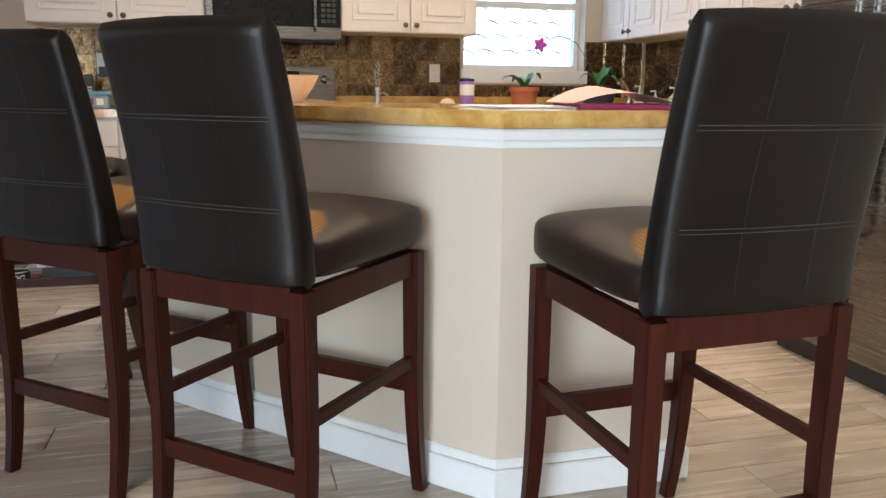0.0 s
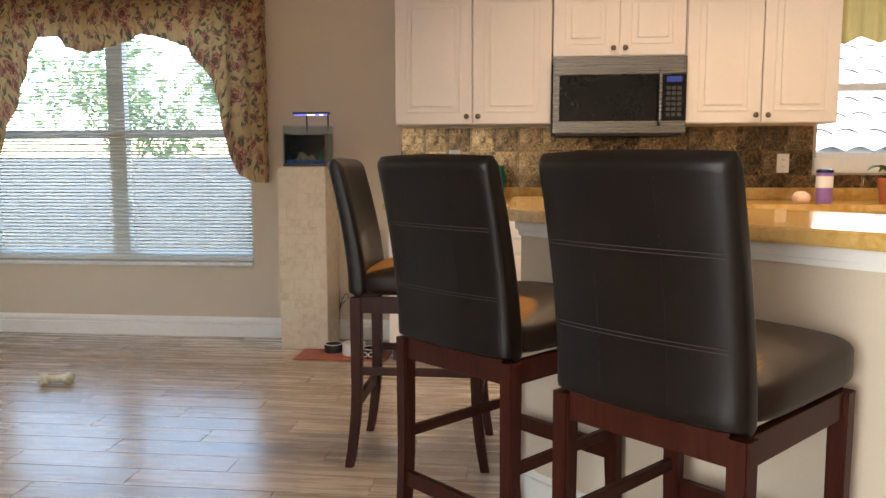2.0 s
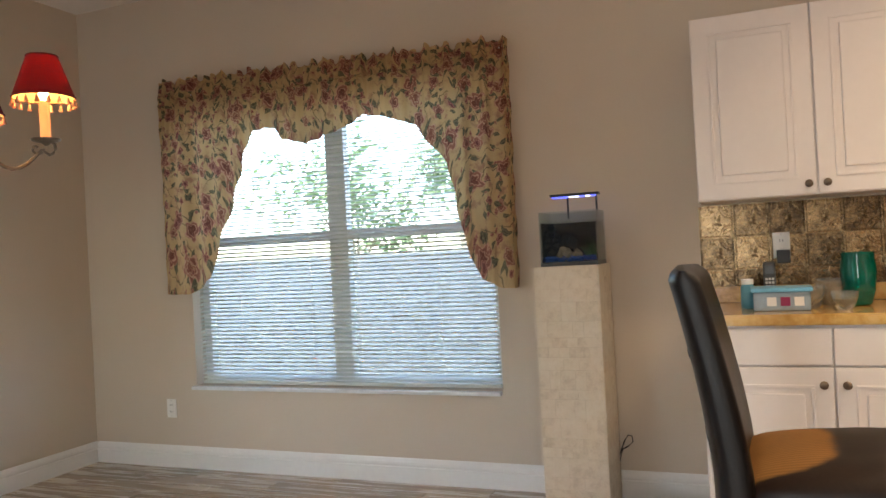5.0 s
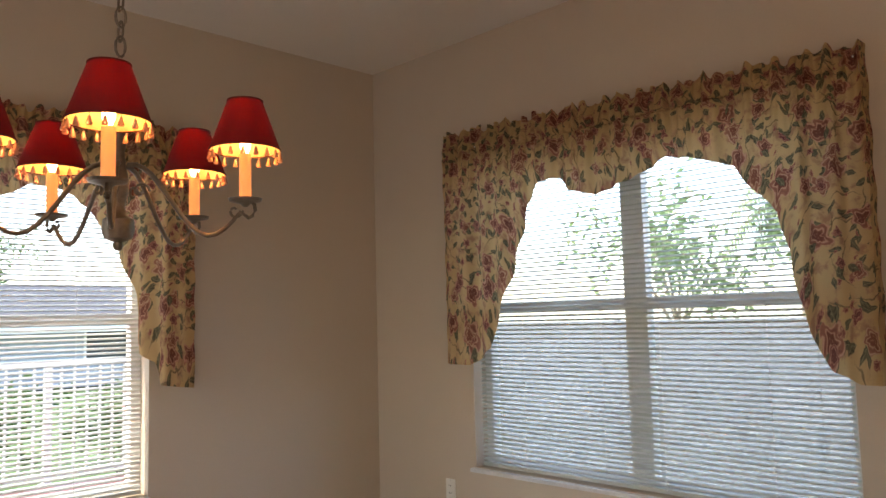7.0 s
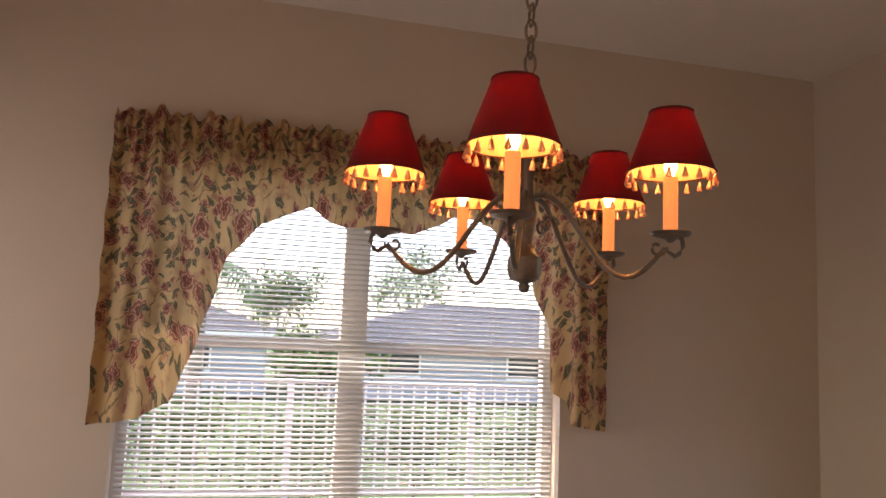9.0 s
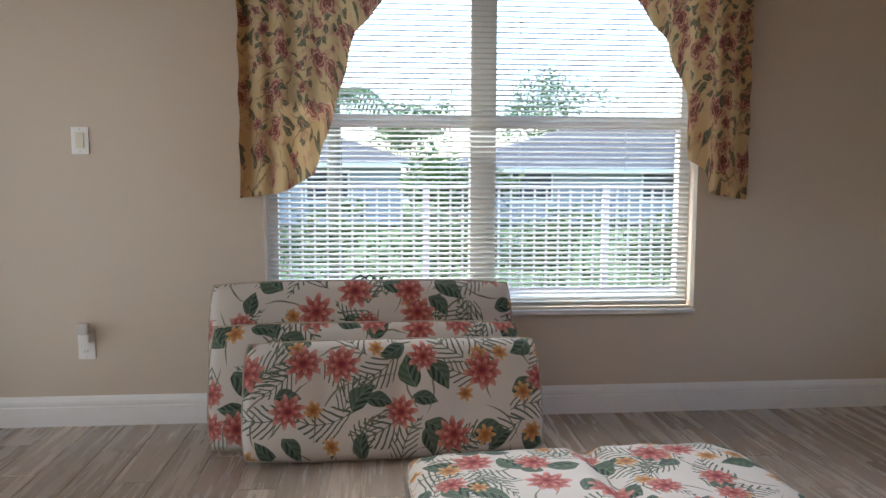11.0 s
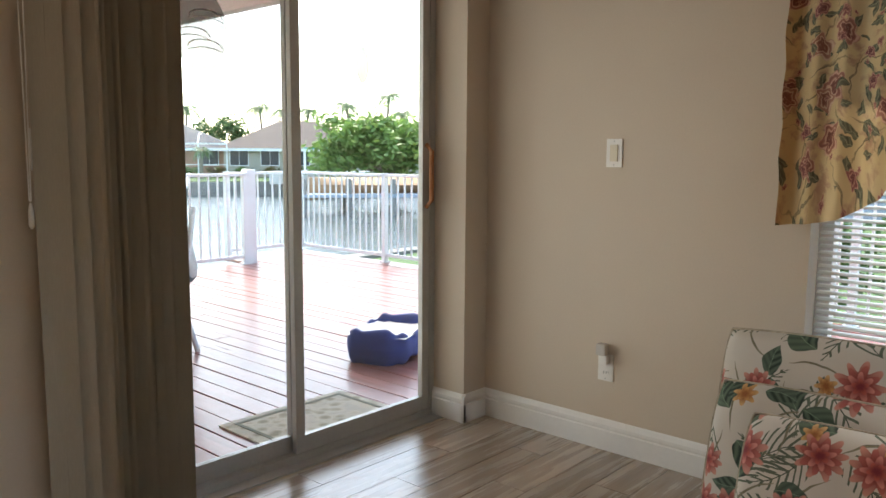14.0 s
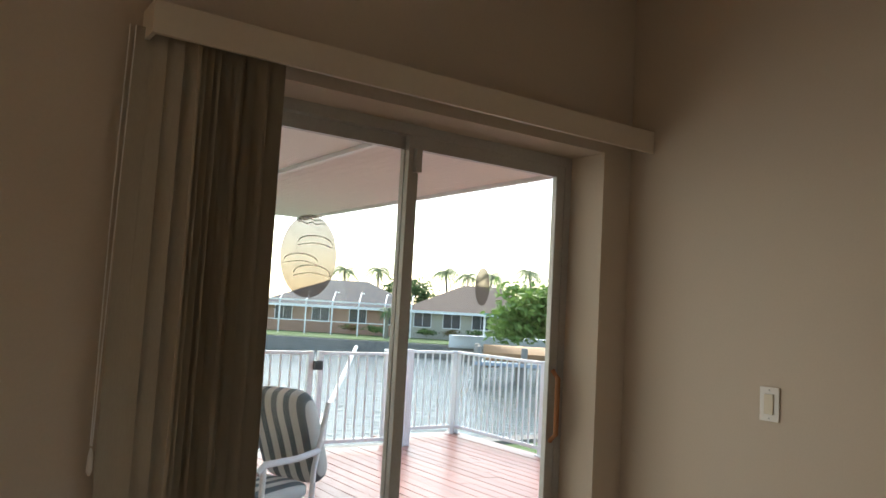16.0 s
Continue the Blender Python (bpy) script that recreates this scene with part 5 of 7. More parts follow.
CU = "tropical floral outdoor cushion"
t1 = [(0.27, 0.5, 0.14, 0.25), (0.5, 0.5, 0.2, 0.08), (0.73, 0.5, 0.14, 0.25)]
c = thing("outdoor_cushion", pose(0.19, -3.04, 0.02, 0, 0, 90), CU + ", standing against the wall", "cushion", "floral cushions")
pad(c, 1.30, 0.67, 0.11, 1, t1, 1).matrix_basis = pose(0, -0.03, 0.315, 80) @ pose(0, 0, 0)
c = thing("outdoor_cushion", pose(0.30, -3.02, 0.015, 0, 0, 90), CU + ", leaning second in the row", "cushion", "floral cushions")
pad(c, 1.30, 0.52, 0.12, 1, t1, 4).matrix_basis = pose(0, -0.03, 0.235, 74)
c = thing("outdoor_cushion", pose(0.43, -2.91, 0.015, 0, 0, 92), CU + ", leaning in front of others", "cushion", "floral cushions")
pad(c, 1.20, 0.47, 0.14, 1, t1, 7).matrix_basis = pose(0, -0.03, 0.215, 70)
c = thing("outdoor_cushion", pose(1.06, -2.23, 0.0, 0, 0, 92), CU + ", lying flat on the floor", "cushion", "floral cushions")
pad(c, 1.28, 0.76, 0.11, 1, [(0.53, 0.5, 0.35, 0.001)], 9).matrix_basis = pose(0, 0, 0.056)
# ties and tag
for y0 in (-3.02, -2.98):
    bm = bmesh.new()
    tube(bm, [(0.10, y0, 0.63), (0.10, y0 + 0.03, 0.675), (0.10, y0 + 0.06, 0.67), (0.10, y0 + 0.03, 0.64), (0.10, y0 - 0.03, 0.68), (0.10, y0 - 0.07, 0.66)], 0.004, 6)
    tagged(part("cushion_tie", bm, M_BLKPL), "knotted dark fabric tie on the cushion top", "cushion tie")
# toys
M_TOY = plain("pale_toy", (0.55, 0.56, 0.46), 0.7, var=0.3, big=30, bump=0.3)
ty = thing("dog_toy", pose(2.13, -1.22, 0.03, 0, 0, 25), "small pale green bone-shaped dog toy on the floor", "toy")
part("middle", tube(bmesh.new(), [(-0.06, 0, 0), (0, 0, 0), (0.06, 0, 0)], 0.022, 12), M_TOY, ty)
for x in (-0.06, 0.06):
    bm = bmesh.new()
    for y in (-0.018, 0.018):
        bmesh.ops.create_uvsphere(bm, u_segments=14, v_segments=10, radius=0.029, matrix=Matrix.Translation((x, y, 0)))
    part("knob_end", bm, M_TOY, ty)
rp2 = thing("rag_toy", pose(1.2, -1.55, 0.0), "crumpled reddish cloth dog toy on the floor", "toy")
bm = bmesh.new()
bmesh.ops.create_icosphere(bm, subdivisions=4, radius=0.07)
for v in bm.verts:
    v.co *= 0.8 + 0.5 * noise.noise(v.co * 25)
    v.co.z = max(-0.03, v.co.z * 0.45)
part("cloth", bm, plain("reddish_cloth", (0.40, 0.16, 0.13), 0.9, var=0.5, big=25), rp2, m=pose(0, 0, 0.031), smooth=True)
# bowls and mat
tagged(part("feeding_mat", boxm(3.24, -0.60, 0.004, 3.80, -0.34, 0.010, bevel=0.002), plain("red_mat", (0.30, 0.09, 0.06), 0.7, var=0.35, big=10)), "reddish brown feeding mat under the bowls", "mat")
for x, y, r, hgt, mm, lb_ in ((3.44, -0.40, 0.058, 0.05, M_BLKPL, "black and white ceramic dog bowl"), (3.58, -0.45, 0.072, 0.07, M_PLATE, "white ceramic dog bowl"), (3.71, -0.51, 0.062, 0.055, M_BLKPL, "black ceramic dog bowl lettered DOG")):
    bw = thing("dog_bowl", pose(x, y, 0.0101), lb_, "dog bowl", "dog bowls")
    part("bowl", lathe(bmesh.new(), ((r * 0.95, 0), (r, 0.006), (r * 0.97, hgt), (r * 0.88, hgt), (r * 0.82, 0.012), (0, 0.01)), 32), mm, bw, smooth=True)
    part("rim", tube(bmesh.new(), [(r * 0.925 * math.cos(q), r * 0.925 * math.sin(q), hgt) for q in [2 * math.pi * i / 32 for i in range(32)]], r * 0.05, 6, True), M_PLATE, bw)
# lettering on the front bowl
cu = bpy.data.curves.new("letters", "FONT")
cu.body, cu.size, cu.extrude, cu.align_x = "DOG", 0.046, 0.0012, "CENTER"
tmp = new("letters", cu)
dg = bpy.context.evaluated_depsgraph_get()
me = bpy.data.meshes.new_from_object(tmp.evaluated_get(dg))
bpy.data.objects.remove(tmp)
me.materials.append(M_PLATE)
lt = new("lettering", me)
lt.parent = bw
lt.matrix_basis = pose(0.0, -0.0635, 0.012, 90)

# ---- outdoors: water, banks, deck ----
M_WATER2 = Net("canal_water")
wv = M_WATER2.coords("Object", (1, 2.5, 1))
M_WATER2.bump(M_WATER2.noise(wv, 0.8, 5, 0.6), 0.5, 0.25)
M_WATER2 = M_WATER2.set((0.10, 0.13, 0.13), 0.08)
M_GRASS = plain("lawn", (0.065, 0.12, 0.03), 0.9, var=0.35, big=0.4, fine=12, bump=0.5, dist=0.03)
M_SEAW = plain("seawall_concrete", (0.22, 0.21, 0.19), 0.9, var=0.3)
M_STUC1 = plain("pale_stucco", (0.46, 0.42, 0.34), 0.8)
M_STUC2 = plain("peach_stucco", (0.40, 0.23, 0.16), 0.8)
M_ROOF1 = plain("brown_roof_tile", (0.085, 0.060, 0.052), 0.8, var=0.25, big=2, fine=14, bump=0.4, dist=0.02)
M_ROOF2 = plain("slate_roof_tile", (0.060, 0.062, 0.072), 0.8, var=0.25, big=2, fine=14, bump=0.4, dist=0.02)
M_ROOF3 = plain("pale_roof_tile", (0.66, 0.64, 0.66), 0.7, var=0.12, big=2, fine=20, bump=0.3)
M_WIN = plain("dark_window", (0.05, 0.06, 0.07), 0.15, var=0.3, bump=0)
M_TRUNK = plain("palm_trunk", (0.24, 0.20, 0.16), 0.9, var=0.3, big=6, fine=40, bump=0.5, stretch=(1, 1, 6))
M_PALM = foliage("palm_frond", (0.05, 0.11, 0.035), (0.12, 0.20, 0.07))
M_LEAF = foliage("bright_leaf", (0.12, 0.22, 0.045), (0.24, 0.36, 0.10))
# haze over the north garden is put into these paler leaf colours
M_HAZED = foliage("sunlit_leaf", (0.16, 0.24, 0.10), (0.28, 0.35, 0.19))
M_LEAF2 = foliage("dark_leaf", (0.035, 0.09, 0.025), (0.10, 0.17, 0.05))
M_CONC = plain("patio_paint", (0.42, 0.42, 0.42), 0.8)

bm = bmesh.new()
sheet(bm, 4, 4, lambda u, v: ((u - 0.5) * 4000, (v - 0.5) * 4000, -1.6))
setting("water", bm, M_WATER2, "grey-green rippled canal water to the horizon", "water")
GZ = -0.62
bm = bmesh.new()
box(bm, -45, -13.2, -2.2, 60, 200, GZ - 0.06)
setting("ground", bm, M_GRASS, "green lawn round the house", "ground")
part("seawall", boxm(-45, -13.6, -2.2, 60, -13.2, GZ), M_SEAW)
tagged(bpy.data.objects["seawall"], "grey concrete seawall at the canal", "seawall", kind="structure")

FO, FF, FR = Vector((1.0, -5.0, 0)), Vector((-0.58, -0.815, 0)).normalized(), Vector((-0.815, 0.58, 0)).normalized()
FROT = math.degrees(math.atan2(FR.y, FR.x))


def far(dx, d, z=GZ):
    p = FO + FR * dx + FF * d
    return pose(p.x, p.y, z, 0, 0, FROT + 180)


bk = new("far_bank", mesh_of("far_bank", boxm(-350, -500, -2.0, 350, 0, 0), M_GRASS))
bk.matrix_basis = far(0, 52)
tagged(bk, "green lawn on the far bank", "ground", kind="structure")
sw = new("far_seawall", mesh_of("far_seawall", boxm(-350, 0, -2.0, 350, 0.5, -0.05), M_SEAW))
sw.matrix_basis = far(0, 52)
tagged(sw, "weathered concrete seawall on the far bank", "seawall", kind="structure")


def hip_roof(bm, x0, y0, x1, y1, z, rise, over=0.6):
    x0, y0, x1, y1 = x0 - over, y0 - over, x1 + over, y1 + over
    ins = min(x1 - x0, y1 - y0) / 2
    a = [bm.verts.new(p) for p in ((x0, y0, z), (x1, y0, z), (x1, y1, z), (x0, y1, z))]
    if x1 - x0 >= y1 - y0:
        r = [bm.verts.new((x0 + ins, (y0 + y1) / 2, z + rise)), bm.verts.new((x1 - ins, (y0 + y1) / 2, z + rise))]
        fs = ((a[0], a[1], r[1], r[0]), (a[1], a[2], r[1]), (a[2], a[3], r[0], r[1]), (a[3], a[0], r[0]))
    else:
        r = [bm.verts.new(((x0 + x1) / 2, y0 + ins, z + rise)), bm.verts.new(((x0 + x1) / 2, y1 - ins, z + rise))]
        fs = ((a[0], a[1], r[0]), (a[1], a[2], r[1], r[0]), (a[2], a[3], r[1]), (a[3], a[0], r[0], r[1]))
    for f in fs:
        bm.faces.new(f)
    bm.faces.new(a[::-1])


def house(m, w, d, h, rise, wallm, roofm, label, wins=3, cage=False):
    """A one-storey house with a hip roof; its front faces +y at y = 0."""
    t = thing("house", m, label, "house", "houses across the canal")
    part("wall", boxm(0, -d, 0, w, 0, h), wallm, t)
    bm = bmesh.new()
    hip_roof(bm, 0, -d, w, 0, h, rise)
    part("roof", bm, roofm, t)
    part("fascia", boxm(-0.62, 0.58, h - 0.22, w + 0.62, 0.64, h - 0.002), M_RAIL, t)
    for i in range(wins):
        x = w * (i + 0.5) / wins
        f = part("window", boxm(x - 0.75, 0.002, 0.9, x + 0.75, 0.06, 2.2), M_RAIL, t)
        for k in (0, 1):
            part("pane", boxm(x - 0.68 + k * 0.7, 0.062, 0.97, x - 0.02 + k * 0.7, 0.08, 2.13), M_WIN, f)
    if cage:
        for i in range(7):
            part("cage_post", boxm(w * i / 6 - 0.05, 3.9, 0, w * i / 6 + 0.05, 4.0, 2.6), M_RAIL, t)
            part("cage_beam", tube(bmesh.new(), [(w * i / 6, 3.95, 2.6), (w * i / 6, 2.6, 3.4), (w * i / 6, 0.6, 3.4)], 0.05, 6), M_RAIL, t)
        part("cage_rail", boxm(0, 3.9, 2.55, w, 4.0, 2.65), M_RAIL, t)
        part("cage_rail", boxm(0, 3.9, 1.0, w, 4.0, 1.06), M_RAIL, t)
    return t


house(far(-3.2, 62), 12.5, 9, 2.3, 2.3, M_STUC2, M_ROOF2, "peach stucco house with grey hip roof and screened patio", 4, True)
house(far(8.4, 61), 12.0, 9, 2.3, 2.4, M_STUC1, M_ROOF1, "pale stucco house with brown hip roof", 5)
house(far(16.5, 69), 9, 8, 2.4, 1.6, M_STUC1, M_ROOF3, "cream house with pale hip roof", 3)
house(far(-17, 62), 12, 9, 2.35, 1.75, M_STUC2, M_ROOF2, "peach stucco house with grey hip roof", 4, True)


def palm(m, h, spread, label, n=15, seed=0, leaves=None):
    rnd = random.Random(seed)
    t = thing("palm_tree", m, label, "palm tree", "palms")
    lean = rnd.uniform(-0.1, 0.1) * h
    bm = bmesh.new()
    tube(bm, [(lean * (k / 8) ** 2, 0, h * k / 8) for k in range(9)], lambda q: 0.16 - 0.06 * q, 8)
    part("trunk", bm, M_TRUNK, t)
    bm = bmesh.new()
    for i in range(n):
        a = 2 * math.pi * i / n + rnd.uniform(-0.15, 0.15)
        up = rnd.uniform(-0.15, 0.9)
        L = spread * rnd.uniform(0.8, 1.1)
        pts = []
        # slight emission stands in for the bulbs' light on the sleeves
        for k in range(11):
            s = k / 10
            r = L * (s - 0.18 * s * s)
            z = L * (up * s - (0.75 + 0.35 * up) * s * s)
            pts.append(Vector((lean + r * math.cos(a), r * math.sin(a), h + z)))
        side = Vector((-math.sin(a), math.cos(a), 0))
        for k in range(1, 11):
            d = (pts[k] - pts[k - 1])
            ll = L * 0.27 * math.sin(math.pi * (0.12 + 0.8 * k / 10))
            for s in (-1, 1):
                for q in (0, 0.5):
                    b = pts[k - 1] + d * q
                    tip = b + side * s * ll * 0.85 + d * 1.2 + Vector((0, 0, -ll * 0.45))
                    v = [bm.verts.new(b), bm.verts.new(b + d * 0.42), bm.verts.new(tip)]
                    bm.faces.new(v)
    part("crown", bm, leaves or M_PALM, t)
    return t


rr = random.Random(21)
for i, (dx, d, h) in enumerate(((-0.5, 76, 5.4), (3.5, 77, 5.3), (8.0, 74, 5.7), (10.4, 68, 6.2), (16.5, 74, 5.8), (19.4, 76, 6.0), (6.3, 57, 2.5), (-5, 57, 2.2), (13.4, 78, 5.2), (-8, 78, 5.4), (-11, 75, 5.0), (1.4, 78, 5.2))):
    palm(far(dx, d), h + (1.0 if h > 3 else 0), 2.1 if h > 3 else 1.1, "green fan palm on the far bank", 16, i)


def leaf_tree(m, h, r, mat, label, n, seed, trunk=0.45, size=0.16, name="tree", limbs=6):
    """A trunk with forking limbs and a crown of many small leaves in uneven clumps."""
    rnd = random.Random(seed)
    t = thing(name, m, label, "tree" if name == "tree" else "shrub")
    bm = bmesh.new()
    if trunk:
        tube(bm, [(0.1 * math.sin(k), 0.06 * math.cos(k * 2), h * trunk * k / 4) for k in range(5)], lambda q: 0.035 * h * (1 - 0.4 * q) * 0.6, 8)
    tips = []
    for i in range(limbs):
        a = 2 * math.pi * i / limbs + rnd.uniform(-0.4, 0.4)
        e = rnd.uniform(0.3, 1.0)
        tip = Vector((r * 0.75 * math.cos(a) * e, r * 0.75 * math.sin(a) * e, h * (0.62 + 0.33 * rnd.random())))
        tips.append(tip)
        tube(bm, [(0, 0, h * trunk * 0.9), tuple(tip * 0.5 + Vector((0, 0, h * trunk * 0.5))), tuple(tip)], lambda q: 0.012 * h * (1 - 0.8 * q), 6)
    part("trunk", bm, M_TRUNK, t)
    vs, fs = [], []
    for tip in tips + [Vector((0, 0, h * 0.85))]:
        for c in range(5):
            cc = tip + Vector((rnd.gauss(0, r * 0.24), rnd.gauss(0, r * 0.24), rnd.gauss(0, h * 0.09)))
            for k in range(n // (5 * (limbs + 1))):
                p = cc + Vector((rnd.gauss(0, r * 0.17), rnd.gauss(0, r * 0.17), rnd.gauss(0, h * 0.075)))
                u = Vector((rnd.gauss(0, 1), rnd.gauss(0, 1), rnd.gauss(0, 0.6))).normalized() * size
                w = u.cross(Vector((rnd.gauss(0, 1), rnd.gauss(0, 1), rnd.gauss(0, 1)))).normalized() * size * 0.4
                b = len(vs)
                vs += [p - u, p + w, p + u, p - w]
                fs.append((b, b + 1, b + 2, b + 3))
    me = bpy.data.meshes.new("crown")
    me.from_pydata(vs, [], fs)
    me.materials.append(mat)
    o = new("crown", me)
    o.parent = t
    return t


leaf_tree(far(6.6, 41, -1.2), 3.9, 3.4, M_LEAF, "bright green spreading tree beside the neighbouring dock", 13000, 2, 0.35, 0.24, limbs=12)
leaf_tree(far(10.4, 39, -1.2), 3.9, 3.6, M_LEAF, "bright green spreading tree beside the neighbouring dock", 13000, 3, 0.35, 0.24, limbs=12)
leaf_tree(far(14.5, 37, -1.2), 3.7, 3.4, M_LEAF, "bright green spreading tree beside the neighbouring dock", 11000, 5, 0.35, 0.24, limbs=12)
for i in range(12):
    leaf_tree(far(-12 + i * 2.9, 73 + 2 * (i % 3)), 3.0 + 0.7 * (i % 4), 1.9, M_LEAF2, "dark green garden tree behind the far houses", 900, 90 + i, 0.3, 0.24)
for i in range(9):
    leaf_tree(far(-8 + i * 2.0, 59), 0.8, 0.75, M_LEAF2 if i % 2 else foliage("bush_%s" % "abcdefghi"[i], (0.12, 0.04, 0.03), (0.10, 0.16, 0.04)), "low garden shrub on the far bank", 420, i, 0.2, 0.12, "shrub", 4)

# neighbouring dock with a covered boat lift
dk = thing("boat_dock", far(3.4, 33, -1.6), "grey timber dock with pale decking beside the canal", "dock")
M_TIMB = wood("grey_timber", (0.20, 0.18, 0.16), (0.34, 0.32, 0.29), 0.8, 2)
part("deck", boxm(-9, -3.2, 0.85, 2.2, 0, 1.0), plain("blue_grey_deck", (0.34, 0.40, 0.47), 0.7, var=0.2), dk)
for i in range(6):
    for y in (-3.0, -0.2):
        part("pile", lathe(bmesh.new(), ((0.16, -1.0), (0.15, 1.7), (0.02, 1.75)), 10, (-8.5 + i * 2.1, y, 0)), M_TIMB, dk)
bh = thing("boat", far(4.4, 34.6, -0.95), "pale covered motor boat beside the dock", "boat")
bm = bmesh.new()
sheet(bm, 12, 8, lambda u, v: ((u - 0.5) * 5.5, (v - 0.5) * 2.0 * math.sin(math.pi * min(1, u * 0.62 + 0.38)) ** 0.7, 0.75 - 0.75 * math.sin(math.pi * v) * (0.5 + 0.5 * u)))
sheet(bm, 12, 8, lambda u, v: ((u - 0.5) * 5.5, (v - 0.5) * 2.0 * math.sin(math.pi * min(1, u * 0.62 + 0.38)) ** 0.7, 0.76 + 0.35 * math.sin(math.pi * v)))
part("hull", bm, plain("orange_canvas", (0.42, 0.24, 0.12), 0.6), bh, smooth=True)
for dx, w in ((17, 0.3), (19.5, 0.3), (22, 0.3), (24.5, 0.3), (27, 0.3), (29.5, 0.3), (32, 0.3)):
    pl = thing("dock_post", far(dx * 0.55, 51.4, -1.7), "reddish timber dock post in the canal", "post", "far dock posts")
    part("post", boxm(-0.14, -0.14, 0, 0.14, 0.14, 2.2, bevel=0.02), plain("red_timber", (0.40, 0.13, 0.07), 0.7) if dx == 17 else bpy.data.materials["red_timber"], pl)
bl = thing("boat", far(3.4, 51.0, -1.5), "white and teal boat on a lift across the canal", "boat")
bm = bmesh.new()
sheet(bm, 12, 8, lambda u, v: ((u - 0.5) * 7, (v - 0.5) * 2.2 * math.sin(math.pi * min(1, u * 0.62 + 0.38)) ** 0.7, 1.6 - 0.9 * math.sin(math.pi * v)))
sheet(bm, 4, 4, lambda u, v: ((u - 0.5) * 6.6, (v - 0.5) * 2.0, 1.58))
part("hull", bm, M_RAIL, bl, smooth=True)
part("canopy", boxm(-1.6, -0.9, 3.1, 1.2, 0.9, 3.2), plain("teal_canvas", (0.10, 0.35, 0.35), 0.7), bl)
for x in (-1.5, 1.1):
    for y in (-0.85, 0.85):
        part("canopy_pole", boxm(x - 0.04, y - 0.04, 1.5, x + 0.04, y + 0.04, 3.1), M_RAIL, bl)

# near neighbours seen through the blinds and the kitchen window
nb = thing("neighbour_house", pose(3.4, 4.6, GZ), "neighbouring house with pale barrel-tile roof", "house")
part("wall", boxm(0, 0, 0, 16, 11, 1.85), M_STUC1, nb)
bm = bmesh.new()
hip_roof(bm, 0, 0, 16, 11, 1.86, 3.3, 0.7)
part("roof", bm, M_ROOF3, nb)
bm = bmesh.new()
for r in range(9):
    y0, z0 = -0.7 + r * 0.40, 1.90 + r * 0.40 * 3.3 / 6.2
    sheet(bm, 150, 1, lambda u, v: (u * 9 + 0.5, y0 + v * 0.43, z0 + v * 0.43 * 3.3 / 6.2 + 0.05 * abs(math.sin(u * 9 / 0.30 * math.pi)) + 0.03 * (1 - v)))
tagged(part("roof_tile", bm, M_ROOF3, nb), "rows of pale barrel tiles", kind="stuff")
M_GSTUC = plain("grey_stucco", (0.34, 0.37, 0.42), 0.8)
for y0, length, wall_h, rise, lab in ((-17.0, 15.0, 2.15, 1.75, "grey stucco house with slate hip roof beyond the railing"), (0.2, 14.0, 2.0, 1.6, "blue-grey stucco house with low slate hip roof")):
    nb2 = thing("neighbour_house", pose(-32, y0, GZ), lab, "house")
    part("wall", boxm(0, 0, 0, 9, length, wall_h), M_GSTUC, nb2)
    bm = bmesh.new()
    hip_roof(bm, 0, 0, 9, length, wall_h + 0.01, rise, 0.6)
    part("roof", bm, M_ROOF2, nb2)
    part("fascia", boxm(9.61, -0.6, wall_h - 0.2, 9.66, length + 0.6, wall_h + 0.03), M_RAIL, nb2)
    for i in range(3):
        y = length * (i + 0.5) / 3 - 0.75
        wn_ = part("window", boxm(9.002, y, 0.8, 9.05, y + 1.5, 1.9), M_RAIL, nb2)
        part("pane", boxm(9.052, y + 0.07, 0.87, 9.06, y + 1.43, 1.83), M_WIN, wn_)
for i, (x, y, h, r) in enumerate(((-40, 6.5, 9.5, 3.0), (-36, -1.0, 7.2, 2.4), (-14, -1.2, 2.6, 1.5), (-1.8, 15.5, 6.4, 2.6), (2.4, 17.5, 6.6, 2.6), (-5.5, 14.0, 6.0, 2.4), (-36, -9.5, 6.6, 2.4))):
    leaf_tree(pose(x, y, GZ), h * 0.72, r * 0.85, M_HAZED if y > 10 else M_LEAF2, "leafy green garden tree behind the house", 1500 if y > 10 else 3000, 40 + i, 0.35, 0.13)
for x, y, h, k in ((-0.6, 13.0, 3.9, 77), (-2.6, 14.5, 4.4, 79), (1.7, 15.0, 4.0, 80)):
    palm(pose(x, y, GZ), h, 2.0, "green palm outside the window, paled by haze", 18, k, M_HAZED)
palm(pose(-9.3, -3.6, GZ), 3.0, 1.4, "green palm beyond the railing", 14, 78)
for i in range(8):
    leaf_tree(pose(-5.4 + 0.3 * (i % 3), -9 + i * 1.35, GZ), 1.2, 0.8, M_LEAF2, "low green hedge shrub beyond the railing", 700, 60 + i, 0.2, 0.07, "shrub", 5)

fc = thing("garden_fence", pose(-8, 3.5, GZ), "blue-grey panel fence outside the window", "fence")
M_FENCE = plain("fence_vinyl", (0.125, 0.14, 0.16), 0.6, var=0.08)
for i in range(6):
    part("panel", boxm(i * 1.88 + 0.032, -0.02, 0.05, i * 1.88 + 1.848, 0.02, 1.88, bevel=0.004), M_FENCE, fc)
    part("post", boxm(i * 1.88 - 0.031, -0.024, -0.1, i * 1.88 + 0.031, 0.024, 1.89, bevel=0.006), M_FENCE, fc)

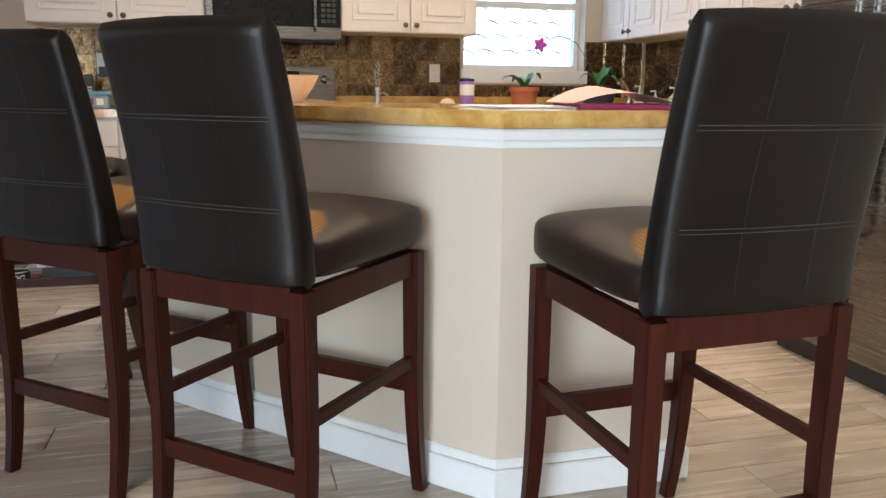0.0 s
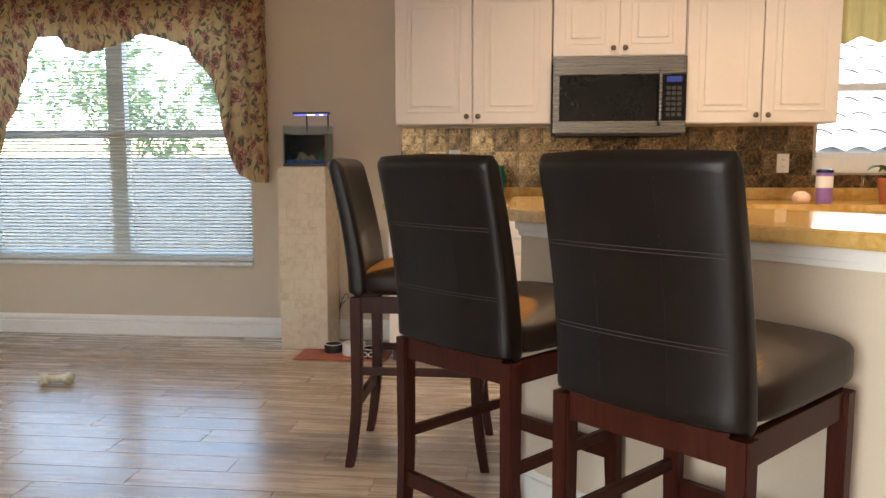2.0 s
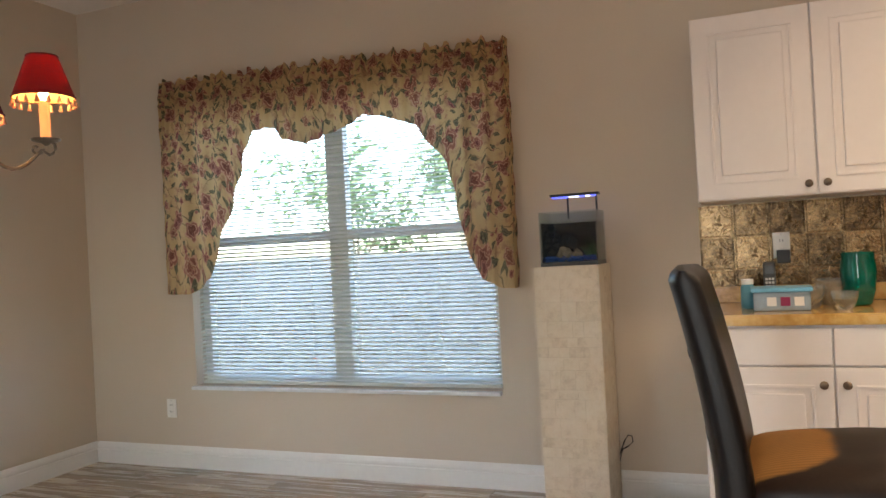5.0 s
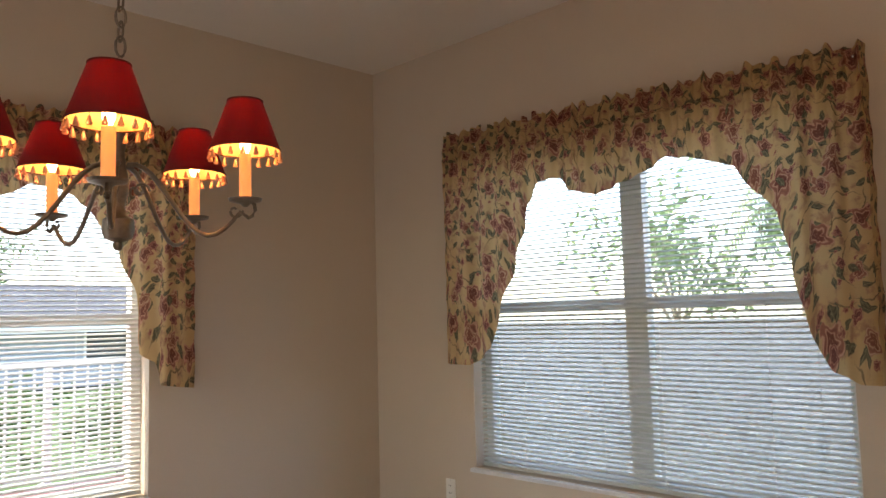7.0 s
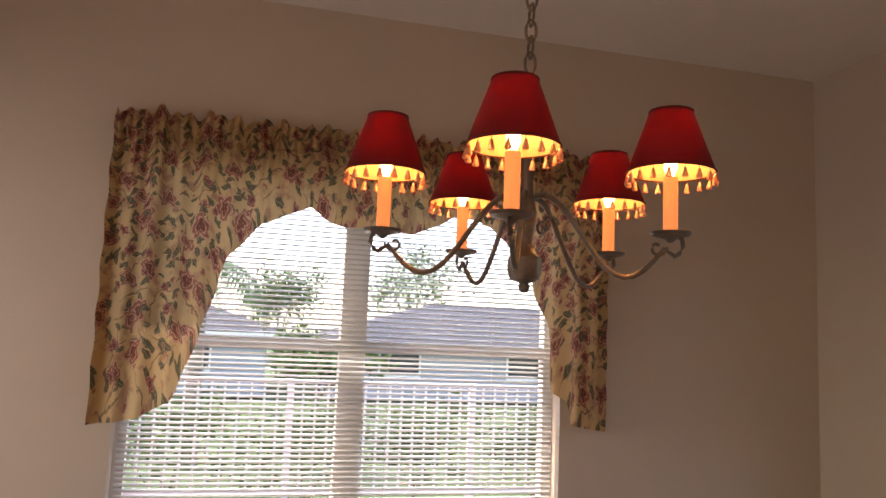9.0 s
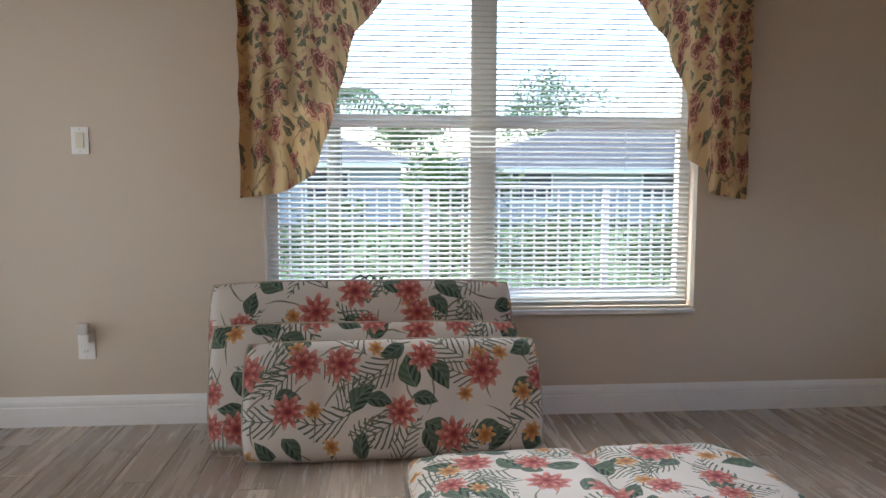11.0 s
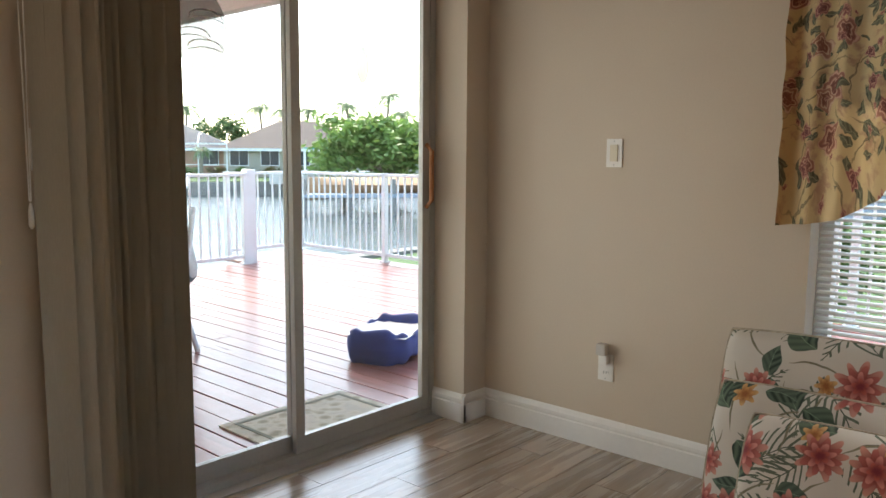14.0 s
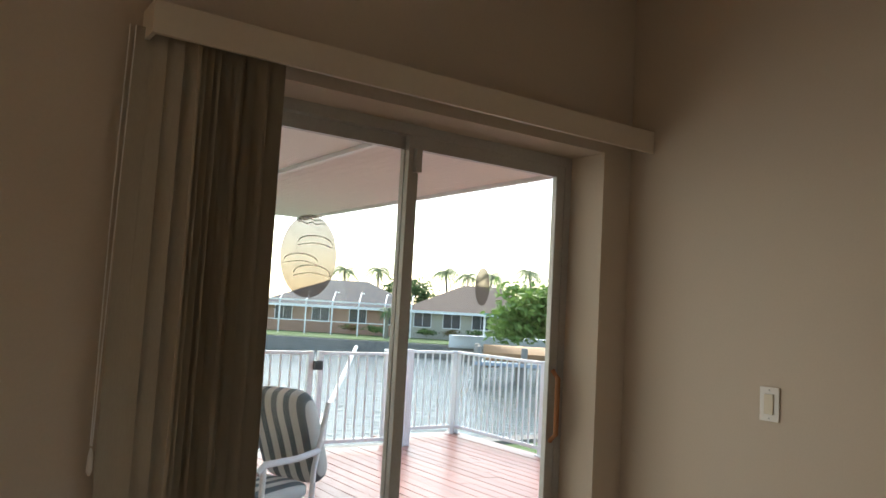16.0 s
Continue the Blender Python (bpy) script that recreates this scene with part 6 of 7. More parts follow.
# deck boards run away from the door
DZ = -0.05
bm = bmesh.new()
box(bm, -3.6, -10.35, DZ - 0.28, 2.9, -5.2, DZ - 0.16)
box(bm, -3.6, -11.0, DZ - 0.28, -2.5, -10.36, DZ - 0.16)
box(bm, -3.6, -5.19, DZ - 0.28, -0.25, 1.0, DZ - 0.16)
for x in (-3.4, -1.5, 0.5, 2.5):
    for y in (-10.9, -8, -5.6) if x < -3 else (-10.2, -8, -5.6):
        box(bm, x - 0.06, y - 0.06, -2.0, x + 0.06, y + 0.06, DZ - 0.29)
deck = setting("deck", bm, M_TIMB, "red painted timber deck with gapped boards", "deck")
rb = random.Random(4)
pitch = 0.142
x = -3.72
mesh_cache = {}
while x < 2.9:
    y1 = -5.15 if x > -0.23 else 1.0
    y0 = -11.2 if x < -2.5 else -10.55
    cuts = [y0]
    yy = y0 + rb.uniform(1.2, 3.4)
    while yy < y1 - 0.8:
        cuts.append(yy)
        yy += 3.6
    cuts.append(y1)
    for a, b in zip(cuts, cuts[1:]):
        L = round(b - a - 0.004, 2)
        if L not in mesh_cache:
            mesh_cache[L] = mesh_of("deck_board", boxm(0, -0.067, -0.03, L, 0.067, 0, bevel=0.004), M_DECK)
        o = new("deck_board", mesh_cache[L])
        o.parent = deck
        o.matrix_basis = pose(x + 0.071, a, DZ + rb.uniform(-0.002, 0.002), 0, 0, 90)
    x += pitch


def railing(x0, y0, x1, y1, label="white metal railing with slim balusters on the deck", gate=False):
    L = math.hypot(x1 - x0, y1 - y0)
    t = thing("deck_railing" if not gate else "deck_gate", pose(x0, y0, DZ, 0, 0, math.degrees(math.atan2(y1 - y0, x1 - x0))), label, "railing" if not gate else "gate", "deck railings")
    part("top_rail", boxm(0, -0.03, 1.04, L, 0.03, 1.075, bevel=0.006), M_RAIL, t)
    part("bottom_rail", boxm(0, -0.018, 0.07, L, 0.018, 0.11, bevel=0.004), M_RAIL, t)
    n = max(2, int(L / 0.112))
    me = mesh_of("baluster", boxm(-0.0095, -0.0095, 0.11, 0.0095, 0.0095, 1.04, bevel=0.002), M_RAIL)
    for i in range(1, n):
        o = new("baluster", me)
        o.parent = t
        o.matrix_basis = pose(L * i / n, 0, 0)
    k = max(1, round(L / 1.9))
    for i in range(k + 1):
        p = part("post", boxm(L * i / k - 0.03, -0.03, 0, L * i / k + 0.03, 0.03, 1.08, bevel=0.004), M_RAIL, t)
        part("foot_plate", boxm(L * i / k - 0.055, -0.055, 0.0, L * i / k + 0.055, 0.055, 0.015, bevel=0.003), M_RAIL, p)
    return t


railing(-3.62, -11.08, -3.62, -6.0)
railing(-3.62, -5.9, -3.62, 0.9)
railing(-2.52, -11.08, -3.55, -11.08)
railing(-1.30, -10.46, -2.36, -10.46, gate=True, label="white metal railing gate with black latch")
railing(2.8, -10.46, -1.18, -10.46)
pt_ = thing("gate_post", pose(-2.45, -10.5, DZ), "broad white railing post beside the deck gate", "post")
part("post", boxm(-0.06, -0.06, 0, 0.06, 0.06, 1.12, bevel=0.008), M_RAIL, pt_)
part("post", boxm(-0.06, -0.55, 0, 0.0, -0.49, 1.08, bevel=0.006), M_RAIL, pt_)
for z in (0.30, 0.93):
    lk = thing("gate_latch", pose(-1.24, -10.42, DZ + z - 0.05), "black box latch on the white gate", "latch")
    part("case", boxm(-0.045, -0.0, 0, 0.045, 0.07, 0.10, bevel=0.012), M_BLKPL, lk)
sr = thing("stair_rail", pose(-1.4, -10.6, DZ), "white sloping stair rail down to the dock", "railing")
part("sloping_rail", tube(bmesh.new(), [(0, 0, 0.2), (-1.6, -2.2, 1.0)], 0.03, 8), M_RAIL, sr)

# porch roof
setting("porch_ceiling", boxm(0.10, -11.6, 2.60, 2.98, -5.142, 2.68), M_SOFFITW, "smooth pale porch ceiling", "ceiling")
bm = bmesh.new()
for i in range(15):
    box(bm, -1.40 + i * 0.098, -11.6, 2.60, -1.40 + i * 0.098 + 0.093, -5.142, 2.615)
box(bm, -1.40, -11.6, 2.616, 0.06, -5.142, 2.68)
setting("porch_soffit", bm, M_SOFFIT, "pale painted board soffit of the porch", "soffit")
setting("porch_trim", boxm(0.062, -11.6, 2.57, 0.098, -5.142, 2.66), M_RAIL, "white trim strip of the porch ceiling", "trim")
setting("porch_fascia", boxm(-1.44, -11.6, 2.57, -1.402, -5.142, 2.78), M_RAIL, "white fascia board of the porch", "fascia")

# door mat, dog bed, patio chair
dm = thing("door_mat", pose(0.15, -5.82, DZ + 0.003), "beige patterned outdoor door mat on the deck", "mat")
M_MAT = Net("mat_weave")
bx = M_MAT.node("ShaderNodeTexVoronoi", Scale=14.0)
M_MAT.link(M_MAT.coords("Object"), bx.inputs["Vector"])
M_MAT = M_MAT.set(M_MAT.ramp(bx.outputs[0], (0.2, (0.33, 0.29, 0.21)), (0.5, (0.58, 0.52, 0.41)), (0.8, (0.50, 0.46, 0.38))), 0.95)
part("mat", boxm(0, 0, 0, 0.76, 0.44, 0.008, bevel=0.002), M_MAT, dm)
bm = bmesh.new()
box(bm, 0.04, 0.04, 0.0085, 0.70, 0.06, 0.0105)
box(bm, 0.04, 0.40, 0.0085, 0.70, 0.42, 0.0105)
box(bm, 0.04, 0.0605, 0.0085, 0.06, 0.3995, 0.0105)
box(bm, 0.68, 0.0605, 0.0085, 0.70, 0.3995, 0.0105)
part("border", bm, plain("mat_border", (0.22, 0.22, 0.17), 0.95), dm)

db = thing("dog_bed", pose(-0.62, -6.22, DZ + 0.003, 0, 0, 25), "blue bolster dog bed with white fleece lining", "dog bed")


def bolster(u, v):
    a, b = u * 2 * math.pi, v * 2 * math.pi
    f = lambda q: math.copysign(abs(q) ** 0.55, q)
    r = 0.048 + 0.006 * math.sin(a * 9) + 0.012 * math.cos(a * 2)
    cx, cy = 0.27 * f(math.cos(a)), 0.20 * f(math.sin(a))
    n_ = Vector((math.cos(a), math.sin(a), 0))
    return (cx + n_.x * r * 0.85 * math.cos(b), cy + n_.y * r * 0.85 * math.cos(b), 0.095 + r * 1.95 * math.sin(b))


bm = bmesh.new()
sheet(bm, 72, 18, bolster)
part("bolster", bm, plain("blue_fleece", (0.04, 0.06, 0.20), 0.9, var=0.3, big=12, fine=150, bump=0.5), db, smooth=True)
bm = bmesh.new()
sheet(bm, 20, 14, lambda u, v: ((u - 0.5) * 0.56, (v - 0.5) * 0.42, 0.170 - 0.05 * math.sin(u * math.pi) * math.sin(v * math.pi) + 0.008 * noise.noise(Vector((u * 9, v * 9, 2)))))
part("lining", bm, plain("white_fleece", (0.75, 0.73, 0.70), 0.95, var=0.1, big=20, fine=200, bump=0.6), db, smooth=True)

pc = thing("patio_chair", pose(0.60, -7.30, DZ + 0.001, 0, 0, -65), "white metal patio armchair with grey striped cushion", "armchair")
M_STR = Net("striped_canvas")
wv = M_STR.node("ShaderNodeTexWave", Scale=3.1, Distortion=0.6, Detail=1.0)
M_STR.link(M_STR.coords("Object"), wv.inputs["Vector"])
M_STR = M_STR.set(M_STR.ramp(wv.outputs[0], (0.42, (0.13, 0.16, 0.17)), (0.5, (0.62, 0.62, 0.58))), 0.85)
for sx in (-0.27, 0.27):
    part("front_leg", tube(bmesh.new(), [(sx, 0.27, 0), (sx, 0.25, 0.2), (sx * 0.98, 0.24, 0.62)], 0.018, 10), M_RAIL, pc, smooth=True)
    part("back_leg", tube(bmesh.new(), [(sx, -0.30, 0), (sx * 0.98, -0.20, 0.25), (sx * 0.95, -0.22, 0.55), (sx * 0.9, -0.34, 0.95)], 0.018, 10), M_RAIL, pc, smooth=True)
    part("arm_rest", tube(bmesh.new(), [(sx, 0.30, 0.60), (sx, 0.24, 0.64), (sx, -0.05, 0.64), (sx * 0.97, -0.25, 0.66)], 0.02, 10), M_RAIL, pc, smooth=True)
part("seat_frame", boxm(-0.27, -0.24, 0.33, 0.27, 0.26, 0.36, bevel=0.008), M_RAIL, pc)
part("stretcher", tube(bmesh.new(), [(-0.27, 0.0, 0.18), (0.27, 0.0, 0.18)], 0.012, 8), M_RAIL, pc)


def slab(w, h, t):
    bm = bmesh.new()
    f = lambda q, e: math.copysign(abs(q) ** e, q)

    def g(u, v):
        a, b = u * 2 * math.pi, (v - 0.5) * math.pi
        return (w / 2 * f(math.cos(b), 0.4) * f(math.cos(a), 0.4), h / 2 * f(math.cos(b), 0.4) * f(math.sin(a), 0.4), t / 2 * f(math.sin(b), 0.7))
    sheet(bm, 40, 16, g)
    bmesh.ops.remove_doubles(bm, verts=bm.verts, dist=0.0005)
    return bm


part("seat_cushion", slab(0.50, 0.50, 0.12), M_STR, pc, "grey striped seat cushion", m=pose(0, 0.01, 0.42), smooth=True)
part("back_cushion", slab(0.50, 0.64, 0.17), M_STR, pc, "grey striped back cushion", m=pose(0, -0.26, 0.73, 68), smooth=True)

# ---- kitchen window and things on the counters ----
kw = thing("window_3", pose(W3[0], 0, W3[2]), "white single-hung kitchen window above the counter", "window", kind="structure")
w, h = W3[1] - W3[0], W3[3] - W3[2]
bm = bmesh.new()
for b in ((0, 0.1, 0, 0.035, 0.16, h), (w - 0.035, 0.1, 0, w, 0.16, h), (0.035, 0.1, 0, w - 0.035, 0.16, 0.035), (0.035, 0.1, h - 0.035, w - 0.035, 0.16, h), (0.035, 0.1, 0.42, w - 0.035, 0.16, 0.46)):
    box(bm, *b)
part("window_frame", bm, M_TRIM, kw)
for lo, hi in ((0.035, 0.42), (0.46, h - 0.035)):
    g = part("pane", boxm(0.035, 0.128, lo, w - 0.035, 0.134, hi), M_GLASS, kw)
    g.visible_shadow = False
part("window_sill", boxm(-0.02, -0.03, -0.09, w + 0.02, 0.0995, -0.001, bevel=0.004), M_TRIM, kw)
kv = thing("cafe_valance", pose(W3[0] - 0.04, 0, 0), "yellow striped valance over the kitchen window", "curtain")
bm = bmesh.new()
sheet(bm, 120, 8, lambda u, v: (u * 0.98, -0.05 - 0.014 * math.sin(u * 62) - 0.01 * math.sin(u * 25), 1.90 + 0.02 * math.sin(u * 31) + v * 0.42))
part("fabric", bm, shade_cloth("yellow_cloth", (0.62, 0.46, 0.18), 0.4), kv, smooth=True)

# ---- small things on the counters ----
CT = 0.9455
PT = 1.0155
M_TERRA = plain("terracotta", (0.42, 0.13, 0.06), 0.75, var=0.15, big=15, fine=90, bump=0.2)
M_NAVY = plain("navy_glaze", (0.015, 0.018, 0.05), 0.25, var=0.2, bump=0)
M_GREENG = plain("emerald_glass", (0.0, 0.20, 0.13), 0.08, var=0.1, bump=0, Transmission_Weight=0.6)
M_CLEAR = plain("clear_glass", (0.85, 0.87, 0.86), 0.05, var=0.02, bump=0, Transmission_Weight=0.9)
M_ORCH = plain("orchid_petal", (0.42, 0.06, 0.42), 0.6, var=0.2)
M_LEAFP = plain("orchid_leaf", (0.05, 0.16, 0.04), 0.4, var=0.25, big=12)
M_PURP = plain("purple_label", (0.30, 0.16, 0.50), 0.4, var=0.15, big=20, bump=0)
M_PAPER = plain("white_paper", (0.80, 0.79, 0.78), 0.8, var=0.03, bump=0)
M_PINK = plain("pink_folder", (0.66, 0.42, 0.38), 0.7, var=0.05)
M_MAGEN = plain("magenta_folder", (0.28, 0.02, 0.10), 0.5, var=0.1)


def strap_leaf(bm, x, y, z, a, length, width, lift):
    g = []
    for i in range(9):
        s = i / 8
        w = width * math.sin(math.pi * (0.08 + 0.9 * s)) ** 0.7
        c = Vector((x + math.cos(a) * length * s, y + math.sin(a) * length * s, z + lift * math.sin(s * 2.4) * length))
        n_ = Vector((-math.sin(a), math.cos(a), 0))
        g.append([bm.verts.new(c + n_ * w * k + Vector((0, 0, abs(k) * w * 0.35))) for k in (-1, 0, 1)])
    for p, q in zip(g, g[1:]):
        for k in (0, 1):
            bm.faces.new((p[k], p[k + 1], q[k + 1], q[k]))


def orchid(m, r, h, mat, label, leaves, spike):
    t = thing("potted_orchid", m, label, "potted plant")
    part("pot", lathe(bmesh.new(), ((r * 0.72, 0), (r * 0.92, h * 0.8), (r, h * 0.81), (r * 1.02, h), (r * 0.92, h), (r * 0.88, h * 0.86), (0, h * 0.85)), 28), mat, t, smooth=True)
    part("soil", lathe(bmesh.new(), ((0, h * 0.862), (r * 0.86, h * 0.865), (r * 0.86, h * 0.87), (0, h * 0.9)), 20), plain("bark_mix", (0.08, 0.05, 0.03), 0.95) if "bark_mix" not in bpy.data.materials else bpy.data.materials["bark_mix"], t)
    for a, l, lift in leaves:
        bm = bmesh.new()
        strap_leaf(bm, 0, 0, h * 0.88, radians(a), l, 0.034, lift)
        part("leaf", bm, M_LEAFP, t, smooth=True)
    if spike:
        part("stem", tube(bmesh.new(), spike, 0.0025, 6), M_LEAFP, t)
        e = Vector(spike[-1])
        for k in range(5):
            bm = bmesh.new()
            q = 2 * math.pi * k / 5
            bmesh.ops.create_uvsphere(bm, u_segments=12, v_segments=8, radius=1.0, matrix=Matrix.Translation(e + Vector((0.022 * math.cos(q), -0.004, 0.022 * math.sin(q)))) @ pose(0, 0, 0, 0, -math.degrees(q), 0) @ Matrix.Diagonal((0.026, 0.004, 0.017, 1)))
            part("petal", bm, M_ORCH, t, "purple petal", smooth=True)
    return t


orchid(pose(6.69, -0.40, CT), 0.095, 0.14, M_TERRA, "orchid with broad leaves in a terracotta pot", ((185, 0.16, 0.5), (20, 0.14, 0.7), (250, 0.12, 0.55), (120, 0.10, 0.7)), None)
orchid(pose(7.20, -0.42, CT), 0.12, 0.15, M_NAVY, "orchid with purple bloom in a navy pot", ((170, 0.13, 0.7), (30, 0.15, 0.9), (300, 0.13, 0.6), (80, 0.11, 0.9)),
       [(0, 0, 0.14), (-0.06, 0.02, 0.28), (-0.16, 0.03, 0.42), (-0.30, 0.02, 0.46), (-0.42, 0.0, 0.40)])
cn = thing("wipes_canister", pose(6.31, -0.40, CT), "purple and white cleaning wipes canister", "canister")
part("tub", lathe(bmesh.new(), ((0.043, 0), (0.045, 0.004), (0.045, 0.165), (0.043, 0.17)), 28), M_PURP, cn, smooth=True)
part("lid", lathe(bmesh.new(), ((0.046, 0.1705), (0.046, 0.186), (0.03, 0.192), (0, 0.192)), 28), M_NAVY, cn, smooth=True)
part("label_band", lathe(bmesh.new(), ((0.0455, 0.085), (0.0458, 0.086), (0.0458, 0.15), (0.0455, 0.151)), 28), M_PAPER, cn, "pale printed band", smooth=True)
gd = thing("garlic_keeper", pose(6.18, -0.42, CT), "small pale pink ceramic shell dish", "dish")
bm = bmesh.new()
bmesh.ops.create_uvsphere(bm, u_segments=20, v_segments=12, radius=0.05)
for v in bm.verts:
    v.co.z = max(0.0, v.co.z * 0.8 + 0.025)
    v.co *= 1 + 0.05 * math.sin(8 * math.atan2(v.co.y, v.co.x))
part("shell", bm, plain("pink_ceramic", (0.70, 0.52, 0.42), 0.4), gd, smooth=True)
ml = thing("filter_tap", pose(5.765, -0.30, CT), "chrome drinking water tap on the counter", "tap")
M_CHROME = plain("chrome", (0.75, 0.75, 0.76), 0.12, 1.0, var=0.03, bump=0)
part("base", lathe(bmesh.new(), ((0.035, 0), (0.032, 0.012), (0.02, 0.02), (0.02, 0.11), (0.026, 0.115), (0.026, 0.13), (0, 0.135)), 20), M_CHROME, ml, smooth=True)
part("neck", lathe(bmesh.new(), ((0.016, 0.136), (0.018, 0.15), (0.017, 0.26), (0.01, 0.285), (0, 0.29)), 20), M_CLEAR, ml, smooth=True)
part("spout", tube(bmesh.new(), [(0, 0, 0.09), (0.03, -0.03, 0.10), (0.055, -0.055, 0.08)], 0.007, 8), M_CHROME, ml, smooth=True)

sf = thing("sink_tap", pose(7.5, -0.28, CT), "chrome kitchen tap with side sprayer", "tap")
part("base", lathe(bmesh.new(), ((0.03, 0), (0.028, 0.03), (0.016, 0.05), (0.015, 0.10)), 18), M_CHROME, sf, smooth=True)
part("spout", tube(bmesh.new(), [(0, 0, 0.08), (-0.03, -0.02, 0.14), (-0.09, -0.05, 0.20), (-0.12, -0.06, 0.17)], 0.014, 10), M_CHROME, sf, smooth=True)
for y, hh in ((-0.50, 0.15), (-0.70, 0.12), (-0.92, 0.14)):
    so = thing("soap_bottle", pose(7.45, y, CT), "clear pump soap bottle beside the sink", "soap bottle", "soap bottles")
    part("bottle", lathe(bmesh.new(), ((0.03, 0), (0.032, 0.01), (0.032, hh * 0.6), (0.012, hh * 0.72), (0.012, hh * 0.78)), 20), plain("pale_soap", (0.55, 0.62, 0.60), 0.15, var=0.05, bump=0) if "pale_soap" not in bpy.data.materials else bpy.data.materials["pale_soap"], so, smooth=True)
    part("pump", tube(bmesh.new(), [(0, 0, hh * 0.78), (0, 0, hh), (-0.035, 0, hh)], 0.006, 8), M_PLATE, so)
plate("wall_outlet", pose(6.20, -0.012, 1.17), "white outlet plate on the tin backsplash", "o")
plate("wall_outlet", pose(4.16, -0.012, 1.20), "white outlet plate on the tin backsplash", "o")
ad = thing("plug_adapter", pose(4.165, -0.024, 1.12), "black plug adapter in the outlet", "adapter")
part("case", boxm(-0.028, -0.04, 0, 0.028, 0, 0.06, bevel=0.005), M_BLKPL, ad)

vs = thing("glass_vase", pose(4.43, -0.30, CT), "emerald green glass vase on the counter", "vase")
part("bowl", lathe(bmesh.new(), ((0.035, 0), (0.045, 0.006), (0.06, 0.06), (0.068, 0.14), (0.06, 0.20), (0.062, 0.215), (0.057, 0.215), (0.055, 0.2), (0.062, 0.14), (0.054, 0.06), (0, 0.02)), 30), M_GREENG, vs, smooth=True)
ph = thing("cordless_phone", pose(4.10, -0.22, CT), "black cordless phone on a white charger", "phone")
part("charger", boxm(-0.055, -0.05, 0, 0.055, 0.05, 0.035, bevel=0.012), M_PLATE, ph)
hs = part("handset", boxm(-0.025, -0.012, 0.03, 0.025, 0.018, 0.19, bevel=0.008), M_BLKPL, ph, m=pose(0, 0, 0, -10))
part("screen", boxm(-0.017, -0.0145, 0.135, 0.017, -0.0125, 0.17), M_WIN, hs)
for r in range(4):
    for c in range(3):
        part("key", boxm(-0.018 + c * 0.013, -0.0145, 0.06 + r * 0.016, -0.008 + c * 0.013, -0.0125, 0.07 + r * 0.016), M_ALU, hs)
bx_ = thing("storage_box", pose(4.05, -0.50, CT), "clear plastic box with blue lid", "storage box")
part("box", boxm(-0.02, 0, 0, 0.19, 0.15, 0.075, bevel=0.012), plain("hazy_plastic", (0.30, 0.38, 0.45), 0.2, var=0.15, big=20, bump=0), bx_)
part("lid", boxm(-0.028, -0.008, 0.0755, 0.198, 0.158, 0.092, bevel=0.005), plain("blue_lid", (0.16, 0.42, 0.62), 0.35, var=0.05, bump=0), bx_)
for k, c in enumerate((-0.0, 0.05, 0.10)):
    part("item", boxm(0.03 + c, -0.003, 0.02, 0.065 + c, -0.0005, 0.055), (M_PLATE, M_MAGEN, M_PLATE)[k], bx_)
jr = thing("pill_jar", pose(4.01, -0.33, CT), "small jar with teal label", "jar")
part("jar", lathe(bmesh.new(), ((0.026, 0), (0.028, 0.004), (0.028, 0.09), (0.02, 0.1)), 20), plain("teal_label", (0.10, 0.30, 0.38), 0.4), jr, smooth=True)
part("lid", lathe(bmesh.new(), ((0.024, 0.1005), (0.024, 0.122), (0, 0.123)), 20), M_PLATE, jr, smooth=True)
for x, y, r, hh in ((4.25, -0.36, 0.055, 0.09), (4.36, -0.47, 0.05, 0.07), (4.33, -0.26, 0.06, 0.11)):
    gb = thing("glass_bowl", pose(x, y, CT), "clear glass bowl on the counter", "bowl", "glass bowls")
    part("bowl", lathe(bmesh.new(), ((r * 0.5, 0), (r * 0.6, 0.006), (r * 0.9, hh * 0.6), (r, hh), (r * 0.95, hh), (r * 0.85, hh * 0.6), (0, 0.012)), 24), M_CLEAR, gb, smooth=True)
wb = thing("fruit_bowl", pose(5.08, -2.35, PT), "pale scalloped bowl on the peninsula", "bowl")
part("bowl", lathe(bmesh.new(), ((0.05, 0), (0.055, 0.008), (0.085, 0.05), (0.105, 0.09), (0.10, 0.09), (0.08, 0.05), (0, 0.015)), 32, flute=lambda a, z: 1 + 0.05 * math.sin(a * 10) * z / 0.09), plain("blush_glass", (0.72, 0.55, 0.45), 0.2, var=0.05, bump=0), wb, smooth=True)

# papers and folders on the peninsula
pp = thing("paper_stack", pose(5.62, -3.12, PT, 0, 0, 12), "loose white papers on the peninsula", "papers")
rq = random.Random(9)
for i in range(5):
    part("sheet", boxm(-0.14, -0.108, i * 0.0012, 0.14, 0.108, i * 0.0012 + 0.0008), M_PAPER, pp, m=pose(rq.uniform(-0.05, 0.05), rq.uniform(-0.03, 0.03), 0, 0, 0, rq.uniform(-14, 14)))
fd = thing("folder", pose(5.92, -3.16, PT, 0, 0, -6), "pink folder lying half open over a magenta one", "folder")
part("lower_folder", boxm(-0.16, -0.12, 0, 0.16, 0.12, 0.012, bevel=0.002), M_MAGEN, fd)
bm = bmesh.new()
sheet(bm, 12, 6, lambda u, v: ((u - 0.5) * 0.36, (v - 0.5) * 0.25, 0.015 + 0.045 * math.sin(math.pi * min(1, u * 1.3)) * (0.6 + 0.4 * v)))
part("upper_folder", bm, M_PINK, fd, smooth=True)

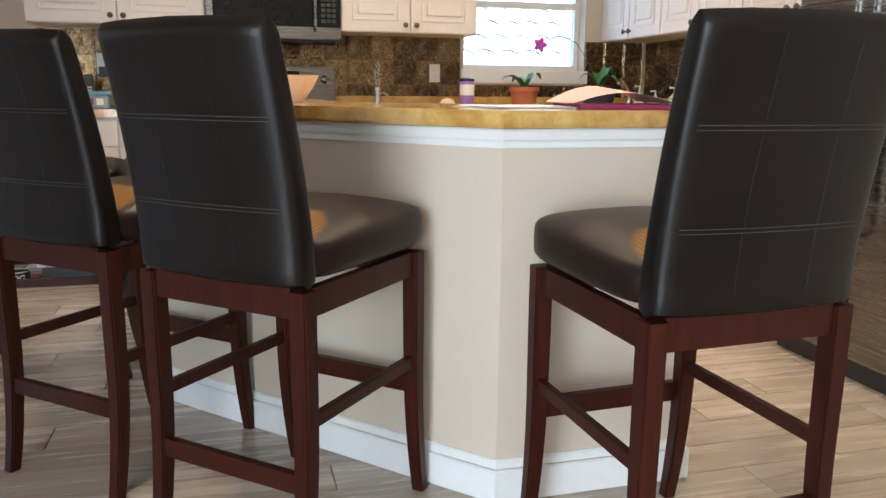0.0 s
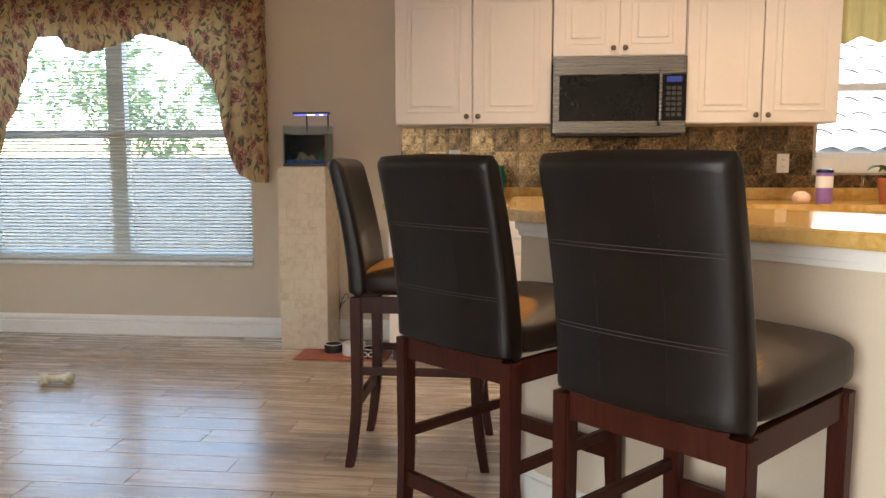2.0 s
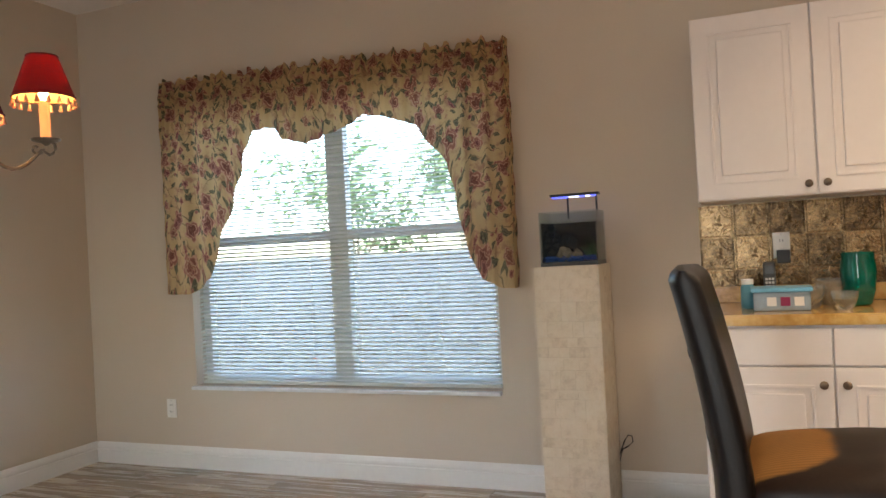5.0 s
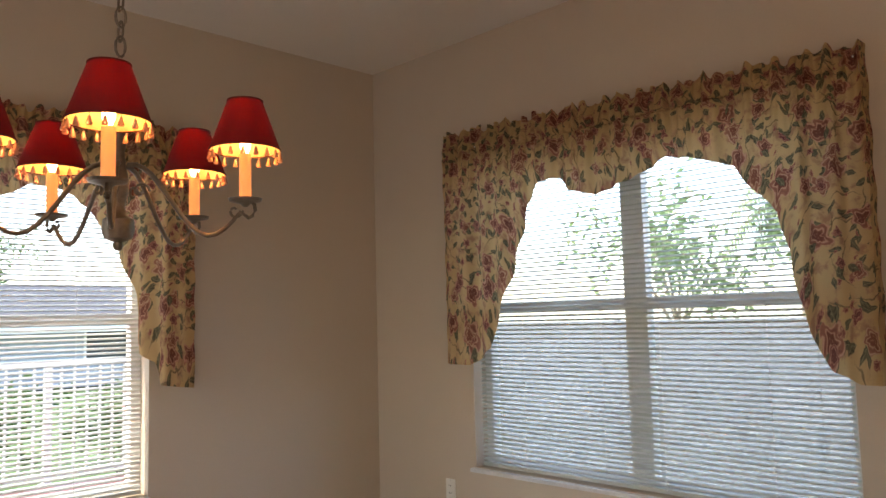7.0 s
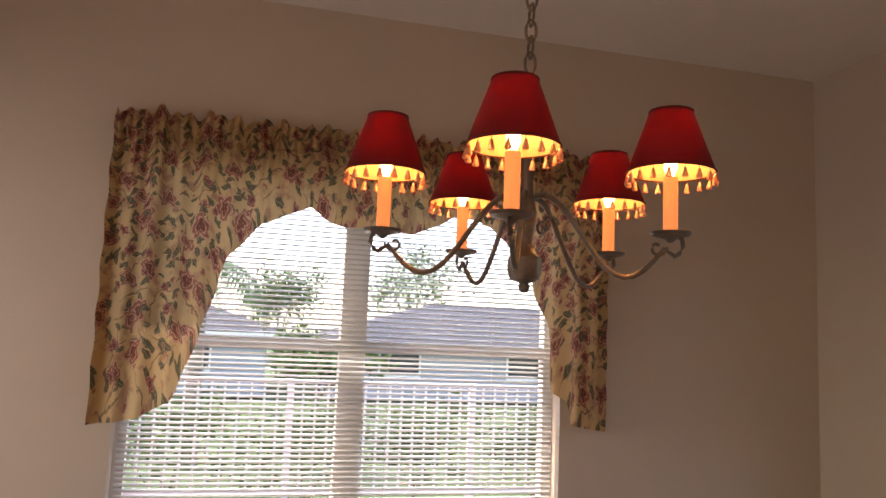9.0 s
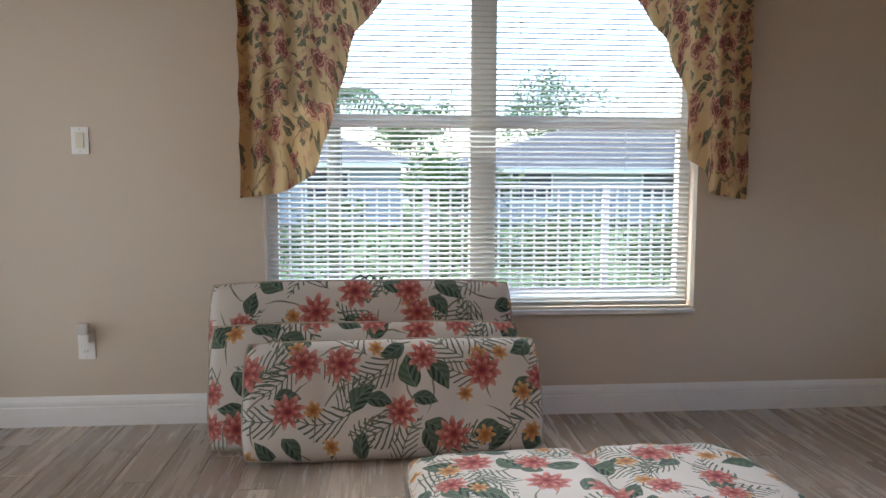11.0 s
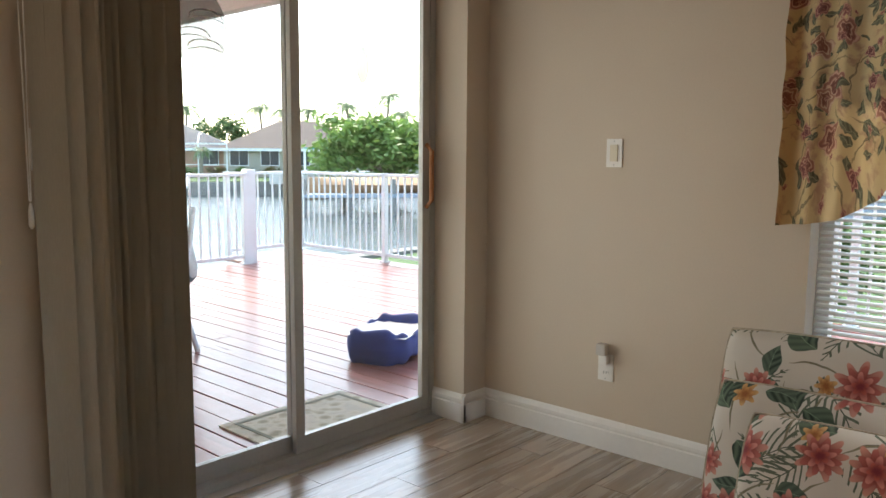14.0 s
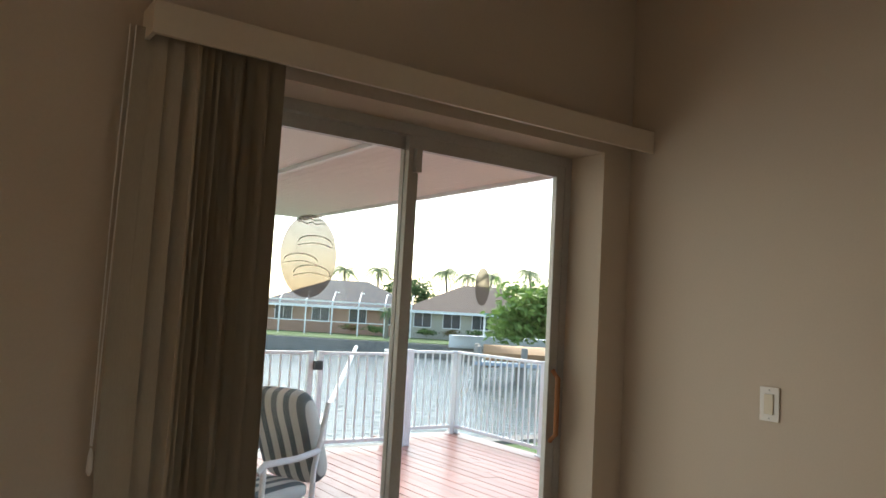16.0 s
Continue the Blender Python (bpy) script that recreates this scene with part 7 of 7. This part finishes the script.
# ---- floor of wood-look plank tiles ----
bm = bmesh.new()
box(bm, -0.2, SOUTH - 0.22, -0.25, EAST + 0.2, 0.2, -0.006)
box(bm, 3.0, LIV - 0.2, -0.25, EAST + 0.2, SOUTH - 0.221, -0.006)
floor = setting("floor", bm, M_GROUT, "grey-brown wood-look plank tile floor", "floor")
PWD, PLN = 0.152, 0.914
plank_me = {}
rest_v, rest_f = [], []
count = 0
rows_y = []
y = 0.0
while y > LIV:
    rows_y.append(y)
    y -= PWD
cells = []
for r, y in enumerate(rows_y):
    xw = 0.0 if y - PWD > SOUTH - 0.22 + 0.05 else 3.2
    x = xw - ((r * 0.37) % 1.0) * PLN
    while x < EAST:
        a, b = max(x, xw), min(x + PLN, EAST)
        if b - a > 0.02:
            cells.append((a, b, y))
        x += PLN
cells.sort(key=lambda c: math.hypot((c[0] + c[1]) / 2 - 2.3, c[2] + 2.7))
for a, b, y in cells:
    L = round(b - a - 0.003, 3)
    if count < 300:
        if L not in plank_me:
            plank_me[L] = mesh_of("plank", boxm(0, -PWD + 0.003, -0.007, L, 0, 0, bevel=0), M_PLANK)
        o = new("plank", plank_me[L])
        o.parent = floor
        o.matrix_basis = pose(a, y, 0)
        count += 1
    else:
        k = len(rest_v)
        rest_v += [(a, y, 0), (b - 0.003, y, 0), (b - 0.003, y - PWD + 0.003, 0), (a, y - PWD + 0.003, 0),
                   (a, y, -0.007), (b - 0.003, y, -0.007), (b - 0.003, y - PWD + 0.003, -0.007), (a, y - PWD + 0.003, -0.007)]
        rest_f += [(k, k + 3, k + 2, k + 1), (k, k + 1, k + 5, k + 4), (k + 1, k + 2, k + 6, k + 5), (k + 2, k + 3, k + 7, k + 6), (k + 3, k, k + 4, k + 7)]
me = bpy.data.meshes.new("planks_beyond")
me.from_pydata(rest_v, [], rest_f)
me.materials.append(M_PLANK)
o = new("planks_beyond", me)
o.parent = floor
tagged(o, "further plank tiles", kind="stuff")
setting("threshold", boxm(DR[0], YD - 0.07, -0.006, DR[1], YD + 0.075, 0.002), M_ALU, "grey aluminium door threshold", "threshold")

# ---- embossed tin backsplash ----
S = 0.151


def tin_tile():
    bm = bmesh.new()
    box(bm, 0.0, -0.002, 0.0, S, 0.0, S)
    for a in (0.006, S - 0.006):
        tube(bm, [(a, -0.003, 0.002), (a, -0.003, S - 0.002)], 0.004, 6)
    tube(bm, [(0.01, -0.003, 0.006), (S - 0.01, -0.003, 0.006)], 0.003, 6)
    tube(bm, [(0.01, -0.003, S - 0.008), (S - 0.01, -0.003, S - 0.008)], 0.002, 6)
    # corner fans, a central rosette and four leaf scrolls
    for r in (0.022, 0.036, 0.048):
        for cx, cz in ((0.012, 0.010), (S - 0.012, 0.010), (0.012, S - 0.012), (S - 0.012, S - 0.012)):
            sx, sz = (1 if cx < S / 2 else -1), (1 if cz < S / 2 else -1)
            tube(bm, [(cx + sx * r * math.cos(q), -0.0035, cz + sz * r * math.sin(q)) for q in [math.pi / 2 * i / 6 for i in range(7)]], 0.0026, 5)
    for k in range(8):
        q = math.pi / 4 * k
        tube(bm, [(S / 2 + r * math.cos(q), -0.0035, S / 2 + r * math.sin(q)) for r in (0.006, 0.016, 0.026)], lambda u: 0.0022 + 0.0026 * math.sin(3.1 * u), 5)
    for sx, sz in ((1, 1), (1, -1), (-1, 1), (-1, -1)):
        tube(bm, [(S / 2 + sx * (0.02 + 0.016 * math.cos(q)), -0.0035, S / 2 + sz * (0.035 + 0.016 * math.sin(q))) for q in [5.0 * i / 9 for i in range(10)]], 0.0022, 5)
    return mesh_of("tin_tile", bm, M_TIN, True)


tt = tin_tile()
bs = thing("backsplash", pose(0, -0.003, 0), "bronze embossed tin tile backsplash", "backsplash", kind="structure")
for i in range(26):
    for j in range(3):
        x = 3.81 + i * S
        z = 1.398 - (3 - j) * S
        if x + S > EAST:
            continue
        if W3[0] - S < x < W3[1] and z + S > W3[2] - 0.09:
            continue
        o = new("tin_tile", tt)
        o.parent = bs
        o.matrix_basis = pose(x, 0, z)
be = thing("backsplash", pose(EAST - 0.003, 0, 0, 0, 0, -90), "bronze embossed tin tile backsplash", "backsplash", kind="structure")
for i in range(15):
    for j in range(3):
        o = new("tin_tile", tt)
        o.parent = be
        o.matrix_basis = pose(0.03 + i * S, 0, 1.398 - (3 - j) * S)
